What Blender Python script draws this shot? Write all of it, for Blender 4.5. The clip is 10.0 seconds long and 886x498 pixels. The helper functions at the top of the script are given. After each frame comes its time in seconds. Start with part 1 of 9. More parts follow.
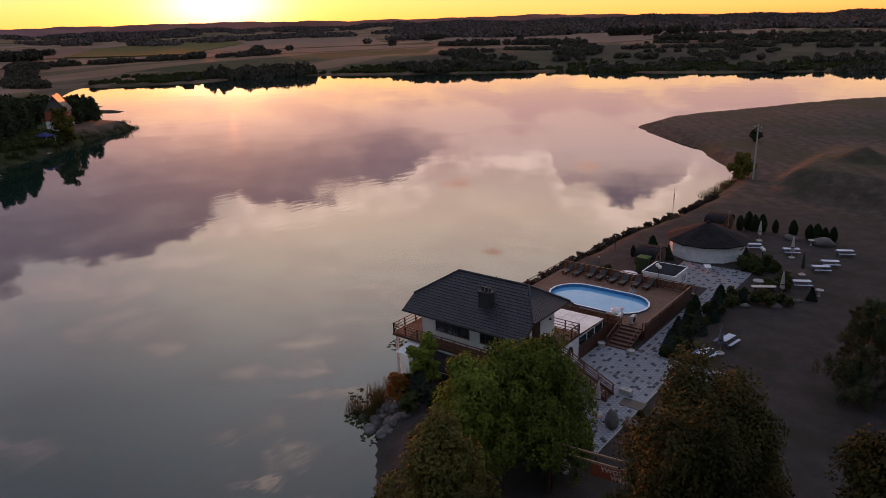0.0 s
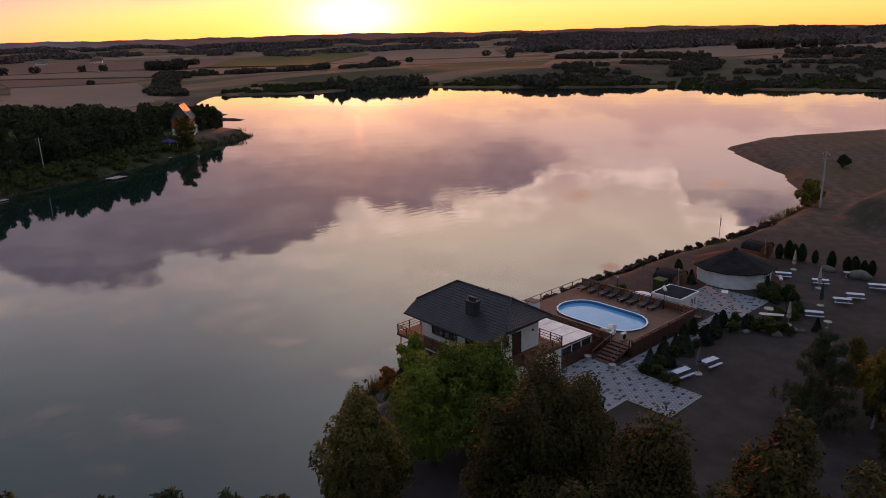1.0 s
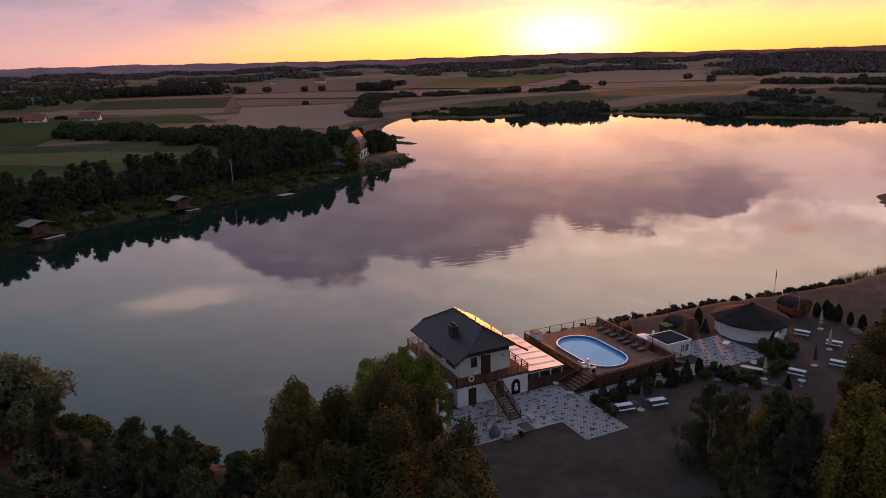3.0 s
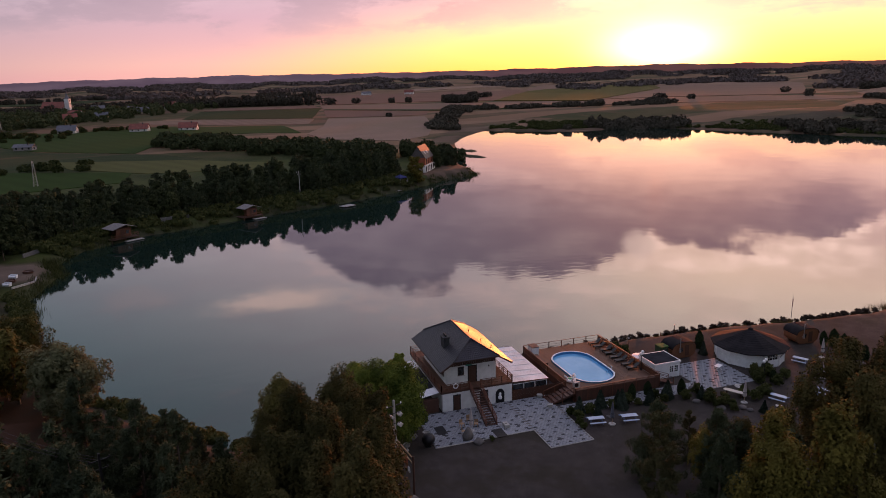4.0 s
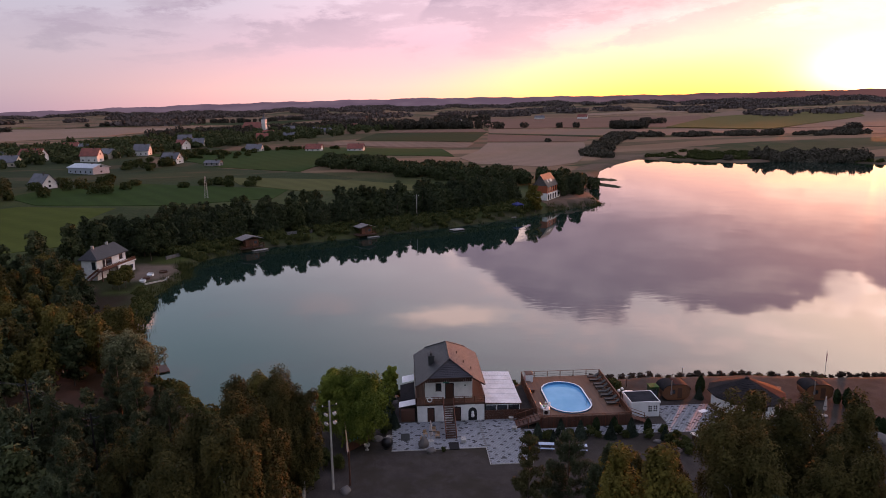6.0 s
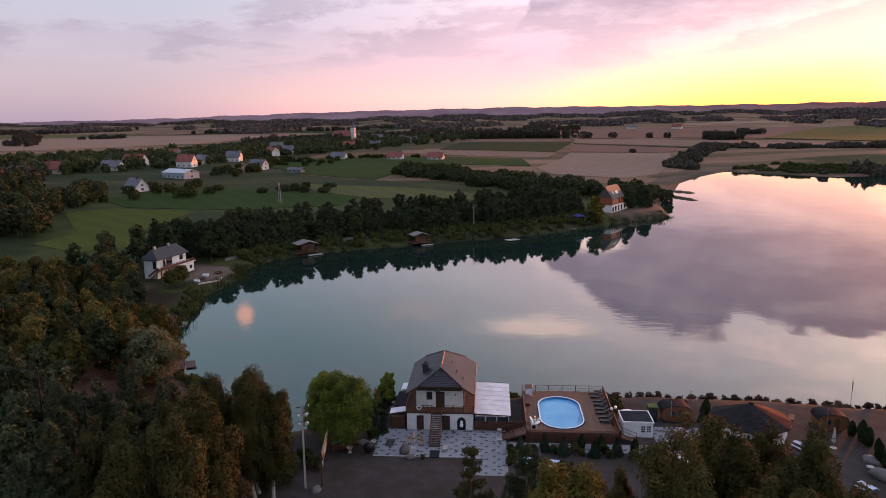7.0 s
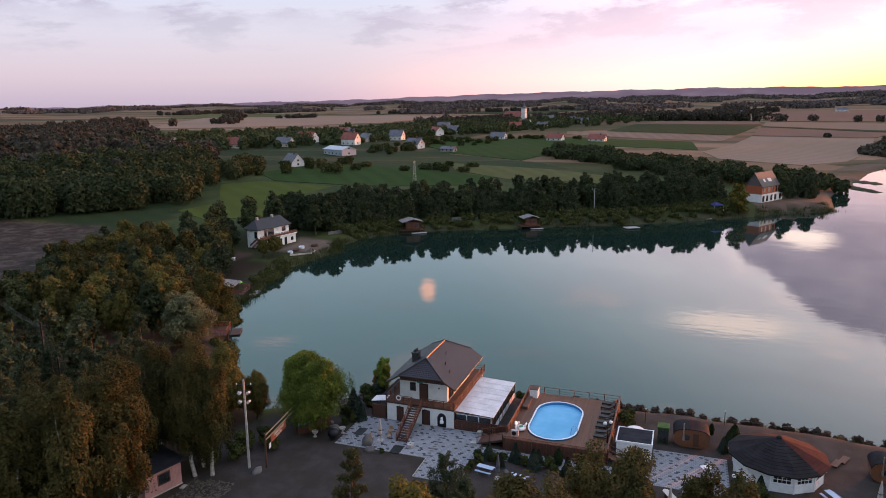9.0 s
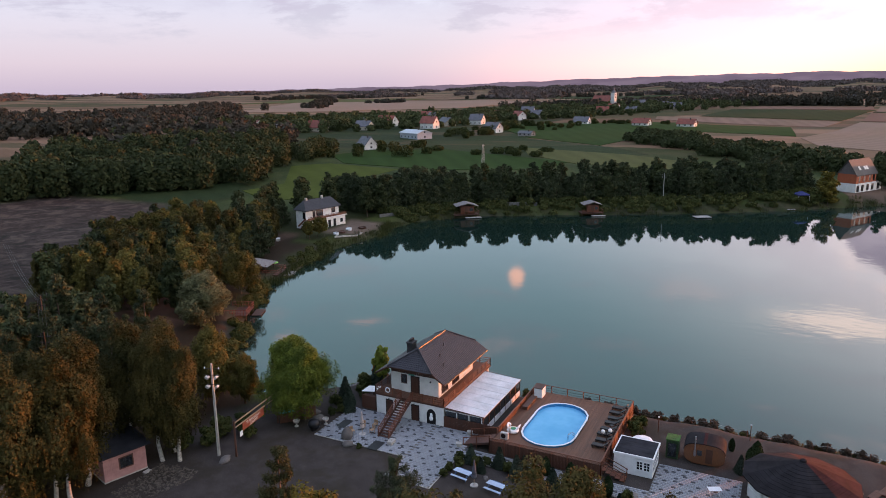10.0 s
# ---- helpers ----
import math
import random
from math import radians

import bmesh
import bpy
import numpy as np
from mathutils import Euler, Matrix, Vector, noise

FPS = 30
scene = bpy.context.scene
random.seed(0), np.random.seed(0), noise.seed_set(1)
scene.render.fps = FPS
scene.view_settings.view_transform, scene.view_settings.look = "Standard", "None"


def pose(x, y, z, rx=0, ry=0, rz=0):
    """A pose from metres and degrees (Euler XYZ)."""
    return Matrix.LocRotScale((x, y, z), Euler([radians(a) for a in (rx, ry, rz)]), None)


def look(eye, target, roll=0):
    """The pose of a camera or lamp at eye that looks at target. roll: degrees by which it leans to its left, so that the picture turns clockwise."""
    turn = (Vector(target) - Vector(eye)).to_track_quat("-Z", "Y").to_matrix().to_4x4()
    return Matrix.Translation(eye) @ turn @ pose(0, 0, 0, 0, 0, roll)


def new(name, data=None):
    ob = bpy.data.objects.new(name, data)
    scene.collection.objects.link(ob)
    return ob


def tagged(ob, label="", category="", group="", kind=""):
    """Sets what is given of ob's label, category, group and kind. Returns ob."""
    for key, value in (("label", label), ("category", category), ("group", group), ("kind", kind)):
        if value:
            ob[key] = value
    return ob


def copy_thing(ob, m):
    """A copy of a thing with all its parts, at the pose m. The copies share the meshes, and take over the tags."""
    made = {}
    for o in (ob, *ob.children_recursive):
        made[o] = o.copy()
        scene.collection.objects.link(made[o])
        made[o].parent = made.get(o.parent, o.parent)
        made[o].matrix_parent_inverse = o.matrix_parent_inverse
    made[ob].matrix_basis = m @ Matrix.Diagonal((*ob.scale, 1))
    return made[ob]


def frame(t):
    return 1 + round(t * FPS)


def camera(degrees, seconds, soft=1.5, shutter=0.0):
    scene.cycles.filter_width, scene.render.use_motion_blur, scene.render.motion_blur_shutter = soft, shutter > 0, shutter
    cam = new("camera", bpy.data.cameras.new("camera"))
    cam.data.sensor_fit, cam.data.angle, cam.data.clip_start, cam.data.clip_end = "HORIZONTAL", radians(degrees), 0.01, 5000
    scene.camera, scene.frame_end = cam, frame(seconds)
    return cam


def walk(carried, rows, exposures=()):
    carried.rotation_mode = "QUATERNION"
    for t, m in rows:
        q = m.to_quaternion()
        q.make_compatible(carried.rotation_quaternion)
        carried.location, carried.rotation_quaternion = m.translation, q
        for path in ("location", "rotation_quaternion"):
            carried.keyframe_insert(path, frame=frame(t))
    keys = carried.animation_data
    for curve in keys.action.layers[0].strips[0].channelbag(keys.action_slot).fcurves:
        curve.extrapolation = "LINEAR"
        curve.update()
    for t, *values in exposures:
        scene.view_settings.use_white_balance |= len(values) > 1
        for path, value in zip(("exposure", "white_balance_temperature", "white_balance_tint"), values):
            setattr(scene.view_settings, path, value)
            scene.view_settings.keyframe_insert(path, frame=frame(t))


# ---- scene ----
cam = camera(64.5, 10, soft=0.9)
PATH = [
    (0, (27.935, -54.457, 29.965), (26.737, -52.969, 29.371), -1.9),
    (0.5, (34.672, -53.458, 31.08), (33.345, -52.077, 30.504), -1.9),
    (1, (41.279, -52.089, 32.135), (39.84, -50.818, 31.578), -1.7),
    (1.5, (47.898, -50.361, 33.701), (46.363, -49.201, 33.157), -1.7),
    (2, (54.404, -48.162, 35.245), (52.785, -47.113, 34.717), -1.6),
    (2.5, (60.743, -45.455, 36.693), (59.051, -44.519, 36.182), -1.6),
    (4, (77.874, -34.09, 40.556), (76.021, -33.492, 40.095), -1.4),
    (4.5, (82.8, -29.232, 41.606), (80.911, -28.749, 41.162), -1.3),
    (5, (87.15, -23.84, 42.477), (85.231, -23.475, 42.049), -1.1),
    (5.5, (90.485, -17.731, 43.012), (88.543, -17.488, 42.601), -0.9),
    (7, (93.786, 2.664, 43.685), (91.825, 2.523, 43.321), -0.6),
    (7.5, (92.367, 9.405, 43.729), (90.42, 9.135, 43.361), -0.4),
    (8, (89.591, 15.826, 43.452), (87.668, 15.429, 43.073), -0.5),
    (8.5, (85.785, 21.609, 42.793), (83.894, 21.087, 42.399), -0.5),
    (9, (81.03, 26.75, 41.937), (79.18, 26.109, 41.528), -0.5),
    (9.5, (75.656, 31.275, 40.991), (73.855, 30.517, 40.566), -0.5),
    (10, (69.969, 35.157, 39.989), (68.225, 34.284, 39.544), -0.6),
]
# the clip's camera opens up and cools as it turns away from the sun
LIGHT = [(0, -0.32, 6850, 34), (2.5, -0.34, 6950, 37), (5, 0.17, 7050, 43), (7.5, 0.54, 6800, 34), (10, 0.90, 6600, 26)]
walk(cam, [(t, look(eye, target, roll)) for t, eye, target, roll in PATH], LIGHT)

# ---- world and sun ----
SUN_AZ, SUN_EL = 145.0, 1.7
sun_dir = Vector((math.cos(radians(SUN_AZ)) * math.cos(radians(SUN_EL)), math.sin(radians(SUN_AZ)) * math.cos(radians(SUN_EL)), math.sin(radians(SUN_EL))))


class Net:
    """A small node-tree writer."""

    def __init__(self, tree):
        self.t = tree
        tree.nodes.clear()

    def n(self, kind, ins=None, **props):
        node = self.t.nodes.new(kind)
        for k, v in props.items():
            setattr(node, k, v)
        for k, v in (ins or {}).items():
            self.put(node.inputs[k], v)
        return node

    def put(self, sock, v):
        if isinstance(v, bpy.types.NodeSocket):
            self.t.links.new(v, sock)
        elif isinstance(v, bpy.types.Node):
            self.t.links.new(v.outputs[0], sock)
        else:
            sock.default_value = v

    def math(self, op, a, b=0.0, c=0.0, clamp=False):
        return self.n("ShaderNodeMath", {0: a, 1: b, 2: c}, operation=op, use_clamp=clamp).outputs[0]

    def vmath(self, op, a, b=(0, 0, 0), out=0):
        return self.n("ShaderNodeVectorMath", {0: a, 1: b}, operation=op).outputs[out]

    def remap(self, v, a, b, c=0.0, d=1.0, smooth=True):
        return self.n("ShaderNodeMapRange", {"Value": v, "From Min": a, "From Max": b, "To Min": c, "To Max": d}, interpolation_type="SMOOTHSTEP" if smooth else "LINEAR").outputs[0]

    def ramp(self, v, stops, mode="LINEAR"):
        node = self.n("ShaderNodeValToRGB", {0: v})
        node.color_ramp.interpolation = mode
        el = node.color_ramp.elements
        while len(el) < len(stops):
            el.new(0.5)
        for e, (p, c) in zip(el, stops):
            e.position = p
            e.color = (*c, 1.0) if len(c) == 3 else c
        return node.outputs[0]

    def mix(self, f, a, b, blend="MIX"):
        node = self.n("ShaderNodeMix", data_type="RGBA", blend_type=blend)
        self.put(node.inputs[0], f)
        for sock, v in ((node.inputs[6], a), (node.inputs[7], b)):
            self.put(sock, v if isinstance(v, (bpy.types.NodeSocket, bpy.types.Node)) else (*v, 1.0))
        return node.outputs[2]

    def noise(self, vec, scale, detail=4.0, rough=0.55, out="Fac", dist=0.0):
        return self.n("ShaderNodeTexNoise", {"Vector": vec, "Scale": scale, "Detail": detail, "Roughness": rough, "Distortion": dist}).outputs[out]


world = bpy.data.worlds.new("evening_sky")
scene.world = world
world.use_nodes = True
w = Net(world.node_tree)
d = w.vmath("NORMALIZE", w.n("ShaderNodeTexCoord").outputs["Generated"])
sep = w.n("ShaderNodeSeparateXYZ", {0: d})
dx, dy, dz = sep.outputs
up = w.math("MAXIMUM", dz, 0.0)
dot_sun = w.vmath("DOT_PRODUCT", d, (math.cos(radians(SUN_AZ)), math.sin(radians(SUN_AZ)), 0.044), out="Value")
zz = w.math("MULTIPLY", up, 1.0, clamp=True)
# azimuth in degrees, counted from a line a little left of the sun
AXIS = 150.0
along = w.math("ADD", w.math("MULTIPLY", dx, math.cos(radians(AXIS))), w.math("MULTIPLY", dy, math.sin(radians(AXIS))))
across = w.math("SUBTRACT", w.math("MULTIPLY", dy, math.cos(radians(AXIS))), w.math("MULTIPLY", dx, math.sin(radians(AXIS))))
az = w.math("MULTIPLY", w.math("ARCTAN2", across, along), 57.2958)
el = w.math("MULTIPLY", w.math("ARCSINE", dz), 57.2958)
away = w.ramp(zz, [(0.0, (0.29, 0.275, 0.33)), (0.035, (0.35, 0.34, 0.38)), (0.07, (0.36, 0.375, 0.42)), (0.12, (0.36, 0.41, 0.47)), (0.20, (0.30, 0.46, 0.52)), (0.30, (0.22, 0.40, 0.44)), (0.42, (0.19, 0.34, 0.38)), (0.6, (0.27, 0.37, 0.44)), (1.0, (0.42, 0.55, 0.80))])
rosy = w.ramp(zz, [(0.0, (0.95, 0.50, 0.45)), (0.03, (0.90, 0.59, 0.50)), (0.06, (0.74, 0.51, 0.53)), (0.09, (0.62, 0.47, 0.55)), (0.14, (0.66, 0.59, 0.65)), (0.22, (0.84, 0.83, 0.83)), (0.30, (0.80, 0.86, 0.85)), (0.42, (0.48, 0.58, 0.61)), (0.6, (0.29, 0.40, 0.45)), (1.0, (0.42, 0.55, 0.80))])
toward = w.ramp(zz, [(0.0, (1.85, 0.62, 0.12)), (0.018, (1.85, 0.86, 0.19)), (0.045, (1.75, 1.06, 0.30)), (0.075, (1.52, 0.99, 0.48)), (0.11, (1.16, 0.82, 0.67)), (0.17, (1.18, 0.93, 0.81)), (0.25, (1.80, 1.55, 1.12)), (0.33, (1.62, 1.58, 1.25)), (0.44, (0.92, 1.06, 1.02)), (0.6, (0.44, 0.57, 0.61)), (1.0, (0.42, 0.55, 0.80))])
right = w.remap(az, -95.0, -60.0)
f_rosy = w.math("MULTIPLY", w.remap(w.math("ADD", az, w.math("MULTIPLY", el, 0.9)), 64.0, 28.0), right)
f_sun = w.math("MULTIPLY", w.remap(w.math("ADD", az, w.math("MULTIPLY", w.math("MINIMUM", el, 10.0), 2.3)), 37.0, 12.0), w.remap(az, -88.0, -48.0))
base = w.mix(f_sun, w.mix(f_rosy, away, rosy), toward)
# cloud sheets: a bank over the sunset with a ragged upper edge, and thin wisps
polar = w.n("ShaderNodeCombineXYZ", {0: w.math("MULTIPLY", az, 0.045), 1: w.math("MULTIPLY", el, 0.13), 2: 0.0})
tilted = w.n("ShaderNodeMapping", {"Vector": polar, "Rotation": (0, 0, radians(14)), "Scale": (1.0, 1.0, 1.0)})
c1 = w.noise(tilted, 1.1, 9.0, 0.62, dist=0.3)
c2 = w.noise(tilted, 4.2, 7.0, 0.66)
c3 = w.noise(w.n("ShaderNodeMapping", {"Vector": tilted, "Location": (5.3, 2.1, 0.0), "Scale": (0.75, 1.15, 1.0)}), 2.2, 8.0, 0.6, dist=0.5)
rag = w.math("ADD", w.math("MULTIPLY", w.math("SUBTRACT", c1, 0.5), 4.0), w.math("MULTIPLY", w.math("SUBTRACT", c2, 0.5), 5.5))
CREST = [(-60, 0.30), (-43, 0.40), (-40, 0.62), (-36, 0.655), (-31, 0.60), (-29.5, 0.42), (-22, 0.42), (-19, 0.53), (-17, 0.61), (-12, 0.645), (-7, 0.66), (-4.8, 0.60), (-3.2, 0.69), (0, 0.745), (4, 0.775), (8, 0.80), (10.3, 0.775), (12.5, 0.835), (17, 0.84), (19.7, 0.79), (22, 0.70), (25.5, 0.60), (28, 0.35)]
crest = w.ramp(w.remap(w.math("ADD", az, w.math("MULTIPLY", rag, 0.8)), -60.0, 30.0, smooth=False), [((a_ + 60) / 90, (v_,) * 3) for a_, v_ in CREST])
lift = w.math("SUBTRACT", w.math("ADD", w.math("MULTIPLY", w.n("ShaderNodeRGBToBW", {0: crest}).outputs[0], 20.0), rag), el)
under = w.remap(lift, -0.35, 0.55)
low = w.remap(az, -27.0, -16.0, 4.2, 0.0)
bank = w.math("MULTIPLY", under, w.remap(w.math("SUBTRACT", w.math("ADD", el, w.math("MULTIPLY", rag, 0.6)), low), 4.6, 9.5))
thin = w.remap(w.math("ADD", w.math("MULTIPLY", c3, 0.6), w.math("MULTIPLY", c2, 0.4)), 0.30, 0.56, 0.62, 1.0)
wisp = w.math("MULTIPLY", w.remap(w.math("ADD", w.math("MULTIPLY", c3, 0.65), w.math("ADD", w.math("MULTIPLY", c2, 0.35), w.math("MULTIPLY", f_rosy, 0.035))), 0.485, 0.585), w.remap(w.math("ADD", el, w.math("MULTIPLY", rag, 0.5)), 3.0, 5.4))
cover = w.math("MAXIMUM", w.math("MULTIPLY", bank, thin), w.math("MULTIPLY", wisp, w.remap(el, 8.5, 12.5, 0.74, 0.16)))
cloud = w.mix(f_sun, w.mix(f_rosy, (0.27, 0.30, 0.36), (0.47, 0.40, 0.47)), (0.85, 0.55, 0.52))
cloud = w.mix(bank, cloud, w.mix(f_sun, (0.24, 0.225, 0.31), (0.33, 0.245, 0.33)))
clouded = w.mix(cover, base, cloud)
edge_lit = w.math("MULTIPLY", w.math("MULTIPLY", w.remap(lift, -3.6, -0.3), w.remap(lift, 0.3, -0.3)), w.math("MULTIPLY", w.remap(c2, 0.40, 0.62), w.remap(el, 8.5, 11.0)))
streak = w.math("MULTIPLY", w.remap(c3, 0.55, 0.70), w.remap(el, 13.0, 17.0))
pale = w.math("MAXIMUM", w.math("MULTIPLY", w.math("MULTIPLY", edge_lit, f_rosy), 0.85), w.math("MULTIPLY", streak, 0.6))
clouded = w.mix(pale, clouded, w.mix(f_sun, w.mix(f_rosy, (0.50, 0.48, 0.48), (1.05, 0.95, 0.88)), (2.4, 2.05, 1.6)))
# small puffs that still catch the sun
PEACH, CREAM = (1.35, 0.80, 0.56), (1.35, 1.20, 1.00)
for pa, pe, sa, se, tone in ((50.4, 15.2, 0.9, 1.0, PEACH), (-22.5, 12.0, 1.8, 0.55, PEACH), (-25.5, 17.6, 1.3, 0.35, PEACH), (70.0, 19.4, 1.6, 0.5, (0.62, 0.50, 0.47)), (63.0, 18.5, 2.2, 0.4, (0.58, 0.50, 0.48)), (-33.0, 10.7, 1.3, 0.6, PEACH), (25.5, 16.7, 6.5, 1.1, CREAM), (21.5, 9.9, 2.6, 0.8, CREAM), (-3.9, 12.9, 1.6, 1.3, CREAM)):
    qa = w.math("DIVIDE", w.math("SUBTRACT", az, pa), sa)
    qe = w.math("DIVIDE", w.math("SUBTRACT", el, pe), se)
    puff = w.math("EXPONENT", w.math("MULTIPLY", w.math("ADD", w.math("MULTIPLY", qa, qa), w.math("MULTIPLY", qe, qe)), -1.0))
    puff = w.remap(w.math("MULTIPLY", puff, w.math("MULTIPLY", w.math("ADD", c2, -0.12), 2.4)), 0.25, 0.85)
    clouded = w.mix(w.math("MULTIPLY", puff, 0.85), clouded, tone)
qa = w.math("DIVIDE", w.math("SUBTRACT", az, SUN_AZ - AXIS), 3.9)
qe = w.math("DIVIDE", w.math("SUBTRACT", el, 2.3), 1.55)
glow1 = w.math("MULTIPLY", w.math("EXPONENT", w.math("MULTIPLY", w.math("ADD", w.math("MULTIPLY", qa, qa), w.math("MULTIPLY", qe, qe)), -1.0)), 2.3)
glow2 = w.math("MULTIPLY", w.math("POWER", w.math("MAXIMUM", dot_sun, 0.0), 120.0), 0.22)
g1 = w.n("ShaderNodeVectorMath", {0: (1.0, 0.86, 0.52), "Scale": glow1}, operation="SCALE").outputs[0]
g2 = w.n("ShaderNodeVectorMath", {0: (1.0, 0.66, 0.36), "Scale": glow2}, operation="SCALE").outputs[0]
total = w.vmath("ADD", w.vmath("ADD", clouded, g1), g2)
sky = w.n("ShaderNodeTexSky", sky_type="NISHITA", sun_disc=False, sun_elevation=radians(SUN_EL), sun_rotation=radians(90 - SUN_AZ))
total = w.vmath("ADD", total, w.n("ShaderNodeVectorMath", {0: sky, "Scale": 0.03}, operation="SCALE").outputs[0])
w.n("ShaderNodeOutputWorld", {0: w.n("ShaderNodeBackground", {0: total, 1: 1.0})})

sun = new("sun", bpy.data.lights.new("sun", "SUN"))
sun.data.energy, sun.data.angle, sun.data.color = 3.6, radians(0.6), (1.0, 0.26, 0.05)
sun.matrix_world = look((0, 0, 60), Vector((0, 0, 60)) - sun_dir)

# ---- materials ----
MATS = {}


def mat(name, color, rough=0.7, metal=0.0, vary=0.25, scale=3.0, fine=30.0, bump=0.15, dist=0.02, tint=None, spec=0.5, random_obj=0.0):
    """A weathered surface: coarse stains and fine grain on one base colour."""
    if name in MATS:
        return MATS[name]
    m = bpy.data.materials.new(name)
    m.use_nodes = True
    k = Net(m.node_tree)
    co = k.n("ShaderNodeTexCoord").outputs["Object"]
    big = k.noise(co, scale, 4.0, 0.6)
    small = k.noise(co, fine, 3.0, 0.6)
    dark = tuple(c * (1 - vary) for c in color)
    light = tuple(min(1.0, c * (1 + vary)) for c in color) if tint is None else tint
    col = k.mix(k.remap(big, 0.3, 0.7), dark, light)
    col = k.mix(k.math("MULTIPLY", k.remap(small, 0.35, 0.75), vary), col, tuple(c * 0.45 for c in color))
    if random_obj:
        r = k.n("ShaderNodeObjectInfo").outputs["Random"]
        col = k.mix(random_obj, col, k.ramp(r, [(0.0, tuple(c * 0.45 for c in color)), (0.5, color), (1.0, tuple(min(1, c * 1.6) for c in color))]))
    b = k.n("ShaderNodeBump", {"Height": k.math("ADD", small, k.math("MULTIPLY", big, 0.5)), "Strength": bump, "Distance": dist})
    p = k.n("ShaderNodeBsdfPrincipled", {"Base Color": col, "Roughness": k.remap(small, 0.2, 0.8, max(0.02, rough - 0.1), min(1, rough + 0.1)), "Metallic": metal, "Specular IOR Level": spec, "Normal": b})
    k.n("ShaderNodeOutputMaterial", {0: p})
    MATS[name] = m
    return m


def wood(name, color, rough=0.6, axis=0, random_obj=0.5):
    """Stained boards with grain along one axis."""
    if name in MATS:
        return MATS[name]
    m = bpy.data.materials.new(name)
    m.use_nodes = True
    k = Net(m.node_tree)
    co = k.n("ShaderNodeTexCoord").outputs["Object"]
    s = [9.0, 9.0, 9.0]
    s[axis] = 0.8
    st = k.n("ShaderNodeMapping", {"Vector": co, "Scale": s})
    g = k.noise(st, 3.0, 5.0, 0.65)
    st2 = k.noise(co, 0.7, 3.0)
    r = k.n("ShaderNodeObjectInfo").outputs["Random"]
    col = k.mix(k.remap(g, 0.3, 0.7), tuple(c * 0.6 for c in color), tuple(c * 1.3 for c in color))
    col = k.mix(k.math("MULTIPLY", k.remap(st2, 0.45, 0.7), 0.4), col, tuple(0.5 * c + 0.03 for c in color))
    col = k.mix(random_obj, col, k.mix(r, tuple(c * 0.65 for c in color), tuple(c * 1.35 for c in color)))
    b = k.n("ShaderNodeBump", {"Height": g, "Strength": 0.25, "Distance": 0.01})
    k.n("ShaderNodeOutputMaterial", {0: k.n("ShaderNodeBsdfPrincipled", {"Base Color": col, "Roughness": rough, "Normal": b})})
    MATS[name] = m
    return m


def leaf(name, dark, light, through_light=0.25):
    if name in MATS:
        return MATS[name]
    m = bpy.data.materials.new(name)
    m.use_nodes = True
    k = Net(m.node_tree)
    geo = k.n("ShaderNodeNewGeometry")
    co = k.n("ShaderNodeTexCoord").outputs["Object"]
    f = k.math("ADD", k.math("MULTIPLY", geo.outputs["Random Per Island"], 0.24), k.math("MULTIPLY", k.remap(k.noise(co, 0.55, 4.0), 0.35, 0.68), 0.72), clamp=True)
    col = k.mix(f, dark, light)
    r = k.n("ShaderNodeObjectInfo").outputs["Random"]
    col = k.mix(0.35, col, k.mix(r, tuple(c * 0.55 for c in dark), tuple(c * 1.15 for c in light)))
    p = k.n("ShaderNodeBsdfPrincipled", {"Base Color": col, "Roughness": 0.8, "Specular IOR Level": 0.06})
    t = k.n("ShaderNodeBsdfTranslucent", {"Color": col})
    k.n("ShaderNodeOutputMaterial", {0: k.n("ShaderNodeMixShader", {0: through_light, 1: p, 2: t})})
    MATS[name] = m
    return m


def glass(name, color=(0.02, 0.025, 0.03), rough=0.05):
    """Window glass seen from outside: dark room behind a glossy pane."""
    return mat(name, color, rough, 0.0, 0.2, 1.0, 5.0, 0.02, 0.003, spec=0.8)


M_WHITE = mat("white_render", (0.74, 0.73, 0.71), 0.85, vary=0.10, scale=0.8, fine=25, bump=0.2)
M_WHITEPAINT = mat("white_paint", (0.78, 0.78, 0.79), 0.5, vary=0.08, scale=1.5)
M_ROOF = mat("graphite_roof_tile", (0.024, 0.022, 0.027), 0.45, vary=0.25, scale=1.0, fine=18, bump=0.15, spec=0.42)
M_CHIM = mat("dark_clinker", (0.03, 0.03, 0.032), 0.7, vary=0.3)
M_RAIL = wood("red_brown_stain", (0.145, 0.045, 0.020), 0.55)
M_DARKWOOD = wood("dark_brown_stain", (0.075, 0.028, 0.016), 0.6, axis=2)
M_DECK = wood("deck_boards", (0.135, 0.060, 0.033), 0.72, axis=0)
M_FENCE = wood("fence_boards", (0.085, 0.030, 0.016), 0.6, axis=2)
M_LIGHTWOOD = wood("pale_wood", (0.36, 0.22, 0.12), 0.65)
M_BLACK = mat("black_metal", (0.015, 0.015, 0.017), 0.45, 0.4, vary=0.2)
M_DARKGLASS = glass("dark_glass")
M_LIGHTPLASTIC = mat("milky_plastic", (0.60, 0.60, 0.62), 0.3, vary=0.16, scale=0.5, fine=6)
M_POOLRIM = mat("pool_rim", (0.72, 0.76, 0.80), 0.35, vary=0.05)
M_POOLLINER = mat("pool_liner", (0.020, 0.20, 0.42), 0.4, vary=0.08, scale=0.6)
M_RATTAN = mat("black_rattan", (0.022, 0.020, 0.019), 0.6, vary=0.3, fine=80)
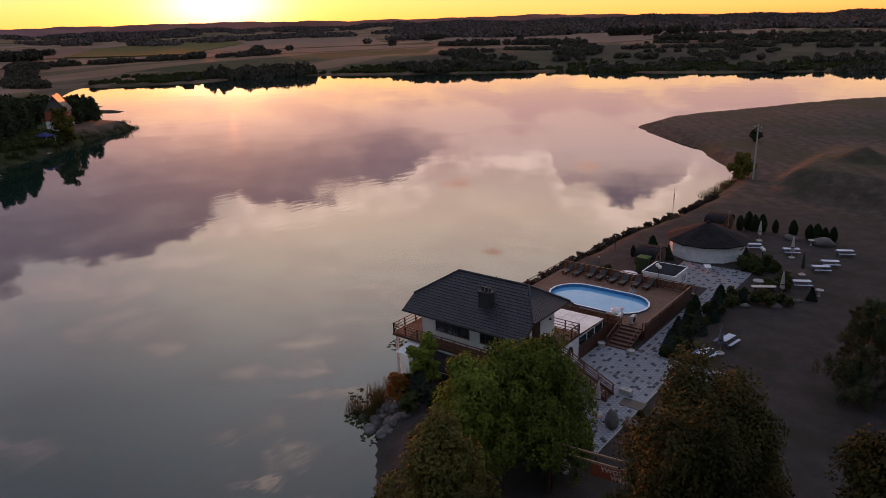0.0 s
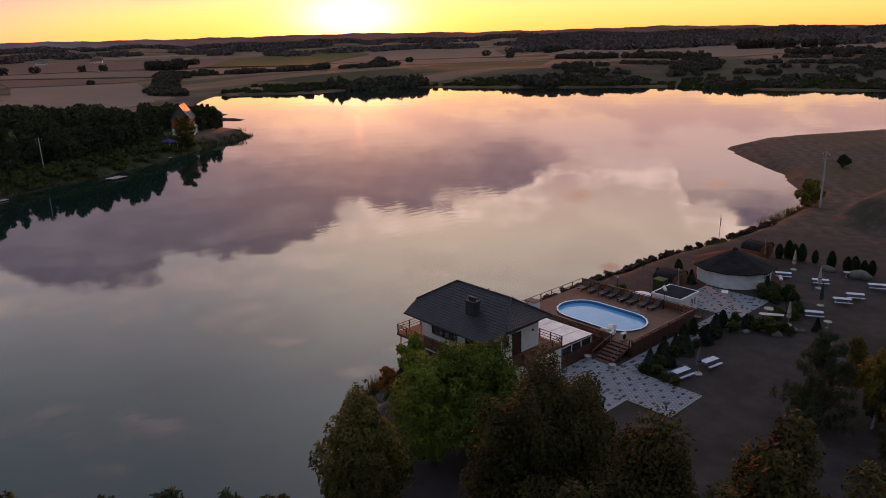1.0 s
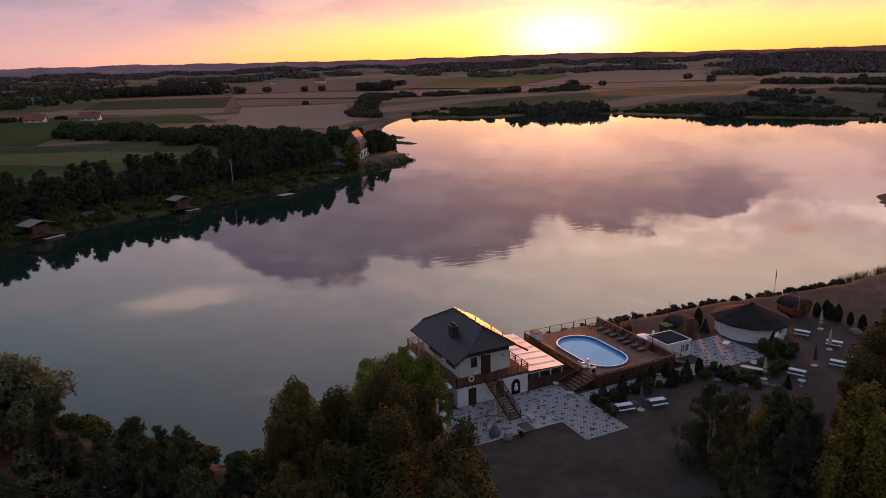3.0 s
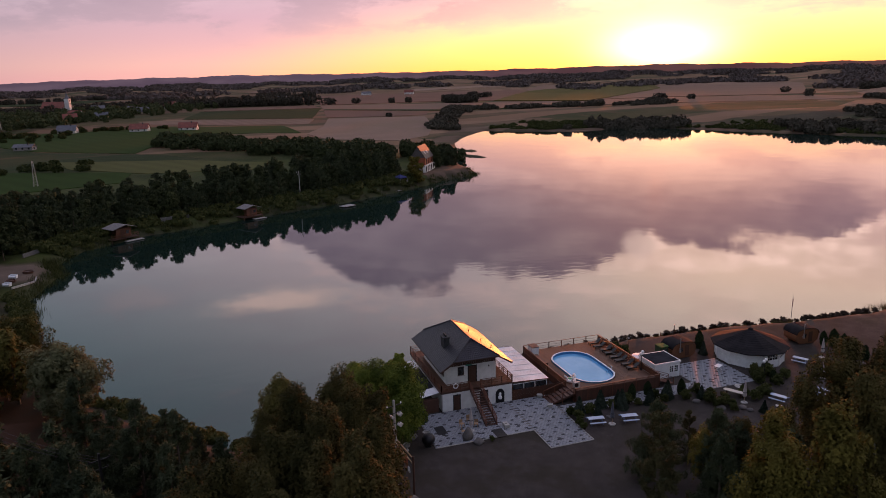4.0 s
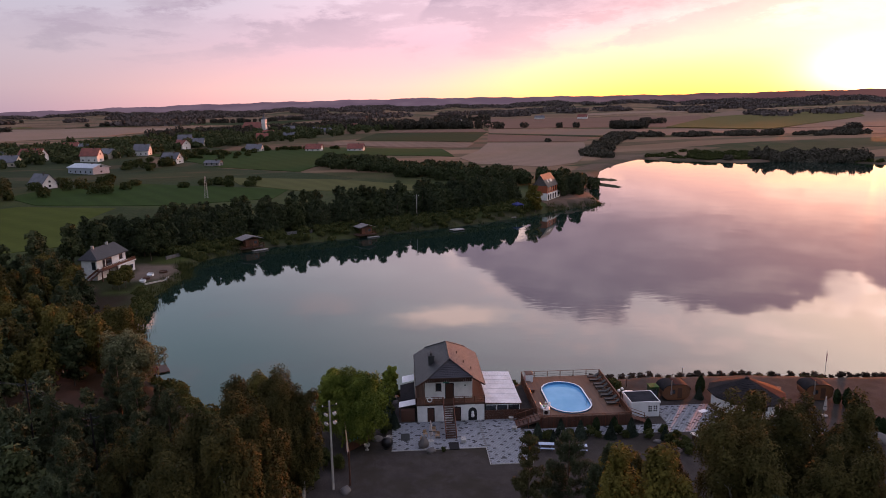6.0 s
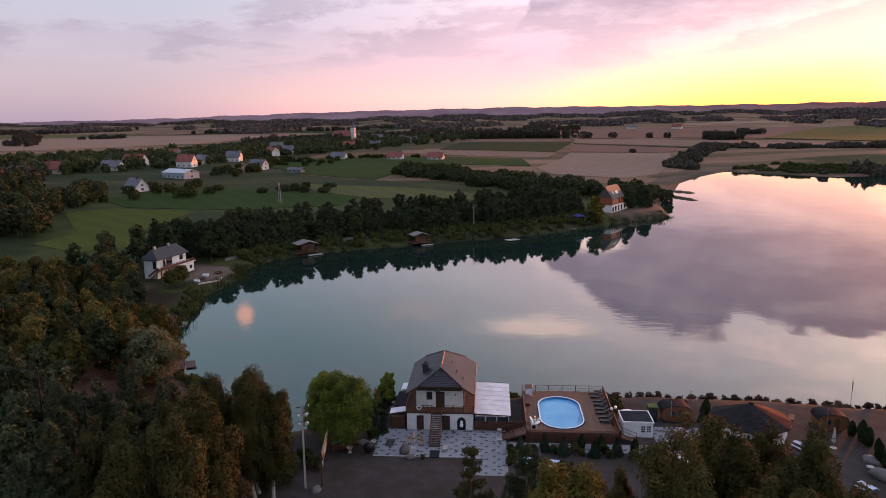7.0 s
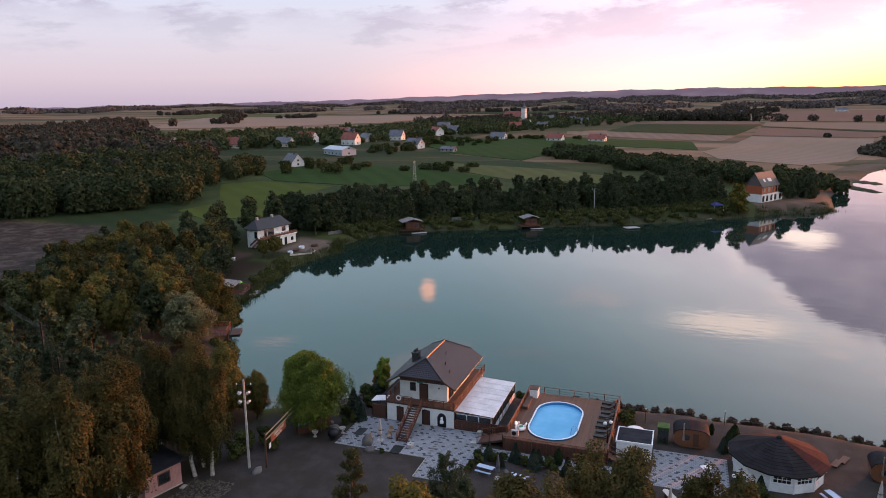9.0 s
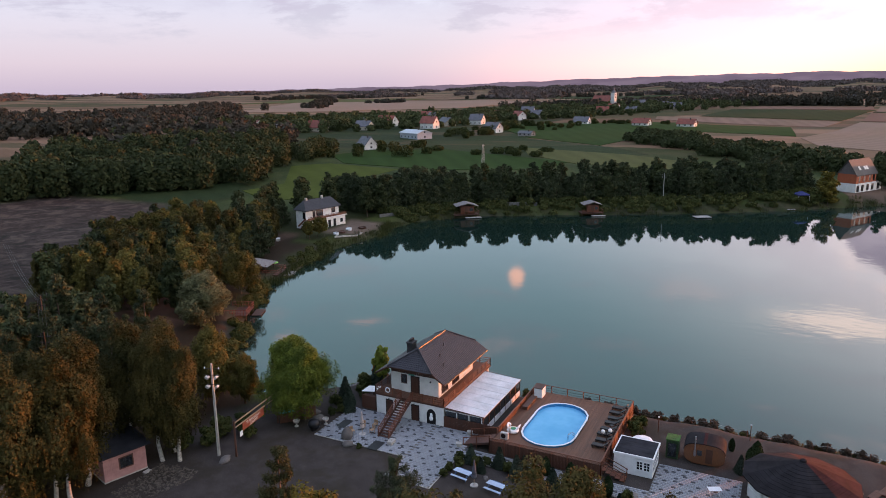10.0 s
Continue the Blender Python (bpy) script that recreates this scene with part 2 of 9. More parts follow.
M_BARK = mat("bark", (0.10, 0.075, 0.055), 0.9, vary=0.4, scale=2, fine=15, bump=0.5)
M_BIRCHBARK = mat("birch_bark", (0.45, 0.42, 0.38), 0.8, vary=0.5, scale=2.5, fine=9, bump=0.3)
M_CONCRETE = mat("concrete", (0.40, 0.38, 0.35), 0.85, vary=0.2, scale=1.5)
M_STONE = mat("field_stone", (0.125, 0.113, 0.106), 0.85, vary=0.35, scale=1.2, fine=14, bump=0.4, random_obj=0.4)
M_TABLETOP = mat("table_top_blue_white", (0.42, 0.52, 0.66), 0.4, vary=0.08)
M_PLANKBLUE = mat("bench_blue", (0.07, 0.13, 0.24), 0.6, vary=0.2)
M_CANVAS = mat("parasol_canvas", (0.44, 0.38, 0.36), 0.9, vary=0.2)
M_CANVASGREEN = mat("parasol_canvas_green", (0.02, 0.045, 0.035), 0.9, vary=0.2)
M_SHINGLE = mat("black_bitumen_shingle", (0.020, 0.018, 0.020), 0.9, vary=0.3, scale=0.7, fine=12, bump=0.35, spec=0.12)
M_REDSHINGLE = mat("red_brown_shingle", (0.040, 0.013, 0.014), 0.9, vary=0.3, scale=0.7, fine=12, bump=0.35, spec=0.12)
M_SAUNA = wood("sauna_wood", (0.18, 0.066, 0.026), 0.5, axis=2, random_obj=0.2)
M_TURF = mat("artificial_turf", (0.032, 0.095, 0.015), 0.95, vary=0.35, scale=2, fine=60, bump=0.8)
M_GLOBE = mat("lamp_globe", (0.80, 0.79, 0.77), 0.25, vary=0.03)
M_PINK = mat("pink_boards", (0.40, 0.22, 0.21), 0.8, vary=0.15, scale=1.2)
M_SIGN = mat("sign_red_brown", (0.34, 0.075, 0.035), 0.6, vary=0.15)
M_LETTER = mat("letter_cream", (0.75, 0.70, 0.60), 0.6, vary=0.05)
M_REDROOF = mat("red_roof", (0.22, 0.055, 0.035), 0.7, vary=0.25, scale=0.4)
M_GREYROOF = mat("grey_roof", (0.10, 0.10, 0.115), 0.6, vary=0.2, scale=0.4)
M_FARWALL = mat("far_wall", (0.66, 0.64, 0.62), 0.85, vary=0.15, scale=0.2)
M_TERRACOTTA = mat("terracotta_panel", (0.36, 0.085, 0.035), 0.7, vary=0.15)
M_LAMPGLOW = bpy.data.materials.new("lamp_glow")
M_LAMPGLOW.use_nodes = True
kk = Net(M_LAMPGLOW.node_tree)
kk.n("ShaderNodeOutputMaterial", {0: kk.n("ShaderNodeEmission", {0: (1.0, 0.75, 0.45, 1.0), 1: 6.0})})

L_BIRCH = leaf("birch_leaf", (0.021, 0.026, 0.009), (0.104, 0.082, 0.026), through_light=0.05)
L_YOUNG = leaf("young_birch_leaf", (0.055, 0.050, 0.012), (0.20, 0.16, 0.034), through_light=0.08)
L_YOUNGPINE = leaf("young_pine_needles", (0.028, 0.032, 0.013), (0.095, 0.085, 0.036), through_light=0.05)
L_GREEN = leaf("willow_leaf", (0.034, 0.062, 0.012), (0.20, 0.235, 0.038), through_light=0.10)
L_SILVER = leaf("silver_willow_leaf", (0.082, 0.092, 0.046), (0.245, 0.245, 0.125))
# dark tones of L_PINE and L_FAR are lifted to imitate a veil of haze
L_PINE = leaf("pine_needles", (0.028, 0.040, 0.024), (0.078, 0.094, 0.046), through_light=0.05)
L_SPRUCE = leaf("spruce_needles", (0.014, 0.026, 0.018), (0.065, 0.085, 0.062), through_light=0.05)
L_THUJA = leaf("thuja_scales", (0.010, 0.022, 0.010), (0.040, 0.060, 0.024), through_light=0.05)
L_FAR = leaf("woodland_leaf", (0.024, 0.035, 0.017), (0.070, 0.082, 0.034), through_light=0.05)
# browner, lighter leaf for far woods: distance haze put into the colour
L_HAZED = leaf("hazed_leaf", (0.046, 0.042, 0.033), (0.100, 0.088, 0.064), through_light=0.05)
L_OLIVE = leaf("olive_leaf", (0.040, 0.043, 0.013), (0.165, 0.136, 0.036), through_light=0.05)
L_SHRUB = leaf("shrub_leaf", (0.020, 0.035, 0.012), (0.10, 0.105, 0.035))
L_REED = leaf("reed_leaf", (0.06, 0.055, 0.02), (0.20, 0.16, 0.07))
L_AUTUMN = leaf("orange_shrub_leaf", (0.12, 0.045, 0.012), (0.42, 0.19, 0.05))

# ---- mesh tools ----
def link_mesh(name, me, material, parent=None, label=""):
    if material is not None:
        me.materials.append(material)
    ob = new(name, me)
    if parent is not None:
        ob.parent = parent
    if label:
        ob["label"] = label
    return ob


def part(name, bm, material, parent=None, label="", smooth=False):
    """Link a bmesh as one mesh object, a part when it has a parent."""
    bmesh.ops.recalc_face_normals(bm, faces=bm.faces)
    me = bpy.data.meshes.new(name)
    bm.to_mesh(me)
    bm.free()
    if smooth:
        me.polygons.foreach_set("use_smooth", [True] * len(me.polygons))
    return link_mesh(name, me, material, parent, label)


def thing(name, label, category, at=(0, 0, 0), turn=0.0, group="", kind=""):
    ob = new(name)
    ob.empty_display_size = 0.3
    ob.matrix_basis = pose(*at, 0, 0, turn)
    return tagged(ob, label, category, group, kind)


def box(bm, x0, x1, y0, y1, z0, z1, bevel=0.0, m=None):
    r = bmesh.ops.create_cube(bm, size=1.0)
    vs = r["verts"]
    for v in vs:
        v.co = Vector(((x0 + x1) / 2 + v.co.x * (x1 - x0), (y0 + y1) / 2 + v.co.y * (y1 - y0), (z0 + z1) / 2 + v.co.z * (z1 - z0)))
    if bevel:
        es = list({e for v in vs for e in v.link_edges})
        vs = bmesh.ops.bevel(bm, geom=es, offset=bevel, segments=1, affect="EDGES", profile=0.5)["verts"] + [v for v in vs if v.is_valid]
    if m is not None:
        for v in set(vs):
            v.co = m @ v.co
    return bm


def beam(bm, a, b, wide, high=None):
    """A square bar from a to b."""
    a, b = Vector(a), Vector(b)
    high = wide if high is None else high
    v = b - a
    m = Matrix.Translation((a + b) / 2) @ v.to_track_quat("X", "Z").to_matrix().to_4x4()
    return box(bm, -v.length / 2, v.length / 2, -wide / 2, wide / 2, -high / 2, high / 2, m=m)


def rod(bm, a, b, r0, r1=None, seg=10, caps=True):
    """A round bar, tapered if r1 is given."""
    a, b = Vector(a), Vector(b)
    v = b - a
    r = bmesh.ops.create_cone(bm, cap_ends=caps, segments=seg, radius1=r0, radius2=r0 if r1 is None else r1, depth=v.length)
    m = Matrix.Translation((a + b) / 2) @ v.to_track_quat("Z", "Y").to_matrix().to_4x4()
    for q in r["verts"]:
        q.co = m @ q.co
    return bm


def ball(bm, c, r, sub=2, squash=1.0):
    q = bmesh.ops.create_icosphere(bm, subdivisions=sub, radius=r)
    for v in q["verts"]:
        v.co = Vector((v.co.x, v.co.y, v.co.z * squash)) + Vector(c)
    return bm


def prism(bm, poly, z0, z1):
    """An upright prism on a plan polygon; z1 may differ per corner."""
    zs = z1 if isinstance(z1, (list, tuple)) else [z1] * len(poly)
    lo = [bm.verts.new((x, y, z0)) for x, y in poly]
    hi = [bm.verts.new((x, y, z)) for (x, y), z in zip(poly, zs)]
    n = len(poly)
    bm.faces.new(lo[::-1])
    bm.faces.new(hi)
    for i in range(n):
        bm.faces.new((lo[i], lo[(i + 1) % n], hi[(i + 1) % n], hi[i]))
    return bm


def slab(bm, corners, thick):
    """A plate: a polygon in space, thickened downwards."""
    hi = [bm.verts.new(c) for c in corners]
    lo = [bm.verts.new(Vector(c) - Vector((0, 0, thick))) for c in corners]
    n = len(corners)
    bm.faces.new(hi)
    bm.faces.new(lo[::-1])
    for i in range(n):
        bm.faces.new((lo[i], lo[(i + 1) % n], hi[(i + 1) % n], hi[i]))
    return bm


def lathe(bm, profile, seg=20, at=(0, 0, 0)):
    rings = []
    for r, z in profile:
        rings.append([bm.verts.new((at[0] + r * math.cos(2 * math.pi * i / seg), at[1] + r * math.sin(2 * math.pi * i / seg), at[2] + z)) for i in range(seg)])
    for a, b in zip(rings, rings[1:]):
        for i in range(seg):
            bm.faces.new((a[i], a[(i + 1) % seg], b[(i + 1) % seg], b[i]))
    bm.faces.new(rings[0][::-1])
    bm.faces.new(rings[-1])
    return bm


def B():
    return bmesh.new()


def array_mesh(name, verts, faces):
    """A mesh from arrays: verts (n, 3), faces (m, k)."""
    me = bpy.data.meshes.new(name)
    verts, faces = np.asarray(verts, dtype=np.float32), np.asarray(faces, dtype=np.int32)
    me.vertices.add(len(verts))
    me.vertices.foreach_set("co", verts.ravel())
    k = faces.shape[1]
    me.loops.add(faces.size)
    me.loops.foreach_set("vertex_index", faces.ravel())
    me.polygons.add(len(faces))
    me.polygons.foreach_set("loop_start", np.arange(0, faces.size, k, dtype=np.int32))
    me.polygons.foreach_set("loop_total", np.full(len(faces), k, dtype=np.int32))
    me.update(calc_edges=True)
    me.validate()
    return me

# ---- ground, lake, fields ----
WATER = -1.75
SHORE_SITE = [(0, -30), (-3, -25), (-8, -19.5), (-11, -17), (-12.5, -13.5), (-13, -8), (-13.5, -2), (-15.5, 2), (-16.5, 10), (-16.8, 21), (-16.8, 28), (-16.6, 38), (-16, 47), (-14, 58), (-13, 74), (-14, 90), (-17, 104), (-23, 113)]
SHORE_CAPE = [(-28, 120), (-33, 130), (-48, 144), (-57, 154), (-65, 163), (-66, 167), (-62, 192), (-34, 228), (-8, 256), (40, 300), (60, 360), (20, 430)]
SHORE_FAR = [(-32, 452), (-75, 440), (-125, 420), (-165, 415), (-214, 426), (-255, 412), (-292, 392), (-330, 375), (-372, 360), (-420, 345), (-446, 322), (-458, 290), (-452, 258), (-470, 238), (-492, 215), (-515, 200)]
SHORE_FAR += [(-468, 167), (-435, 148), (-400, 131), (-352, 116), (-338, 127), (-334, 122), (-345, 112), (-322, 108), (-300, 117), (-297, 112), (-318, 102), (-290, 94), (-275, 90)]
SHORE_WEST = [(-232, 84), (-226, 77), (-216, 60), (-210, 54), (-196, 38), (-178, 12), (-162, -20), (-143, -57), (-127, -72), (-112, -74), (-104, -71), (-92, -72), (-80, -74), (-71, -71), (-54, -67), (-46, -66), (-27, -55), (-17, -48), (-12, -44), (-4, -36)]
LAKE = np.array(SHORE_SITE + SHORE_CAPE + SHORE_FAR + SHORE_WEST, dtype=float)


def lake_distance(x, y):
    """Distance to the shore; positive on land."""
    best = np.full(x.shape, 1e9)
    inside = np.zeros(x.shape, dtype=bool)
    a = LAKE
    b = np.roll(LAKE, -1, axis=0)
    for (ax, ay), (bx, by) in zip(a, b):
        ex, ey = bx - ax, by - ay
        t = np.clip(((x - ax) * ex + (y - ay) * ey) / (ex * ex + ey * ey), 0, 1)
        best = np.minimum(best, np.hypot(x - ax - t * ex, y - ay - t * ey))
        cross = ((ay > y) != (by > y)) & (x < (bx - ax) * (y - ay) / (by - ay + 1e-12) + ax)
        inside ^= cross
    return np.where(inside, -best, best)


def smooth01(v, a, b):
    t = np.clip((v - a) / (b - a), 0, 1)
    return t * t * (3 - 2 * t)


def wobble(x, y, s, seed=0.0):
    """A cheap rolling field of sines."""
    return (np.sin(x / s + 1.3 + seed) * np.cos(y / s * 1.17 + 0.4 + seed) + 0.5 * np.sin(x / s * 2.3 + y / s * 1.9 + seed * 2) + 0.25 * np.sin(x / s * 5.1 - y / s * 4.3 + seed)) / 1.75


HILL_AZ = [0, 60, 90, 100, 115, 128, 145, 160, 175, 187, 197, 207, 223, 238, 260, 300, 360]
HILL_Z = [40, 45, 66, 78, 98, 108, 106, 102, 90, 76, 62, 46, 34, 26, 24, 30, 40]


def land(x, y):
    """Height of the dry land before the bank falls to the lake."""
    r = np.hypot(x, y)
    az = np.degrees(np.arctan2(y, x)) % 360
    top = 0.62 * np.interp(az, HILL_AZ, HILL_Z) + 4 * np.sin(az * 0.35) + 5 * np.sin(az * 0.9 + 1) + 2 * np.sin(az * 2.3)
    flat_n = smooth01(y, 150, 260)
    h = 4.5 * (smooth01(r, 260, 600) * (1 - flat_n) + smooth01(r, 510, 700) * flat_n) + 4 * smooth01(r, 600, 1100)
    h = h + (top - 8) * (0.25 * smooth01(r, 1000, 2600) + 0.75 * smooth01(r, 2400, 4300))
    h = h + wobble(x, y, 160) * 1.6 * (smooth01(r, 250, 700) * (1 - flat_n) + smooth01(r, 520, 800) * flat_n) + 0.12 * wobble(x, y, 9) * smooth01(r, 45, 90)
    # a steep embankment with a level top beyond the yard, a cone of sand on it, and the raised spit
    toe = np.interp(x, [-6, -2, 16, 50, 120], [84, 78, 71.5, 62, 60])
    h = h + 4.0 * smooth01(y - toe, 0, 9.5) * smooth01(x, -6, 1) * (1 - smooth01(y, 96, 150)) * (1 - smooth01(x, 110, 160))
    h = h + 2.6 * np.clip(1 - np.hypot(x - 8, y - 99) / 5.5, 0, 1) + 1.6 * np.clip(1 - np.hypot(x - 22, y - 120) / 9, 0, 1)
    h = h + 2.5 * smooth01(y, 130, 190) * smooth01(x, -60, 0) * (1 - smooth01(y, 260, 330))
    # west bank is a little higher
    h = h + 1.5 * smooth01(-x, 150, 220)
    return h


def ground_z(x, y):
    x, y = np.asarray(x, dtype=float), np.asarray(y, dtype=float)
    d = lake_distance(x, y)
    # rough edge of the bank
    d = d + 0.5 * wobble(x, y, 2.7) * smooth01(np.abs(d), 0, 2) * (1 - smooth01(np.abs(d), 4, 9))
    bank = smooth01(d, -0.5, 4.2)
    # the far shores lie low
    r = np.hypot(x, y)
    low = 1 - smooth01(r, 230, 300) * (1 - smooth01(d, 10, 170))
    dry = WATER - 0.15 + (land(x, y) * (0.12 + 0.88 * low) - WATER + 0.15 - 0.9 * (1 - low)) * bank
    wet = WATER - 0.15 + np.maximum(d, -12) * 0.25
    return np.where(d > -0.5, dry, np.minimum(wet, WATER - 0.15))


def gz(x, y):
    return float(ground_z(np.array([x]), np.array([y]))[0])


def spread(lo, hi, step, out_lo, out_hi, grow):
    mid = list(np.arange(lo, hi + step / 2, step))
    s, v = step, mid[-1]
    while v < out_hi:
        s *= grow
        v += s
        mid.append(v)
    s, v = step, mid[0]
    while v > out_lo:
        s *= grow
        v -= s
        mid.insert(0, v)
    return mid


xs = sorted(set(list(np.arange(-500, -45, 5.0)) + spread(-44, 46, 1.0, -46, 4800, 1.12) + list(np.arange(-1004, -500, 9.0)) + [v for v in spread(-1004, -990, 14.0, -4800, -980, 1.09) if v < -1004]))
ys = sorted(set(list(np.arange(-416, -120, 8.0)) + [v for v in spread(-416, -406, 10.0, -4800, -400, 1.11) if v < -416] + list(np.arange(-120, -60, 3.0)) + list(np.arange(-58, 122, 1.0)) + list(np.arange(124, 460, 4.0)) + [v for v in spread(440, 456, 4.0, 430, 4800, 1.11) if v > 458]))
gx, gy = np.meshgrid(np.array(xs), np.array(ys))
nx, ny = len(xs), len(ys)
px, py = gx.ravel(), gy.ravel()
pz = ground_z(px, py)
idx = np.arange(nx * ny).reshape(ny, nx)
quads = np.stack([idx[:-1, :-1], idx[:-1, 1:], idx[1:, 1:], idx[1:, :-1]], axis=-1).reshape(-1, 4)
ground_me = array_mesh("ground", np.stack([px, py, pz], axis=1), quads)
ground_me.polygons.foreach_set("use_smooth", [True] * len(ground_me.polygons))

# land cover by place: yard gravel, bare sand, meadow, ploughed land, farmed plain
d_shore = lake_distance(px, py)
rr = np.hypot(px, py)
edge = 2.0 * wobble(px, py, 3.1)
gravel = smooth01(px + edge, -18, -15) * (1 - smooth01(px + edge, 44, 50)) * smooth01(py + edge, -28, -24) * (1 - smooth01(py, 64, 74))
sand = smooth01(py + 3 * edge, 58, 72) * smooth01(px, -90, -60) * (1 - smooth01(py, 380, 420)) * (1 - smooth01(px, 160, 220))
plough = smooth01(-px, 5, 14) * (1 - smooth01(-px, 108, 114)) * smooth01(-py + 0.65 * (px + 19) + edge, 103, 108) * (1 - smooth01(-py, 225, 235))
far = smooth01(rr, 300, 420)
beach = (1 - smooth01(d_shore, 2.0, 5.0)) * smooth01(d_shore, -3, 0)
cov = np.zeros((nx * ny, 4), dtype=np.float32)
cov[:, 0], cov[:, 1], cov[:, 2], cov[:, 3] = np.maximum(gravel, 0), np.clip(sand + beach * 0.5, 0, 1), np.clip(plough, 0, 1), far
att = ground_me.attributes.new("cover", "FLOAT_COLOR", "POINT")
att.data.foreach_set("color", cov.ravel())



def in_poly(x, y, poly):
    inside = np.zeros(x.shape, dtype=bool)
    for (ax, ay), (bx, by) in zip(poly, poly[1:] + poly[:1]):
        inside ^= ((ay > y) != (by > y)) & (x < (bx - ax) * (y - ay) / (by - ay + 1e-12) + ax)
    return inside


# single fields and tracks, each with its own crop colour
paint = np.zeros((nx * ny, 4), dtype=np.float32)
hill_deg = np.degrees(np.arctan2(py, px)) % 360


def plot(colour, poly):
    """Give one stretch of the ground a cover of its own."""
    hit_ = in_poly(px, py, poly) & (d_shore > 0.5)
    paint[hit_, :3] = colour
    paint[hit_, 3] = 1.0


plot((0.115, 0.108, 0.098), [(-4, 80), (-2, 77), (16, 71), (46, 62), (46, 74), (16, 82), (-1, 88)])
plot((0.160, 0.130, 0.108), [(-17, 2), (-18, 40), (-16, 58), (-14, 75), (-7.5, 75), (-8, 52), (-8.6, 34), (-9.2, 21), (-13.5, 20.5), (-13.8, 2)])
plot((0.025, 0.031, 0.010), [(-80, -80), (-92, -76), (-104, -84), (-120, -84), (-128, -100), (-110, -120), (-80, -112)])
plot((0.034, 0.036, 0.015), [(-80, -80), (-71, -71), (-46, -66), (-27, -55), (-4, -36), (0, -30), (8, -28), (2, -40), (-14, -56), (-30, -66), (-50, -76)])
plot((0.030, 0.020, 0.012), [(-10, -40), (-13, -47), (-26, -60), (-50, -72), (-75, -78), (-85, -96), (-60, -112), (-10, -100), (60, -110), (90, -60), (60, -26), (34, -23), (15, -24), (4, -27)])
plot((0.019, 0.034, 0.010), [(-102, -157), (-115, -200), (-122, -245), (-158, -254), (-176, -212), (-162, -175), (-130, -155)])
plot((0.132, 0.086, 0.062), [(-232, 50), (-205, 56), (-222, 80), (-240, 88), (-300, 100), (-350, 118), (-400, 137), (-435, 153), (-470, 172), (-520, 206), (-560, 222), (-560, 192), (-500, 160), (-420, 120), (-340, 90), (-255, 66)])
plot((0.150, 0.108, 0.085), [(-110, -87), (-92, -84), (-90, -74), (-98, -72), (-110, -74), (-112, -80)])
plot((0.073, 0.045, 0.032), [(-10, -58), (0, -54), (-20, -78), (-60, -92), (-85, -95), (-86, -90), (-62, -87), (-26, -70)])
plot((0.150, 0.100, 0.070), [(-470, 168), (-520, 202), (-495, 218), (-470, 240), (-455, 260), (-462, 292), (-450, 325), (-466, 330), (-486, 300), (-498, 250), (-560, 232), (-560, 190)])
plot((0.026, 0.038, 0.014), [(-330, -215), (-300, -260), (-420, -420), (-560, -430), (-760, -340), (-760, -190), (-620, -190), (-560, -240), (-430, -190), (-360, -170)])
plot((0.027, 0.042, 0.014), [(-330, -215), (-360, -170), (-430, -192), (-500, -190), (-470, -165), (-425, -138), (-386, -76), (-345, -40), (-300, -60), (-320, -160), (-300, -215)])
# dark scrub between the far shore and the first open field
scrub_far = np.interp(np.degrees(np.arctan2(py, px)) % 360, [60, 95, 110, 125, 134, 140, 146, 152, 160], [900, 850, 880, 840, 640, 600, 560, 540, 500])
scrub = (d_shore > 6) & (rr < scrub_far + 30 * wobble(px, py, 40)) & (py > 190) & (hill_deg > 62) & (hill_deg < 158)
paint[scrub, :3] = np.array([0.046, 0.040, 0.027]) * (1 + 0.35 * wobble(px, py, 20)[scrub])[:, None]
paint[scrub, 3] = 1.0
att2 = ground_me.attributes.new("crops", "FLOAT_COLOR", "POINT")
att2.data.foreach_set("color", paint.ravel())

m_ground = bpy.data.materials.new("open_land")
m_ground.use_nodes = True
k = Net(m_ground.node_tree)
co = k.n("ShaderNodeTexCoord").outputs["Object"]
a = k.n("ShaderNodeAttribute", attribute_name="cover")
sepc = k.n("ShaderNodeSeparateColor", {0: a.outputs["Color"]})
n_big, n_mid, n_fine = k.noise(co, 0.03, 5.0), k.noise(co, 0.5, 5.0, 0.65), k.noise(co, 9.0, 4.0, 0.7)
grass = k.mix(k.remap(n_big, 0.35, 0.65), (0.018, 0.033, 0.009), (0.044, 0.060, 0.014))
grass = k.mix(k.remap(n_mid, 0.42, 0.75), grass, (0.052, 0.050, 0.020))
# farmed strips: long cells with a crop each
turn = k.n("ShaderNodeMapping", {"Vector": co, "Rotation": (0, 0, radians(24)), "Scale": (0.0042, 0.0013, 1.0)})
flat = k.vmath("MULTIPLY", turn, (1, 1, 0))
cell = k.n("ShaderNodeTexVoronoi", {"Vector": flat, "Scale": 2.2, "Randomness": 0.75}, distance="CHEBYCHEV")
crop_id = k.n("ShaderNodeSeparateColor", {0: cell.outputs["Color"]}).outputs[0]
crop = k.ramp(crop_id, [(0.0, (0.30, 0.20, 0.115)), (0.22, (0.24, 0.155, 0.085)), (0.42, (0.36, 0.25, 0.15)), (0.58, (0.085, 0.090, 0.030)), (0.68, (0.20, 0.13, 0.075)), (0.80, (0.060, 0.075, 0.022)), (0.9, (0.33, 0.22, 0.13))], "CONSTANT")
rows = k.n("ShaderNodeTexWave", {"Vector": k.n("ShaderNodeMapping", {"Vector": co, "Rotation": (0, 0, radians(24))}), "Scale": 0.06, "Distortion": 1.0, "Detail": 2.0})
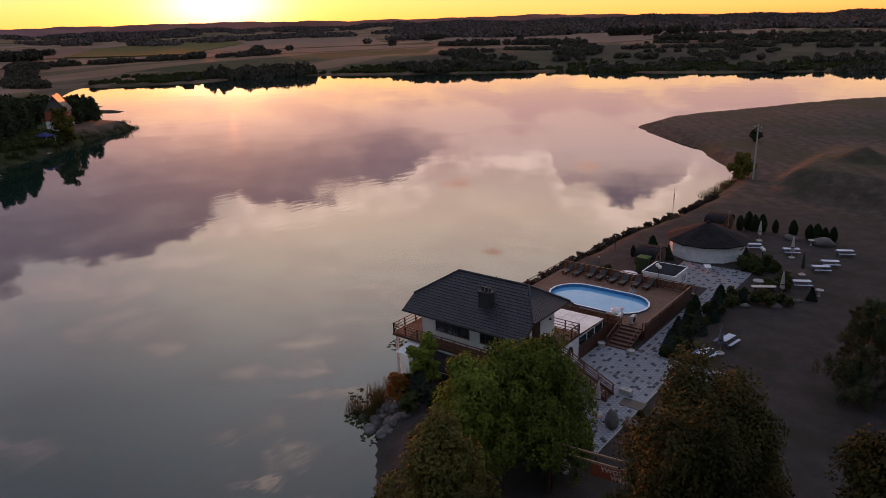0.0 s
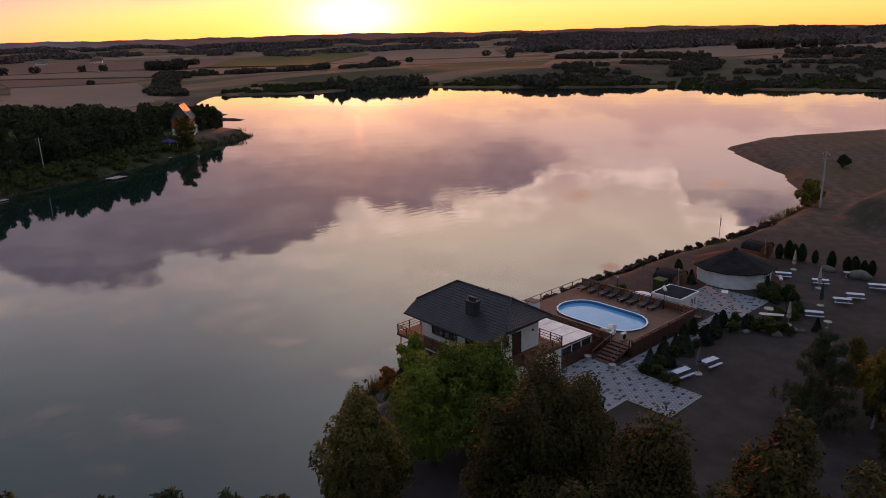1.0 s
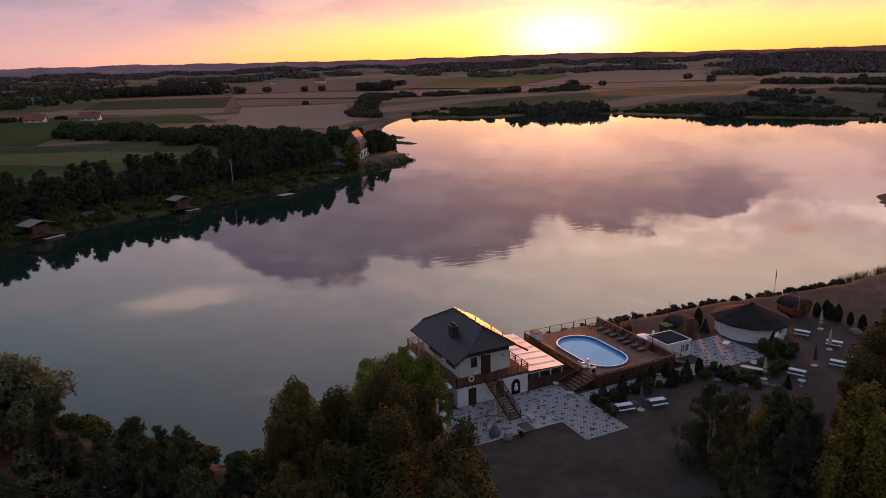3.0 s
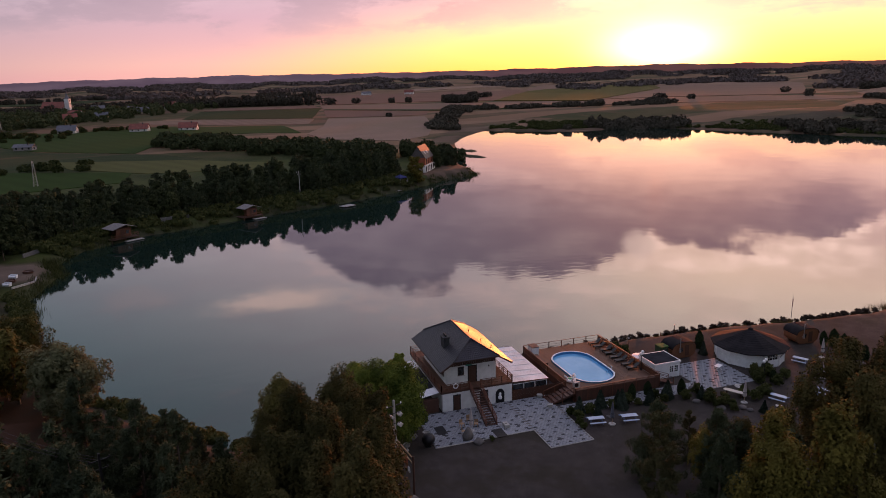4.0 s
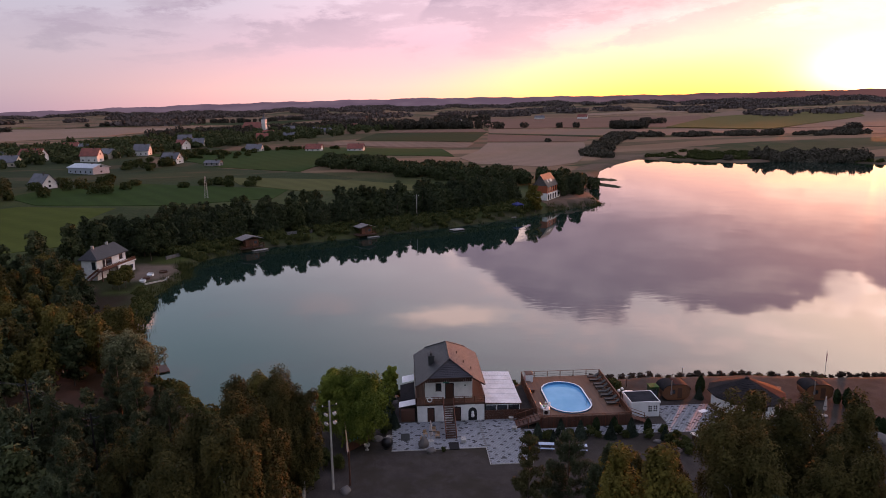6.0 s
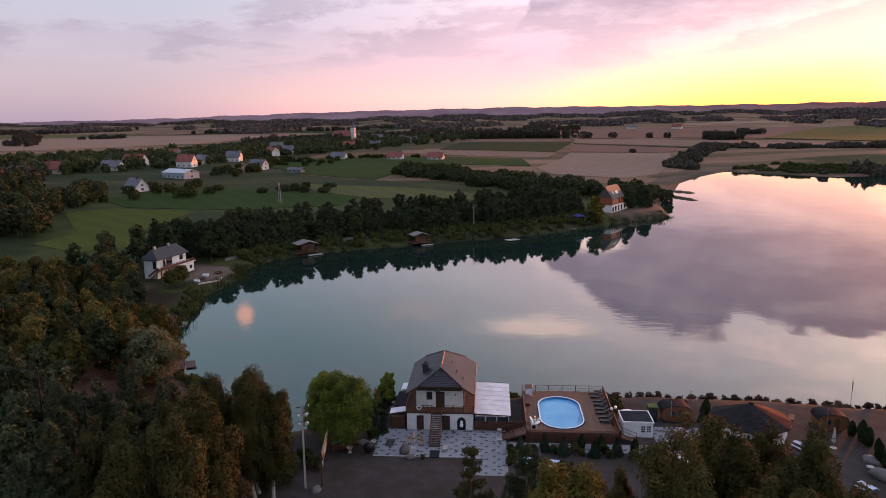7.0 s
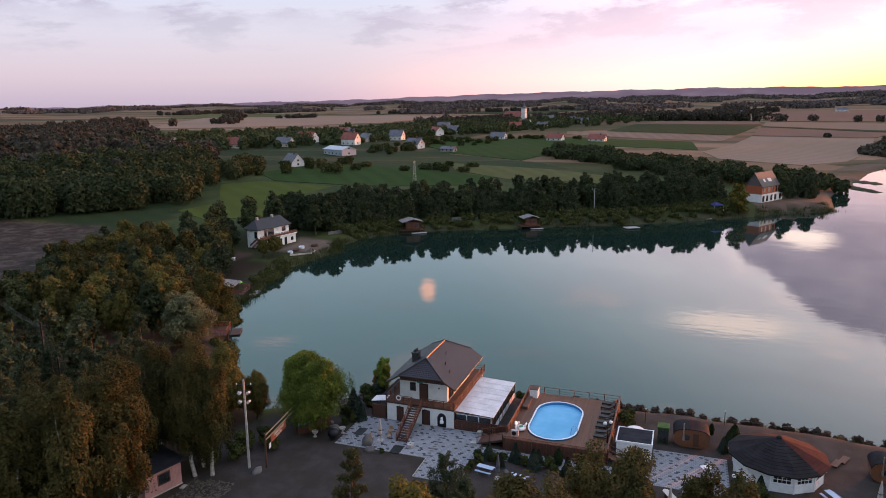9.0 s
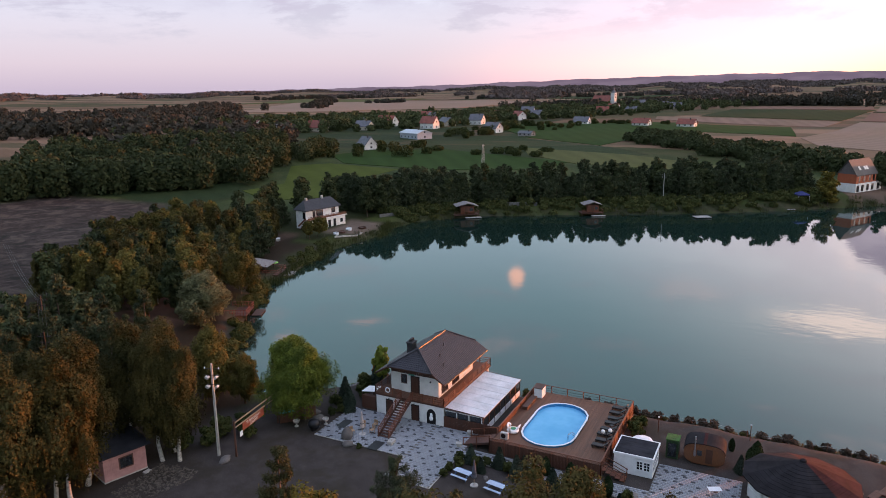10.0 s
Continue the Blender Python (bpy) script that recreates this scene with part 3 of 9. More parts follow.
crop = k.mix(k.math("MULTIPLY", rows.outputs["Fac"], 0.18), crop, (0.14, 0.11, 0.06))
crop = k.mix(k.math("MULTIPLY", k.remap(n_big, 0.4, 0.7), 0.3), crop, (0.16, 0.13, 0.07))
crop = k.vmath("MULTIPLY", crop, (0.72, 0.60, 0.64))
c = k.mix(a.outputs["Alpha"], grass, crop)
own = k.n("ShaderNodeAttribute", attribute_name="crops")
drill = k.n("ShaderNodeTexWave", {"Vector": k.n("ShaderNodeMapping", {"Vector": co, "Rotation": (0, 0, radians(31))}), "Scale": 0.035, "Distortion": 1.2, "Detail": 3.0})
own_c = k.mix(k.math("MULTIPLY", k.remap(n_mid, 0.35, 0.7), 0.35), own.outputs["Color"], k.vmath("MULTIPLY", own.outputs["Color"], (0.55, 0.6, 0.5)))
own_c = k.mix(k.math("MULTIPLY", drill.outputs["Fac"], 0.4), own_c, k.vmath("MULTIPLY", own.outputs["Color"], (0.6, 0.62, 0.6)))
c = k.mix(own.outputs["Alpha"], c, own_c)
# narrow strips of other crops across the farmed plain
strip = k.n("ShaderNodeTexWave", {"Vector": k.n("ShaderNodeMapping", {"Vector": co, "Rotation": (0, 0, radians(-14))}), "Scale": 0.0042, "Distortion": 2.2, "Detail": 3.0, "Detail Scale": 0.6})
strip_f = k.math("MULTIPLY", k.remap(strip.outputs["Fac"], 0.60, 0.66), k.math("MULTIPLY", a.outputs["Alpha"], 0.62))
c = k.mix(strip_f, c, k.mix(k.remap(n_big, 0.45, 0.55), (0.034, 0.044, 0.016), (0.085, 0.058, 0.032)))
tufts = k.noise(co, 0.16, 5.0, 0.7, dist=0.6)
tilled = k.mix(k.remap(n_mid, 0.35, 0.7), (0.025, 0.017, 0.014), (0.052, 0.036, 0.030))
tilled = k.mix(k.remap(tufts, 0.46, 0.62), tilled, (0.082, 0.058, 0.046))
tilled = k.mix(k.remap(tufts, 0.44, 0.34), tilled, (0.020, 0.017, 0.012))
c = k.mix(sepc.outputs[2], c, tilled)
sandc = k.mix(k.remap(n_mid, 0.35, 0.7), (0.060, 0.047, 0.038), (0.108, 0.083, 0.066))
tracks = k.n("ShaderNodeTexWave", {"Vector": k.n("ShaderNodeMapping", {"Vector": co, "Rotation": (0, 0, radians(-35))}), "Scale": 0.09, "Distortion": 5.0, "Detail": 3.0})
sandc = k.mix(k.math("MULTIPLY", tracks.outputs["Fac"], 0.35), sandc, (0.040, 0.030, 0.025))
sandc = k.mix(k.math("MULTIPLY", k.remap(n_big, 0.46, 0.60), 0.65), sandc, (0.046, 0.048, 0.022))
c = k.mix(sepc.outputs[1], c, sandc)
pebble = k.n("ShaderNodeTexVoronoi", {"Vector": co, "Scale": 9.0})
gravc = k.mix(k.remap(n_mid, 0.3, 0.7), (0.034, 0.029, 0.0265), (0.064, 0.054, 0.049))
gravc = k.mix(k.remap(pebble.outputs["Distance"], 0.1, 0.6, 0.0, 0.45), gravc, (0.05, 0.041, 0.037))
gravc = k.mix(k.math("MULTIPLY", k.remap(n_fine, 0.52, 0.75), 0.45), gravc, (0.22, 0.19, 0.17))
gravc = k.mix(k.math("MULTIPLY", k.remap(k.noise(co, 0.16, 5.0, 0.65), 0.47, 0.62), 0.6), gravc, (0.036, 0.030, 0.021))
c = k.mix(sepc.outputs[0], c, gravc)
bmp = k.n("ShaderNodeBump", {"Height": k.math("ADD", n_fine, k.math("MULTIPLY", n_mid, 2.0)), "Strength": 0.5, "Distance": 0.05})
k.n("ShaderNodeOutputMaterial", {0: k.n("ShaderNodeBsdfPrincipled", {"Base Color": c, "Roughness": 0.95, "Specular IOR Level": 0.1, "Normal": bmp})})
ground = link_mesh("ground", ground_me, m_ground)
tagged(ground, "open land with gravel yard, bare sand, meadows and harvested strips", "ground", kind="structure")


# single fields: low stands of crop or stubble with clean edges
def field_material(colour, angle, stripe=0.4):
    m = bpy.data.materials.new("field_cover")
    m.use_nodes = True
    k = Net(m.node_tree)
    co = k.n("ShaderNodeTexCoord").outputs["Object"]
    rows = k.n("ShaderNodeTexWave", {"Vector": k.n("ShaderNodeMapping", {"Vector": co, "Rotation": (0, 0, radians(angle))}), "Scale": 0.028, "Distortion": 1.6, "Detail": 3.0, "Detail Scale": 0.8})
    big, fine = k.noise(co, 0.012, 4.0), k.noise(co, 0.35, 4.0, 0.65)
    c = k.mix(k.math("MULTIPLY", rows.outputs["Fac"], stripe), colour, tuple(v * 0.62 for v in colour))
    c = k.mix(k.math("MULTIPLY", k.remap(big, 0.40, 0.66), 0.4), c, (colour[0] * 0.72, colour[1] * 0.80, colour[2] * 0.66))
    c = k.mix(k.math("MULTIPLY", k.remap(fine, 0.45, 0.75), 0.35), c, tuple(v * 0.55 for v in colour))
    k.n("ShaderNodeOutputMaterial", {0: k.n("ShaderNodeBsdfPrincipled", {"Base Color": c, "Roughness": 0.95, "Specular IOR Level": 0.05})})
    return m


def crop_field(label, colour, angle, poly, rise=0.3, step=26.0, stripe=0.4):
    """A field that follows the land a little above it, its edges turned down into the soil."""
    bm = bmesh.new()
    bm.faces.new([bm.verts.new((x, y, 0)) for x, y in poly])
    bmesh.ops.triangulate(bm, faces=bm.faces)
    for _ in range(9):
        long_edges = [e for e in bm.edges if e.calc_length() > step]
        if not long_edges:
            break
        bmesh.ops.subdivide_edges(bm, edges=long_edges, cuts=1)
        bmesh.ops.triangulate(bm, faces=[f for f in bm.faces if len(f.verts) > 3])
    co = np.array([v.co for v in bm.verts])
    for v, z in zip(bm.verts, ground_z(co[:, 0], co[:, 1])):
        v.co.z = z + rise
    rim = [e for e in bm.edges if e.is_boundary]
    low = bmesh.ops.extrude_edge_only(bm, edges=rim)["geom"]
    for v in low:
        if isinstance(v, bmesh.types.BMVert):
            v.co.z -= rise + 1.0
    ob = part("crop_field", bm, field_material(colour, angle, stripe))
    return tagged(ob, label, "field", "fields on the plain", "structure")


# STUBBLE, ROSE and PALE carry extra red: warm haze put into the colour
STUBBLE, ROSE, PALE, LUSH, MOSS, OLIVE = (0.225, 0.142, 0.106), (0.192, 0.106, 0.080), (0.275, 0.180, 0.134), (0.028, 0.055, 0.012), (0.028, 0.041, 0.014), (0.095, 0.096, 0.036)
crop_field("yellow-green mown meadow beside the wood", (0.066, 0.082, 0.016), 40, [(-149, -166), (-172, -163), (-221, -198), (-240, -187), (-232, -140), (-189, -138), (-145, -124), (-133, -140)], 0.12, 14)
crop_field("deep green crop field behind the west bank", LUSH, 55, [(-275, -211), (-309, -204), (-330, -162), (-293, -72), (-256, -74), (-238, -119), (-243, -180)], 0.2, 16)
crop_field("pale olive mown strip", OLIVE, 60, [(-360, -122), (-338, -50), (-308, 2), (-282, -2), (-286, -65), (-318, -103)], 0.2, 16)
crop_field("green crop field below the village", LUSH, 62, [(-560, -240), (-600, -191), (-608, -137), (-640, -97), (-612, -15), (-600, 30), (-500, 35), (-520, -30), (-451, -67), (-388, -79), (-428, -140), (-470, -170)], 0.3, 20)
crop_field("narrow stubble strip behind the red-roofed houses", STUBBLE, 80, [(-753, -107), (-720, -20), (-680, 71), (-608, 55), (-640, -20), (-693, -98)], 0.35)
crop_field("dark green strip of late crop", MOSS, 82, [(-939, -44), (-934, 118), (-700, 72), (-755, -62)], 0.35)
crop_field("brown stubble strip beyond the late crop", ROSE, 82, [(-1060, -20), (-1060, 125), (-945, 117), (-950, -40)], 0.4)
crop_field("large pale harvested field beside the lane", PALE, 20, [(-488, 38), (-560, 62), (-680, 86), (-662, 188), (-560, 165), (-462, 130), (-424, 98), (-442, 48)], 0.3)
crop_field("brownish stubble strip", ROSE, 15, [(-856, 108), (-764, 223), (-684, 196), (-700, 88)], 0.35)
crop_field("thin dark green strip along the lane", MOSS, 15, [(-878, 113), (-790, 260), (-752, 385), (-735, 385), (-766, 228), (-860, 109)], 0.5)
crop_field("long pale stubble band", STUBBLE, 15, [(-1049, 132), (-923, 464), (-760, 820), (-620, 790), (-745, 385), (-790, 262), (-880, 114)], 0.4)
crop_field("wide rose-brown stubble field", ROSE, 25, [(-1735, 197), (-1640, 527), (-1700, 760), (-1000, 520), (-1070, 300), (-1090, 142)], 0.6, 45)
crop_field("pale stubble slope under the sunset", STUBBLE, 30, [(-1690, 780), (-2100, 1040), (-1800, 1700), (-1300, 1330), (-800, 850), (-930, 480), (-1000, 530)], 0.7, 45)
crop_field("yellow-green field under the sunset", (0.105, 0.092, 0.030), 30, [(-1011, 412), (-1542, 722), (-2080, 1400), (-1400, 1000), (-1040, 670), (-860, 500)], 1.6, 45)
crop_field("pale harvested field beyond the far shore scrub", STUBBLE, 40, [(-640, 795), (-391, 825), (-370, 930), (-258, 910), (-330, 1380), (-775, 1404), (-993, 1239), (-760, 900)], 0.6, 45)
crop_field("pale field high on the slope", STUBBLE, 10, [(-2741, 140), (-3300, 560), (-2924, 600), (-2675, 517), (-2385, 100)], 2.5, 80)
crop_field("pale field on the hillside", PALE, 10, [(-1900, 500), (-1960, 680), (-2500, 1150), (-2650, 1100), (-2200, 620)], 1.2, 60)
crop_field("pale harvested strip across the plain", PALE, 95, [(-700, -680), (-1254, -1000), (-1500, -900), (-1394, -421), (-994, -474), (-799, -564)], 0.5, 45)
crop_field("green strip across the plain", MOSS, 95, [(-900, -430), (-1390, -410), (-1500, -300), (-1010, -330)], 0.6, 45)
crop_field("olive strip across the plain", OLIVE, 95, [(-1100, -1060), (-1560, -1240), (-1700, -900), (-1520, -890)], 0.7, 45)
crop_field("dark green strip near the horizon", MOSS, 95, [(-1560, -760), (-1900, -640), (-2000, -240), (-1600, -300)], 0.8, 60)

# the lake
m_water = bpy.data.materials.new("lake_water")
m_water.use_nodes = True
k = Net(m_water.node_tree)
co = k.n("ShaderNodeTexCoord").outputs["Object"]
st = k.n("ShaderNodeMapping", {"Vector": co, "Rotation": (0, 0, radians(35)), "Scale": (1.0, 0.45, 1.0)})
patch = k.remap(k.noise(co, 0.012, 3.0), 0.50, 0.66, 0.12, 1.0)
ripple = k.math("MULTIPLY", k.noise(st, 0.55, 3.0, 0.5), patch)
swell = k.noise(co, 0.06, 2.0)
h = k.math("ADD", k.math("MULTIPLY", ripple, 0.013), k.math("MULTIPLY", swell, 0.03))
bmp = k.n("ShaderNodeBump", {"Height": h, "Strength": 1.0, "Distance": 1.0})
deep = k.mix(k.remap(k.noise(co, 0.01, 2.0), 0.35, 0.65), (0.006, 0.020, 0.016), (0.009, 0.027, 0.022))
k.n("ShaderNodeOutputMaterial", {0: k.n("ShaderNodeBsdfPrincipled", {"Base Color": deep, "Roughness": 0.03, "IOR": 1.95, "Normal": bmp})})
bm = B()
vs = [bm.verts.new((x, y, WATER)) for x, y in ((-540, -130), (110, -130), (110, 480), (-540, 480))]
bm.faces.new(vs)
tagged(part("water", bm, m_water), "calm turquoise lake reflecting the evening sky", "lake", kind="structure")

# ---- the lake house ----
FLOOR1 = 2.65
house = thing("lake_house", "two-storey white rendered lake house with a graphite tiled half-hip roof", "house", (0, 0, 0))
bm = B()
box(bm, -12.9, 0.0, -9.5, -0.02, -3.2, 2.42)
wall_lower = part("wall", bm, M_WHITE, house, "white rendered ground floor wall")
# upper storey with gables
XU0, XU1, YU0, YU1 = -12.0, -1.75, -8.3, -1.55
bm = B()
ridge_y, ridge_z, eave_z = -4.75, 8.32, 5.32
prism(bm, [(XU0, YU0), (XU1, YU0), (XU1, YU1), (XU0, YU1)], FLOOR1, 5.55)
part("upper_wall", bm, M_WHITE, house, "white rendered upper wall")
for x in (XU1 - 0.15, XU0):
    bm = B()
    pts = [(YU0, 5.55), (YU1, 5.55), (-3.4, 6.9), (-6.1, 6.9)]
    vs0 = [bm.verts.new((x, y, z)) for y, z in pts]
    vs1 = [bm.verts.new((x + 0.15, y, z)) for y, z in pts]
    bm.faces.new(vs0), bm.faces.new(vs1[::-1])
    for i in range(4):
        bm.faces.new((vs0[i], vs0[(i + 1) % 4], vs1[(i + 1) % 4], vs1[i]))
    part("gable_wall", bm, M_WHITE, house)
for i in range(22):
    y = YU0 + 0.05 + i * (YU1 - YU0 - 0.1) / 22
    part("frieze_board", box(B(), XU1, XU1 + 0.03, y, y + 0.28, 5.15, 5.6), M_DARKWOOD, house)
# balcony slab all round
bm = B()
box(bm, -14.6, 0.06, -9.7, 0.05, 2.42, FLOOR1, 0.01)
part("balcony_slab", bm, M_DARKWOOD, house, "brown balcony floor edge")
for i in range(90):
    y = -9.68 + i * 0.108
    part("balcony_board", box(B(), -14.58, 0.05, y, y + 0.1, FLOOR1 + 0.003, FLOOR1 + 0.03), M_DECK, house)
# posts at the water side
for x, y in ((-14.3, -9.4), (-14.3, -0.3), (-14.3, -4.8)):
    bm = B()
    rod(bm, (x, y, -3.2), (x, y, 2.42), 0.14, seg=12)
    part("post", bm, M_WHITE, house, "white round support post")

# roof: two slopes with half hips at both ends
RX0, RX1 = -13.25, -0.15
EY0, EY1 = -9.6, 0.05
HZ = 6.38
RID0, RID1 = -10.2, -2.55
frac = (HZ - eave_z) / (ridge_z - eave_z)
hy0, hy1 = EY0 + (ridge_y - EY0) * frac, EY1 + (ridge_y - EY1) * frac


def tiled_slope(quad_fn, n_rows, n_cols, name, step=0.04):
    """A tiled roof plane: stepped courses on a plane; quad_fn(u, v) gives the point, u along, v up, None outside."""
    bm = B()
    for j in range(n_rows):
        v0, v1 = j / n_rows, (j + 1) / n_rows
        a0, a1 = quad_fn(0, v0), quad_fn(1, v0)
        b0, b1 = quad_fn(0, v1), quad_fn(1, v1)
        nrm = (a1 - a0).cross(b0 - a0).normalized()
        if nrm.z < 0:
            nrm = -nrm
        lift = nrm * step
        cols = max(1, n_cols)
        prev = None
        for i in range(cols + 1):
            u = i / cols
            wave = nrm * (0.018 if i % 2 else 0.0)
            lo, hi = a0.lerp(a1, u) + lift + wave, b0.lerp(b1, u) + wave
            under = a0.lerp(a1, u)
            row = [bm.verts.new(under), bm.verts.new(lo), bm.verts.new(hi)]
            if prev:
                bm.faces.new((prev[0], row[0], row[1], prev[1]))
                bm.faces.new((prev[1], row[1], row[2], prev[2]))
            prev = row
    me = bpy.data.meshes.new(name)
    bm.to_mesh(me)
    bm.free()
    return me


roof = part("roof", slab(slab(B(), [(RX0, EY0, eave_z - 0.03), (RX1, EY0, eave_z - 0.03), (RX1, hy0, HZ - 0.03), (RID1, ridge_y, ridge_z - 0.03), (RID0, ridge_y, ridge_z - 0.03), (RX0, hy0, HZ - 0.03)], 0.14),
            [(RX0, hy1, HZ - 0.03), (RID0, ridge_y, ridge_z - 0.03), (RID1, ridge_y, ridge_z - 0.03), (RX1, hy1, HZ - 0.03), (RX1, EY1, eave_z - 0.03), (RX0, EY1, eave_z - 0.03)], 0.14), M_DARKWOOD, house, "brown boarded eaves under the roof")
for x, rx in ((RX0, RID0), (RX1, RID1)):
    bm = B()
    slab(bm, [(x, hy0, HZ - 0.03), (x, hy1, HZ - 0.03), (rx, ridge_y, ridge_z - 0.03)], 0.12)
    part("hip_board", bm, M_DARKWOOD, roof)


def slope_fn(ya, yb, za, zb, x0a, x1a, x0b, x1b):
    return lambda u, v: Vector(((x0a + (x0b - x0a) * v) * (1 - u) + (x1a + (x1b - x1a) * v) * u, ya + (yb - ya) * v, za + (zb - za) * v))


for ey, hy in ((EY0, hy0), (EY1, hy1)):
    for nm, fn, rows_n in (("lower", slope_fn(ey, hy, eave_z, HZ, RX0, RX1, RX0, RX1), 7), ("upper", slope_fn(hy, ridge_y, HZ, ridge_z, RX0, RX1, RID0, RID1), 11)):
        tagged(link_mesh("roof_tiles", tiled_slope(fn, rows_n, 76, "roof_tiles"), M_ROOF, roof, "glazed graphite interlocking roof tiles"), kind="stuff")
for x, rx in ((RX0, RID0), (RX1, RID1)):
    fn = lambda u, v, x=x, rx=rx: Vector((x + (rx - x) * v, (hy0 + (ridge_y - hy0) * v) * (1 - u) + (hy1 + (ridge_y - hy1) * v) * u, HZ + (ridge_z - HZ) * v))
    tagged(link_mesh("hip_tiles", tiled_slope(fn, 11, 40, "hip_tiles"), M_ROOF, roof, "graphite tiles on the half hip"), kind="stuff")


def cap_row(a, b):
    a, b = Vector(a), Vector(b)
    n = max(2, int((b - a).length / 0.34))
    for i in range(n):
        p0, p1 = a.lerp(b, i / n), a.lerp(b, (i + 1.1) / n)
        bm = B()
        rod(bm, p0 + Vector((0, 0, 0.03)), p1 + Vector((0, 0, 0.05)), 0.12, 0.10, 8)
        part("ridge_cap", bm, M_ROOF, roof)


cap_row((RID0, ridge_y, ridge_z), (RID1, ridge_y, ridge_z))
for x, rx in ((RX0, RID0), (RX1, RID1)):
    for hy in (hy0, hy1):
        cap_row((x, hy, HZ), (rx, ridge_y, ridge_z))
# gutters and barge boards
for ey, s in ((EY0, -1), (EY1, 1)):
    bm = B()
    rod(bm, (RX0, ey + 0.07 * s, eave_z - 0.06), (RX1, ey + 0.07 * s, eave_z - 0.06), 0.07, seg=8)
    part("gutter", bm, M_BLACK, house, "black round gutter")
    for x in (RX0, RX1):
        bm = B()
        hy = hy0 if s < 0 else hy1
        beam(bm, (x, ey, eave_z - 0.1), (x, hy, HZ - 0.1), 0.05, 0.2)
        part("barge_board", bm, M_DARKWOOD, house)
# chimney
chimney = part("chimney", box(box(B(), -5.95, -4.75, -7.65, -6.85, 6.2, 8.0, 0.015), -6.03, -4.67, -7.73, -6.77, 7.9, 8.06, 0.01), M_CHIM, house, "dark clinker chimney stack")
for cx in (-5.72, -5.35, -4.98):
    part("chimney_pot", lathe(B(), [(0.13, 0), (0.13, 0.28), (0.17, 0.28), (0.17, 0.36)], 10, (cx, -7.25, 8.06)), M_CHIM, chimney)
for vx, vy in ((-4.3, -2.6), (-3.2, -1.6), (-6.9, -3.4)):
    vz = eave_z + (ridge_z - eave_z) * (EY1 - vy) / (EY1 - ridge_y)
    bm = B()
    rod(bm, (vx, vy, vz - 0.05), (vx, vy, vz + 0.38), 0.06, seg=10)
    rod(bm, (vx, vy, vz + 0.36), (vx, vy, vz + 0.46), 0.09, 0.07, seg=10)
    part("vent_pipe", bm, M_BLACK, house, "small black vent pipe")


# windows and doors
def window_in(parent, face, a0, a1, z0, z1, at, frame_mat, bars=1, label="window with dark frame"):
    """A window on a wall. face: '+x', '-y' ... ; at: the wall's plane; a0..a1 along it."""
    ax = 0 if "x" in face else 1
    s = 1 if face[0] == "+" else -1

    def place(u0, u1, z_0, z_1, d0, d1, bm):
        lo, hi = sorted((at + s * d0, at + s * d1))
        if ax == 0:
            box(bm, lo, hi, u0, u1, z_0, z_1)
        else:
            box(bm, u0, u1, lo, hi, z_0, z_1)

    win = part("window", (lambda b: (place(a0, a1, z0, z1, -0.02, 0.012, b), b)[1])(B()), M_DARKGLASS, parent, label)
    bm = B()
    f = 0.07
    place(a0 - f, a0, z0 - f, z1 + f, -0.01, 0.05, bm), place(a1, a1 + f, z0 - f, z1 + f, -0.01, 0.05, bm)
    place(a0, a1, z1, z1 + f, -0.01, 0.05, bm), place(a0, a1, z0 - f, z0, -0.01, 0.05, bm)
    for i in range(1, bars + 1):
        c = a0 + (a1 - a0) * i / (bars + 1)
        place(c - 0.03, c + 0.03, z0, z1, 0.0, 0.045, bm)
    part("window_frame", bm, frame_mat, win)
    bm = B()
    place(a0 - 0.12, a1 + 0.12, z0 - 0.12, z0 - 0.07, 0.0, 0.12, bm)
    part("window_sill", bm, M_CONCRETE, win)
    return win


window_in(house, "+x", -6.75, -6.05, 3.9, 4.95, XU1, M_DARKWOOD, 0, "small dark window beside the balcony door")
for a0, a1 in ((-10.3, -6.6), (-5.3, -3.0)):
    window_in(house, "-y", a0, a1, 3.55, 4.85, YU0, M_DARKWOOD, 3, "wide dark-framed window band")
for a0, a1 in ((-10.8, -8.8), (-7.6, -5.6), (-4.3, -2.6)):
    window_in(house, "+y", a0, a1, 3.0 if a0 > -9 else 3.6, 4.85, YU1, M_DARKWOOD, 1, "tall dark-framed balcony window")


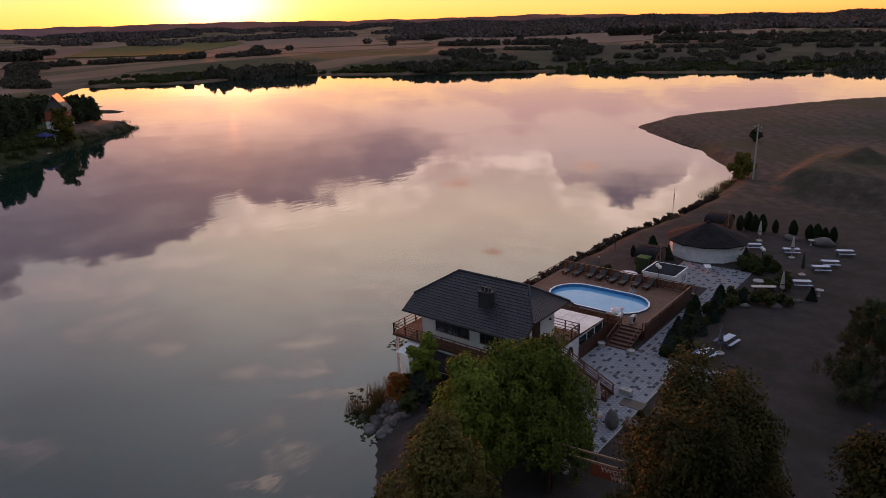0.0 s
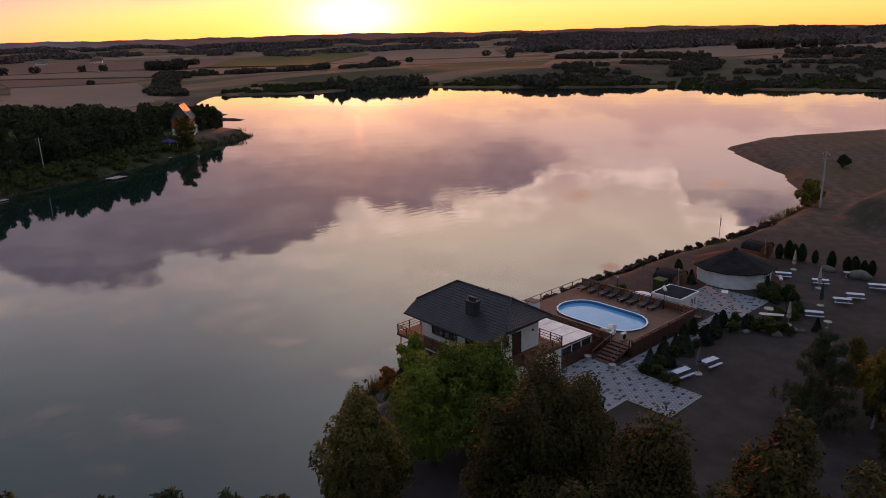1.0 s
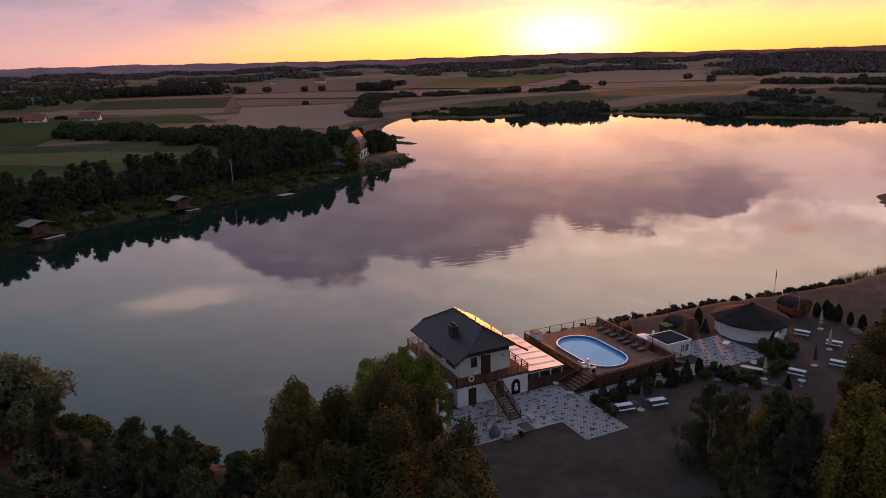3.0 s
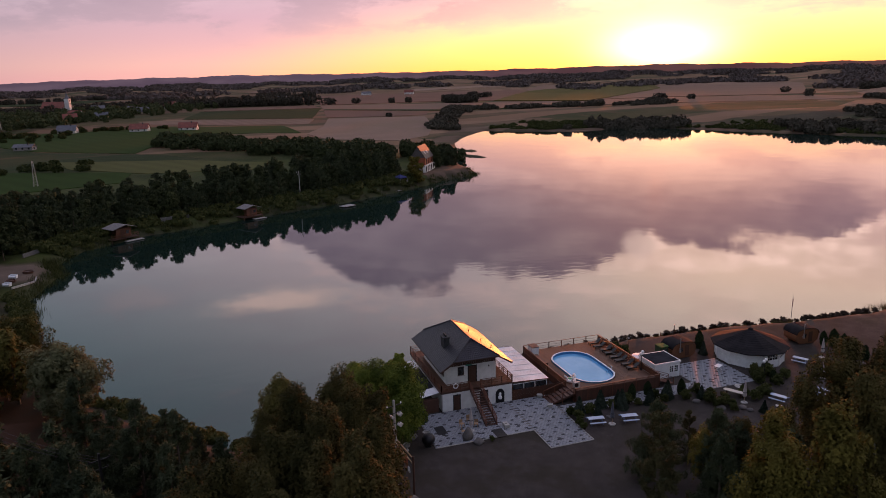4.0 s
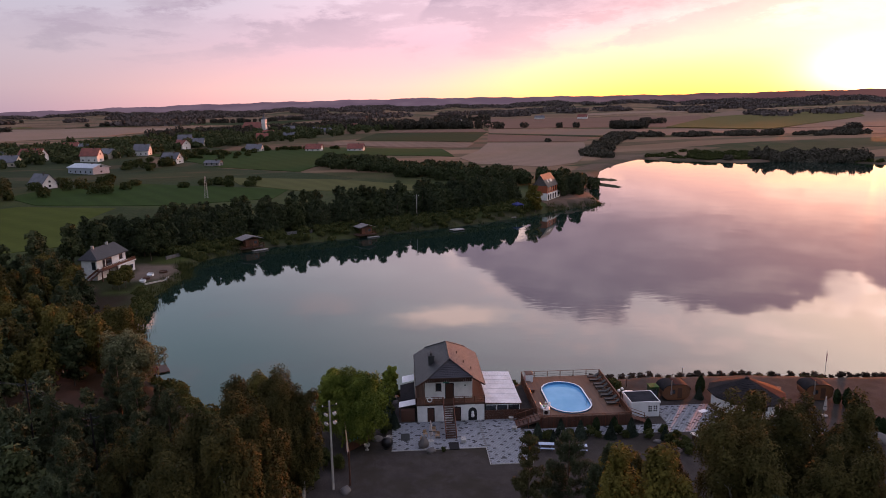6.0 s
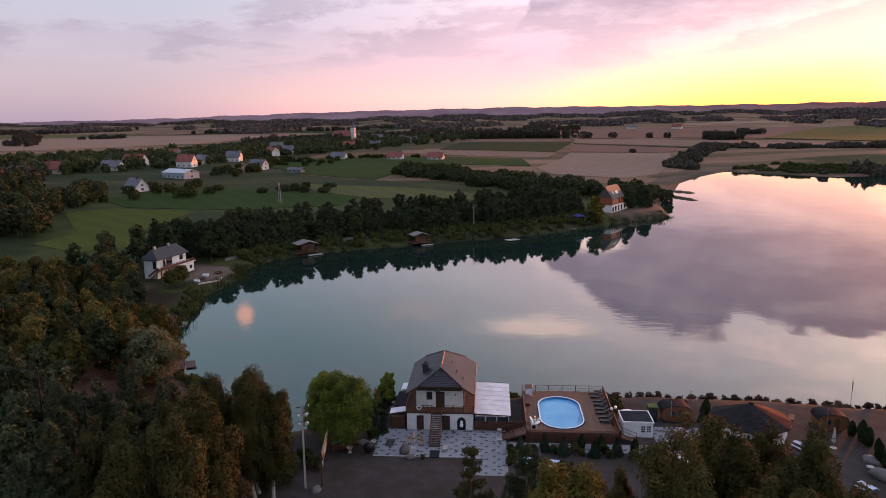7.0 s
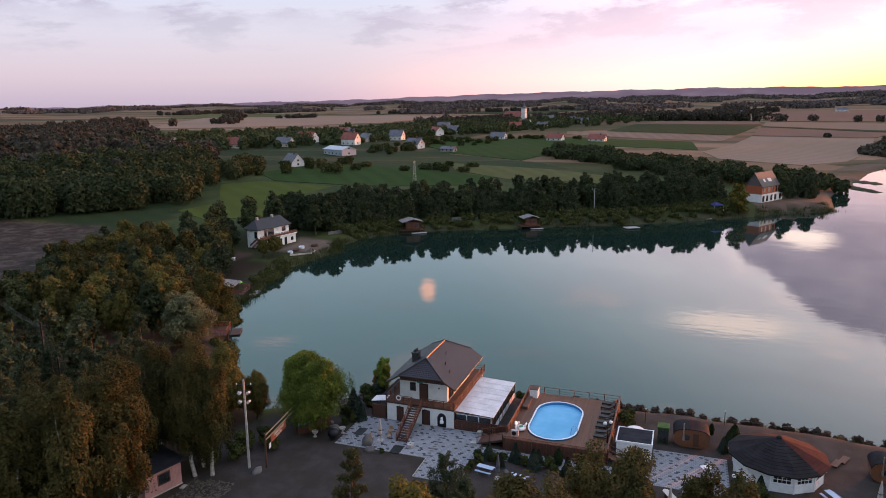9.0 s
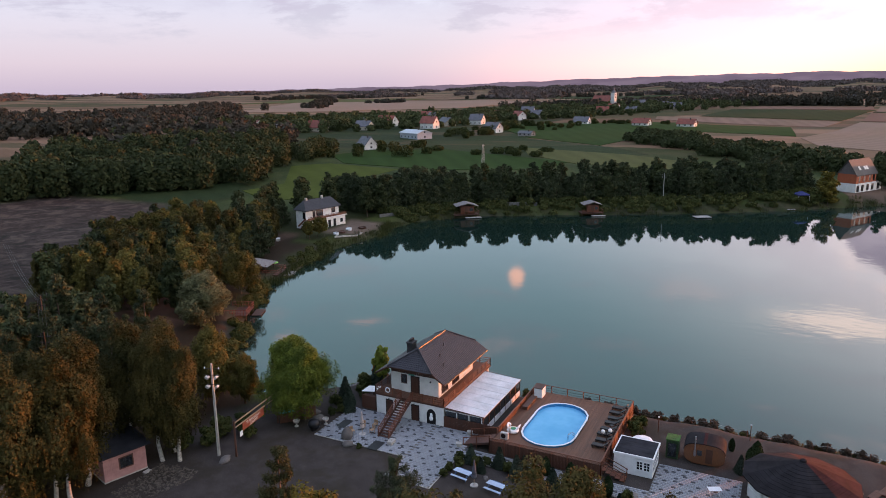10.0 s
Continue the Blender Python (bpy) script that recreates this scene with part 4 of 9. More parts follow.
def plank_door(parent, x, y0, y1, z0, z1, label):
    door = part("door", box(B(), x, x + 0.05, y0, y1, z0, z1, 0.008), M_DARKWOOD, parent, label)
    n = 6
    for i in range(n):
        bm = B()
        a = y0 + (y1 - y0) * i / n
        box(bm, x + 0.05, x + 0.068, a + 0.01, a + (y1 - y0) / n - 0.01, z0 + 0.05, z1 - 0.05)
        part("board", bm, M_DARKWOOD, door)
    bm = B()
    rod(bm, (x + 0.1, y1 - 0.12, (z0 + z1) / 2), (x + 0.1, y1 - 0.26, (z0 + z1) / 2), 0.015, seg=8)
    beam(bm, (x + 0.05, y1 - 0.12, (z0 + z1) / 2), (x + 0.1, y1 - 0.12, (z0 + z1) / 2), 0.03)
    part("door_handle", bm, M_BLACK, door, "black lever handle")
    bm = B()
    for p0, p1 in (((x + 0.03, y0 - 0.05, z0), (x + 0.03, y0 - 0.05, z1 + 0.1)), ((x + 0.03, y1 + 0.05, z0), (x + 0.03, y1 + 0.05, z1 + 0.1)), ((x + 0.03, y0, z1 + 0.05), (x + 0.03, y1, z1 + 0.05))):
        beam(bm, p0, p1, 0.1, 0.09)
    part("door_frame", bm, M_BLACK, door)


plank_door(house, XU1, -5.35, -4.3, FLOOR1 + 0.03, 4.9, "brown slatted balcony door")
plank_door(house, 0.0, -8.0, -7.2, 0.02, 2.0, "dark brown ground floor door")
plank_door(house, 0.0, -4.35, -3.45, 0.02, 2.0, "dark brown ground floor door")
# arched black painted niche with a pale shape
bm = B()
arch = [(-2.3, 0.03), (-1.1, 0.03), (-1.08, 1.2)] + [(-1.7 + 0.62 * math.cos(t), 1.2 + 0.75 * math.sin(t)) for t in np.linspace(0.2, math.pi - 0.2, 9)] + [(-2.32, 1.2)]
v0 = [bm.verts.new((0.006, y, z)) for y, z in arch]
v1 = [bm.verts.new((0.03, y, z)) for y, z in arch]
bm.faces.new(v1)
for i in range(len(arch)):
    bm.faces.new((v0[i], v0[(i + 1) % len(arch)], v1[(i + 1) % len(arch)], v1[i]))
niche = part("niche_panel", bm, M_BLACK, house, "black arched wall panel with pale motif")
part("motif", lathe(B(), [(0.02, 0), (0.24, 0.1), (0.28, 0.35), (0.16, 0.6), (0.2, 0.75), (0.14, 0.95), (0.02, 1.0)], 10, (0.0, -1.7, 0.45)), M_WHITEPAINT, niche, "pale rounded motif")
# wall lamps
for y, z in ((-4.0, 2.2), (-7.6, 2.2), (-2.6, 4.7)):
    x = 0.0 if z < 3 else XU1
    bm = B()
    beam(bm, (x, y, z), (x + 0.18, y, z + 0.06), 0.04)
    lathe(bm, [(0.12, -0.1), (0.05, 0.06), (0.02, 0.1)], 10, (x + 0.18, y, z))
    part("wall_lamp", bm, M_BLACK, house, "black bell-shaped wall lamp")
# small green sign over the door
part("sign_plate", box(B(), XU1 + 0.01, XU1 + 0.05, -5.75, -4.9, 5.0, 5.2, 0.005), mat("green_plate", (0.03, 0.22, 0.16), 0.5), house, "small green plate")


# balcony railing: crossed panels
def railing(parent, a, b, z, n, skip=(), high=0.98):
    a, b = Vector((*a, z)), Vector((*b, z))
    up = Vector((0, 0, 1))
    for i in range(n + 1):
        p = a.lerp(b, i / n)
        bm = B()
        box(bm, p.x - 0.05, p.x + 0.05, p.y - 0.05, p.y + 0.05, z - 0.22, z + high + 0.04)
        part("post", bm, M_RAIL, parent)
    for i in range(n):
        if i in skip:
            continue
        p, q = a.lerp(b, i / n), a.lerp(b, (i + 1) / n)
        bm = B()
        beam(bm, p + up * high, q + up * high, 0.09, 0.05)
        part("handrail", bm, M_RAIL, parent)
        bm = B()
        for h in (0.12, 0.40, 0.68):
            beam(bm, p + up * h, q + up * h, 0.045, 0.05)
        part("rail", bm, M_RAIL, parent)
        if i % 2 == 0:
            bm = B()
            m0, m1 = p.lerp(q, 0.0), p.lerp(q, 0.55)
            beam(bm, m0 + up * 0.12, m1 + up * 0.9, 0.05, 0.04), beam(bm, m0 + up * 0.9, m1 + up * 0.12, 0.04, 0.05)
            part("cross_brace", bm, M_RAIL, parent)


rail = thing("balcony_railing", "red-brown stained wooden balcony railing with crossed panels", "railing", (0, 0, FLOOR1))
rail.matrix_basis = pose(0, 0, 0)
railing(rail, (0, 0), (0, -4.3), FLOOR1, 3)
railing(rail, (0, -5.9), (0, -9.6), FLOOR1, 3)
railing(rail, (0, 0), (-14.5, 0), FLOOR1, 10)
railing(rail, (0, -9.6), (-14.5, -9.6), FLOOR1, 10)
railing(rail, (-14.5, -9.6), (-14.5, 0), FLOOR1, 6)
# life ring on the railing
ring = B()
seg, tube = 24, 8
vv = [[ring.verts.new((0.1 + 0.07 * math.sin(2 * math.pi * j / tube), (0.30 + 0.07 * math.cos(2 * math.pi * j / tube)) * math.cos(2 * math.pi * i / seg), (0.30 + 0.07 * math.cos(2 * math.pi * j / tube)) * math.sin(2 * math.pi * i / seg))) for j in range(tube)] for i in range(seg)]
for i in range(seg):
    for j in range(tube):
        ring.faces.new((vv[i][j], vv[(i + 1) % seg][j], vv[(i + 1) % seg][(j + 1) % tube], vv[i][(j + 1) % tube]))
life = part("life_ring", ring, M_WHITEPAINT, smooth=True)
life.matrix_basis = pose(0.02, -7.75, 3.35)
tagged(life, "white life ring hung on the balcony railing", "life ring")

# outside stairs
stairs = thing("outdoor_stairs", "brown wooden outdoor stairs with slatted railings up to the balcony", "stairs", (0, 0, 0))
SX0, SX1, SY0, SY1 = 0.1, 5.6, -5.85, -4.45
N = 15
for i in range(N):
    t = (i + 0.5) / N
    x, z = SX1 + (SX0 - SX1) * t, FLOOR1 * (i + 1) / (N + 1)
    bm = B()
    box(bm, x - 0.16, x + 0.16, SY0 + 0.06, SY1 - 0.06, z - 0.045, z, 0.008)
    part("step", bm, M_DARKWOOD, stairs)
for y in (SY0, SY1):
    bm = B()
    beam(bm, (SX1 + 0.1, y, 0.1), (SX0, y, FLOOR1 - 0.1), 0.07, 0.28)
    part("stringer", bm, M_DARKWOOD, stairs)
    bm = B()
    beam(bm, (SX1 + 0.1, y, 1.05), (SX0, y, FLOOR1 + 0.95), 0.08, 0.07)
    part("handrail", bm, M_RAIL, stairs)
    for h in (0.3, 0.52, 0.74):
        bm = B()
        beam(bm, (SX1, y, 0.05 + h), (SX0, y, FLOOR1 - 0.05 + h), 0.04, 0.07)
        part("rail", bm, M_RAIL, stairs)
    for i in range(5):
        t = i / 4
        x, z = SX1 + (SX0 - SX1) * t, FLOOR1 * t
        bm = B()
        box(bm, x - 0.05, x + 0.05, y - 0.05, y + 0.05, max(0, z - 0.2), z + 1.05)
        part("post", bm, M_RAIL, stairs)

# tiled lean-to and white awnings on the lake side
lean = thing("lean_to", "low lean-to with dark shingles and white canvas awnings", "shelter", (0, 0, 0))
part("roof", slab(B(), [(-9.6, -9.75, 2.25), (-2.6, -9.75, 2.25), (-2.6, -11.9, 1.75), (-9.6, -11.9, 1.75)], 0.1), M_SHINGLE, lean, "dark shingle roof")
for x in (-9.3, -6.1, -2.9):
    part("post", box(B(), x - 0.07, x + 0.07, -11.8, -11.66, -1.6 if x < -5 else 0, 1.7), M_DARKWOOD, lean)
part("awning", slab(B(), [(-2.55, -9.75, 2.42), (-0.7, -9.75, 2.42), (-0.5, -12.1, 2.12), (-2.4, -12.1, 2.12)], 0.03), mat("white_canvas", (0.76, 0.75, 0.74), 0.8, vary=0.06), lean, "white canvas awning")
part("awning", slab(B(), [(-12.6, -9.75, 2.3), (-10.0, -9.75, 2.3), (-9.9, -11.6, 2.0), (-12.5, -11.6, 2.0)], 0.03), MATS["white_canvas"], lean, "white canvas awning")
for x, y in ((-0.55, -12.0), (-2.35, -12.0)):
    part("post", box(B(), x - 0.05, x + 0.05, y - 0.05, y + 0.05, 0, 2.12), M_DARKWOOD, lean)
part("cupboard", box(B(), -0.9, -0.3, -11.8, -9.9, 0, 1.75, 0.02), M_DARKWOOD, lean, "dark brown boarded cupboard under the awning")

# glazed annex with a milky roof
annex = thing("glazed_annex", "glazed dining annex with a milky panel roof and brown posts", "annex", (0, 0, 0))
AX0, AX1, AY0, AY1 = -12.4, 0.0, 0.12, 5.2
n = 7
for i in range(n):
    x0, x1 = AX0 + (AX1 - AX0) * i / n, AX0 + (AX1 - AX0) * (i + 1) / n
    bm = B()
    slab(bm, [(x0 + 0.03, AY0, 2.52), (x1 - 0.03, AY0, 2.52), (x1 - 0.03, AY1 + 0.1, 2.27), (x0 + 0.03, AY1 + 0.1, 2.27)], 0.03)
    part("roof_panel", bm, M_LIGHTPLASTIC, annex, "milky polycarbonate roof panel")
for i in range(n + 1):
    x = AX0 + (AX1 - AX0) * i / n
    bm = B()
    beam(bm, (x, AY0, 2.50), (x, AY1 + 0.1, 2.25), 0.06, 0.10)
    part("rafter", bm, M_LIGHTPLASTIC if 0 < i < n else M_DARKWOOD, annex)
    bm = B()
    box(bm, x - 0.06, x + 0.06, AY1 - 0.12, AY1, -0.2, 2.2)
    part("post", bm, M_DARKWOOD, annex)
    if i < n:
        x1 = AX0 + (AX1 - AX0) * (i + 1) / n
        pane = part("pane", box(B(), x + 0.1, x1 - 0.1, AY1 - 0.07, AY1 - 0.05, 0.75, 2.1), M_DARKGLASS, annex, "window pane of the annex")
        part("apron", box(B(), x + 0.06, x1 - 0.06, AY1 - 0.1, AY1 - 0.02, -0.2, 0.7), M_WHITEPAINT, annex, "white apron panel")
bm = B()
beam(bm, (AX0, AY1, 2.14), (AX1, AY1, 2.14), 0.12, 0.12)
part("beam", bm, M_DARKWOOD, annex)
for y0, y1 in ((0.2, 1.7), (1.8, 3.3), (3.4, 5.0)):
    part("pane", box(B(), -0.09, -0.07, y0 + 0.08, y1 - 0.08, 1.35, 2.1), M_DARKGLASS, annex, "front pane of the annex")
    part("frame", box(box(box(B(), -0.12, -0.04, y0, y1, 1.25, 1.33), -0.12, -0.04, y0, y1, 2.12, 2.2), -0.12, -0.04, y1 - 0.06, y1 + 0.04, 0.0, 2.2), M_WHITEPAINT, annex)
part("end_wall", box(B(), AX0 - 0.05, AX0 + 0.05, AY0, AY1, -0.2, 2.2), M_WHITEPAINT, annex)
part("floor", box(B(), AX0, AX1, AY0, AY1, -1.4, 0.02), M_CONCRETE, annex)

# boarded fence between house and deck stairs
fence = thing("board_fence", "dark brown vertical board fence with pointed tops", "fence", (0, 0, 0))
y = 0.02
i = 0
while y < 6.95:
    bm = B()
    h = 1.42 + 0.02 * ((i * 7) % 3)
    prism(bm, [(0.02, y), (0.05, y), (0.05, y + 0.13), (0.02, y + 0.13)], 0.03, h)
    part("board", bm, M_FENCE, fence)
    y += 0.145
    i += 1
for z in (0.35, 1.1):
    part("rail", box(B(), -0.05, 0.018, 0.0, 6.95, z, z + 0.09), M_DARKWOOD, fence)

# ---- pool deck ----
DX0, DX1, DY0, DY1, DZ = -12.6, 3.4, 7.4, 20.0, 1.05
PCX, PCY, PHL, PHW = -4.3, 12.65, 5.65, 3.05


def oval(scale=0.0, n=10):
    """The pool's plan: a straight middle and two faceted ends."""
    r, half = PHW + scale, PHL - PHW
    pts = [(PCX + half + r * math.cos(t), PCY + r * math.sin(t)) for t in np.linspace(-math.pi / 2, math.pi / 2, n)]
    pts += [(PCX - half + r * math.cos(t), PCY + r * math.sin(t)) for t in np.linspace(math.pi / 2, 1.5 * math.pi, n)]
    return pts


def oval_span(y, grow=0.10):
    """The stretch of x that the pool takes at y, or None."""
    q = (PHW + grow) ** 2 - (y - PCY) ** 2
    if q <= 0:
        return None
    return PCX - (PHL - PHW) - math.sqrt(q), PCX + (PHL - PHW) + math.sqrt(q)


deck = thing("pool_deck", "raised brown timber pool deck with plank floor, skirts and lattice rails", "deck", (0, 0, 0))
y = DY0
k_i = 0
while y < DY1 - 0.05:
    cut = [oval_span(v) for v in (y, y + 0.07, y + 0.14)]
    cut = [c for c in cut if c]
    spans = [(DX0, DX1)] if not cut else [(DX0, min(c[0] for c in cut)), (max(c[1] for c in cut), DX1)]
    for a, b in spans:
        pieces = [(a, b)]
        if b - a > 6:
            mids = [a + (b - a) * f for f in ((0.33, 0.69) if k_i % 2 else (0.48, 0.81))]
            pieces = list(zip([a] + mids, mids + [b]))
        for p, q in pieces:
            bm = B()
            box(bm, p + 0.004, q - 0.004, y + 0.004, y + 0.136, DZ - 0.03, DZ)
            part("plank", bm, M_DECK, deck)
    y += 0.14
    k_i += 1
bm = B()
for i in range(9):
    x = DX0 + 0.2 + (DX1 - DX0 - 0.4) * i / 8
    for y in (DY0 + 0.15, DY1 - 0.15):
        box(bm, x - 0.07, x + 0.07, y - 0.07, y + 0.07, -1.9 if x < -8 else 0, DZ - 0.03)
part("understructure", bm, M_DARKWOOD, deck)


def lattice(bm, a, b, z0, z1, pitch=0.2):
    """Crossed diagonal laths between two points."""
    a, b = Vector((*a, 0)), Vector((*b, 0))
    ln, h = (b - a).length, z1 - z0
    d = (b - a).normalized()
    side = Vector((-d.y, d.x, 0)) * 0.008
    for s, off in ((1, side), (-1, -side)):
        u = -h
        while u < ln:
            u0, u1 = (u, u + h) if s > 0 else (u + h, u)
            za, zb = z0, z1
            lo, hi = (u0, za), (u1, zb)
            if s > 0:
                if lo[0] < 0:
                    lo = (0, za - lo[0])
                if hi[0] > ln:
                    hi = (ln, zb - (hi[0] - ln))
            else:
                if lo[0] > ln:
                    lo = (ln, za + (lo[0] - ln))
                if hi[0] < 0:
                    hi = (0, zb + hi[0])
            p, q = a + d * lo[0] + off, a + d * hi[0] + off
            beam(bm, (p.x, p.y, lo[1]), (q.x, q.y, hi[1]), 0.012, 0.03)
            u += pitch


def board_side(parent, a, b, z0, z1, mat_, wide=0.14, name="board", lap=0.006):
    a, b = Vector((*a, 0)), Vector((*b, 0))
    ln = (b - a).length
    d = (b - a) / ln
    m = Matrix.Translation(a) @ d.to_track_quat("X", "Z").to_matrix().to_4x4()
    n = int(ln / wide)
    for i in range(n):
        bm = B()
        box(bm, i * ln / n + lap, (i + 1) * ln / n - lap, -0.012, 0.012, z0, z1 + 0.012 * ((i * 5) % 3), m=m)
        part(name, bm, mat_, parent)


def plain_boards(parent, a, b, z0, z1, mat_, wide=0.14, name="skirt"):
    """Boards joined into one part, where they cannot be told apart."""
    a, b = Vector((*a, 0)), Vector((*b, 0))
    ln = (b - a).length
    d = (b - a) / ln
    m = Matrix.Translation(a) @ d.to_track_quat("X", "Z").to_matrix().to_4x4()
    n = int(ln / wide)
    bm = B()
    for i in range(n):
        box(bm, i * ln / n + 0.006, (i + 1) * ln / n - 0.006, -0.012, 0.012, z0, z1, m=m)
    return tagged(part(name, bm, mat_, parent), kind="stuff")


side_rails = thing("deck_rails", "brown deck fencing with boards, lattice strips and top rails", "fence", (0, 0, 0))
# inland side: skirt, lattice strip and top rail
board_side(side_rails, (DX1 + 0.02, DY0), (DX1 + 0.02, DY1), 0.02, 1.55, M_FENCE, 0.16)
bm = B()
lattice(bm, (DX1, DY0), (DX1, DY1), 1.56, 1.84)
tagged(part("lattice", bm, M_RAIL, side_rails, "diagonal lath lattice"), kind="stuff")
part("handrail", box(B(), DX1 - 0.06, DX1 + 0.08, DY0, DY1, 1.84, 1.90, 0.01), M_RAIL, side_rails)
for i in range(8):
    yy = DY0 + (DY1 - DY0) * i / 7
    part("post", box(B(), DX1 - 0.06, DX1 + 0.05, yy - 0.05, yy + 0.05, 0, 1.9), M_RAIL, side_rails)
# house side and far side: board walls with inner slats
for yy, s, top in ((DY0, 1, 1.92), (DY1, -1, 2.05)):
    plain_boards(side_rails, (DX0, yy - 0.02 * s), (DX1, yy - 0.02 * s), -0.4, DZ, M_FENCE)
    for j in range(6):
        z = DZ + 0.06 + j * 0.135
        part("slat", box(B(), DX0, DX1 if s < 0 else DX1 - 2.7, yy - 0.02, yy + 0.02, z, z + 0.115), M_RAIL, side_rails)
    part("handrail", box(B(), DX0, DX1 if s < 0 else DX1 - 2.7, yy - 0.08, yy + 0.08, top - 0.05, top, 0.01), M_RAIL, side_rails)
    for i in range(9):
        x = DX0 + (DX1 - DX0) * i / 8
        if s > 0 and x > DX1 - 2.6 and i < 8:
            continue
        part("post", box(B(), x - 0.05, x + 0.05, yy - 0.06, yy + 0.06, -0.4, top - 0.05), M_RAIL, side_rails)
# lake side: posts with rope
for i in range(7):
    yy = DY0 + (DY1 - DY0) * i / 6
    part("post", box(B(), DX0 - 0.05, DX0 + 0.05, yy - 0.05, yy + 0.05, -1.8, 2.0), M_RAIL, side_rails)
part("handrail", box(B(), DX0 - 0.04, DX0 + 0.04, DY0, DY1, 1.97, 2.02), M_RAIL, side_rails)
for i in range(6):
    y0, y1 = DY0 + (DY1 - DY0) * i / 6, DY0 + (DY1 - DY0) * (i + 1) / 6
    for h in (1.35, 1.65):
        bm = B()
        for j in range(6):
            t0, t1 = j / 6, (j + 1) / 6
            rod(bm, (DX0, y0 + (y1 - y0) * t0, h - 0.4 * t0 * (1 - t0)), (DX0, y0 + (y1 - y0) * t1, h - 0.4 * t1 * (1 - t1)), 0.018, seg=6)
        part("rope", bm, M_BLACK, side_rails)
plain_boards(side_rails, (DX0, DY0), (DX0, DY1), -1.6, DZ, M_FENCE)

# stairs up to the deck
dstairs = thing("deck_stairs", "short brown timber stairs with handrails up to the pool deck", "stairs", (0, 0, 0))
for i in range(6):
    yy, z = 4.1 + i * 0.55, DZ * (i + 1) / 6
    part("step", box(B(), 0.95, 3.1, yy, yy + 0.55, z - 0.05, z, 0.008), M_FENCE, dstairs)
    part("riser", box(B(), 0.95, 3.1, yy + 0.50, yy + 0.54, z, z + 0.13), M_DARKWOOD, dstairs)
for x in (0.9, 3.15):
    bm = B()
    beam(bm, (x, 4.0, 0.05), (x, 7.3, DZ - 0.05), 0.06, 0.25)
    part("stringer", bm, M_DARKWOOD, dstairs)
    bm = B()
    beam(bm, (x, 4.0, 0.98), (x, 7.4, 1.95), 0.07, 0.07)
    part("handrail", bm, M_RAIL, dstairs)
    for yy in (4.05, 5.7, 7.3):
        part("post", box(B(), x - 0.045, x + 0.045, yy - 0.045, yy + 0.045, 0, 0.95 + (yy - 4.0) / 3.4 * 0.97), M_RAIL, dstairs)
for x in (0.55, 3.6):
    planter = part("planter", lathe(B(), [(0.28, 0), (0.36, 0.4), (0.38, 0.42), (0.34, 0.42), (0.30, 0.36)], 14, (x, 3.7, 0.06)), M_CONCRETE)
    tagged(planter, "grey round concrete planter beside the stairs", "planter", "planters")
dstairs2 = thing("side_stairs", "brown side stairs with a sloping handrail beside the white cabin", "stairs", (0, 0, 0))
for i in range(5):
    yy, z = 22.4 - i * 0.5, DZ * (i + 1) / 6
    part("step", box(B(), 2.0, 3.2, yy - 0.5, yy, z - 0.05, z, 0.008), M_RAIL, dstairs2)
for x in (2.0, 3.2):
    bm = B()
    beam(bm, (x, 22.5, 0.95), (x, 20.1, 1.9), 0.06, 0.06), beam(bm, (x, 22.5, 0.5), (x, 20.1, 1.45), 0.05, 0.05), beam(bm, (x, 22.4, 0), (x, 22.4, 0.98), 0.08)
    part("handrail", bm, M_RAIL, dstairs2)

# the pool
pool = thing("oval_pool", "faceted oval pool with blue liner and white metal rim", "pool", (PCX, PCY, 0))
pool.matrix_basis = pose(0, 0, 0)


def ring_wall(bm, inner, outer, z0, z1):
    n = len(inner)
    rings = [[bm.verts.new((*p, z)) for p in ps] for ps, z in ((inner, z0), (outer, z0), (outer, z1), (inner, z1))]
    for a in range(4):
        for i in range(n):
            bm.faces.new((rings[a][i], rings[a][(i + 1) % n], rings[(a + 1) % 4][(i + 1) % n], rings[(a + 1) % 4][i]))


bm = B()
ring_wall(bm, oval(-0.03), oval(0.02), -0.1, 1.19)
part("wall", bm, M_POOLLINER, pool, "blue pool wall")
bm = B()
ring_wall(bm, oval(-0.07), oval(0.13), 1.19, 1.235)
part("rim", bm, M_POOLRIM, pool, "white metal rim")
part("bottom", prism(B(), oval(-0.02), -0.16, -0.1), M_POOLLINER, pool)
m_pw = bpy.data.materials.new("pool_water")
m_pw.use_nodes = True
k = Net(m_pw.node_tree)
co = k.n("ShaderNodeTexCoord").outputs["Object"]
pc = k.mix(k.remap(k.noise(co, 0.35, 3.0), 0.3, 0.7), (0.10, 0.40, 0.66), (0.15, 0.48, 0.74))
bb = k.n("ShaderNodeBump", {"Height": k.noise(co, 1.2, 2.0), "Strength": 0.15, "Distance": 0.05})
k.n("ShaderNodeOutputMaterial", {0: k.n("ShaderNodeBsdfPrincipled", {"Base Color": pc, "Roughness": 0.04, "IOR": 1.33, "Normal": bb})})
part("water", prism(B(), oval(-0.035), 0.74, 0.84), m_pw, pool, "clear light blue pool water")
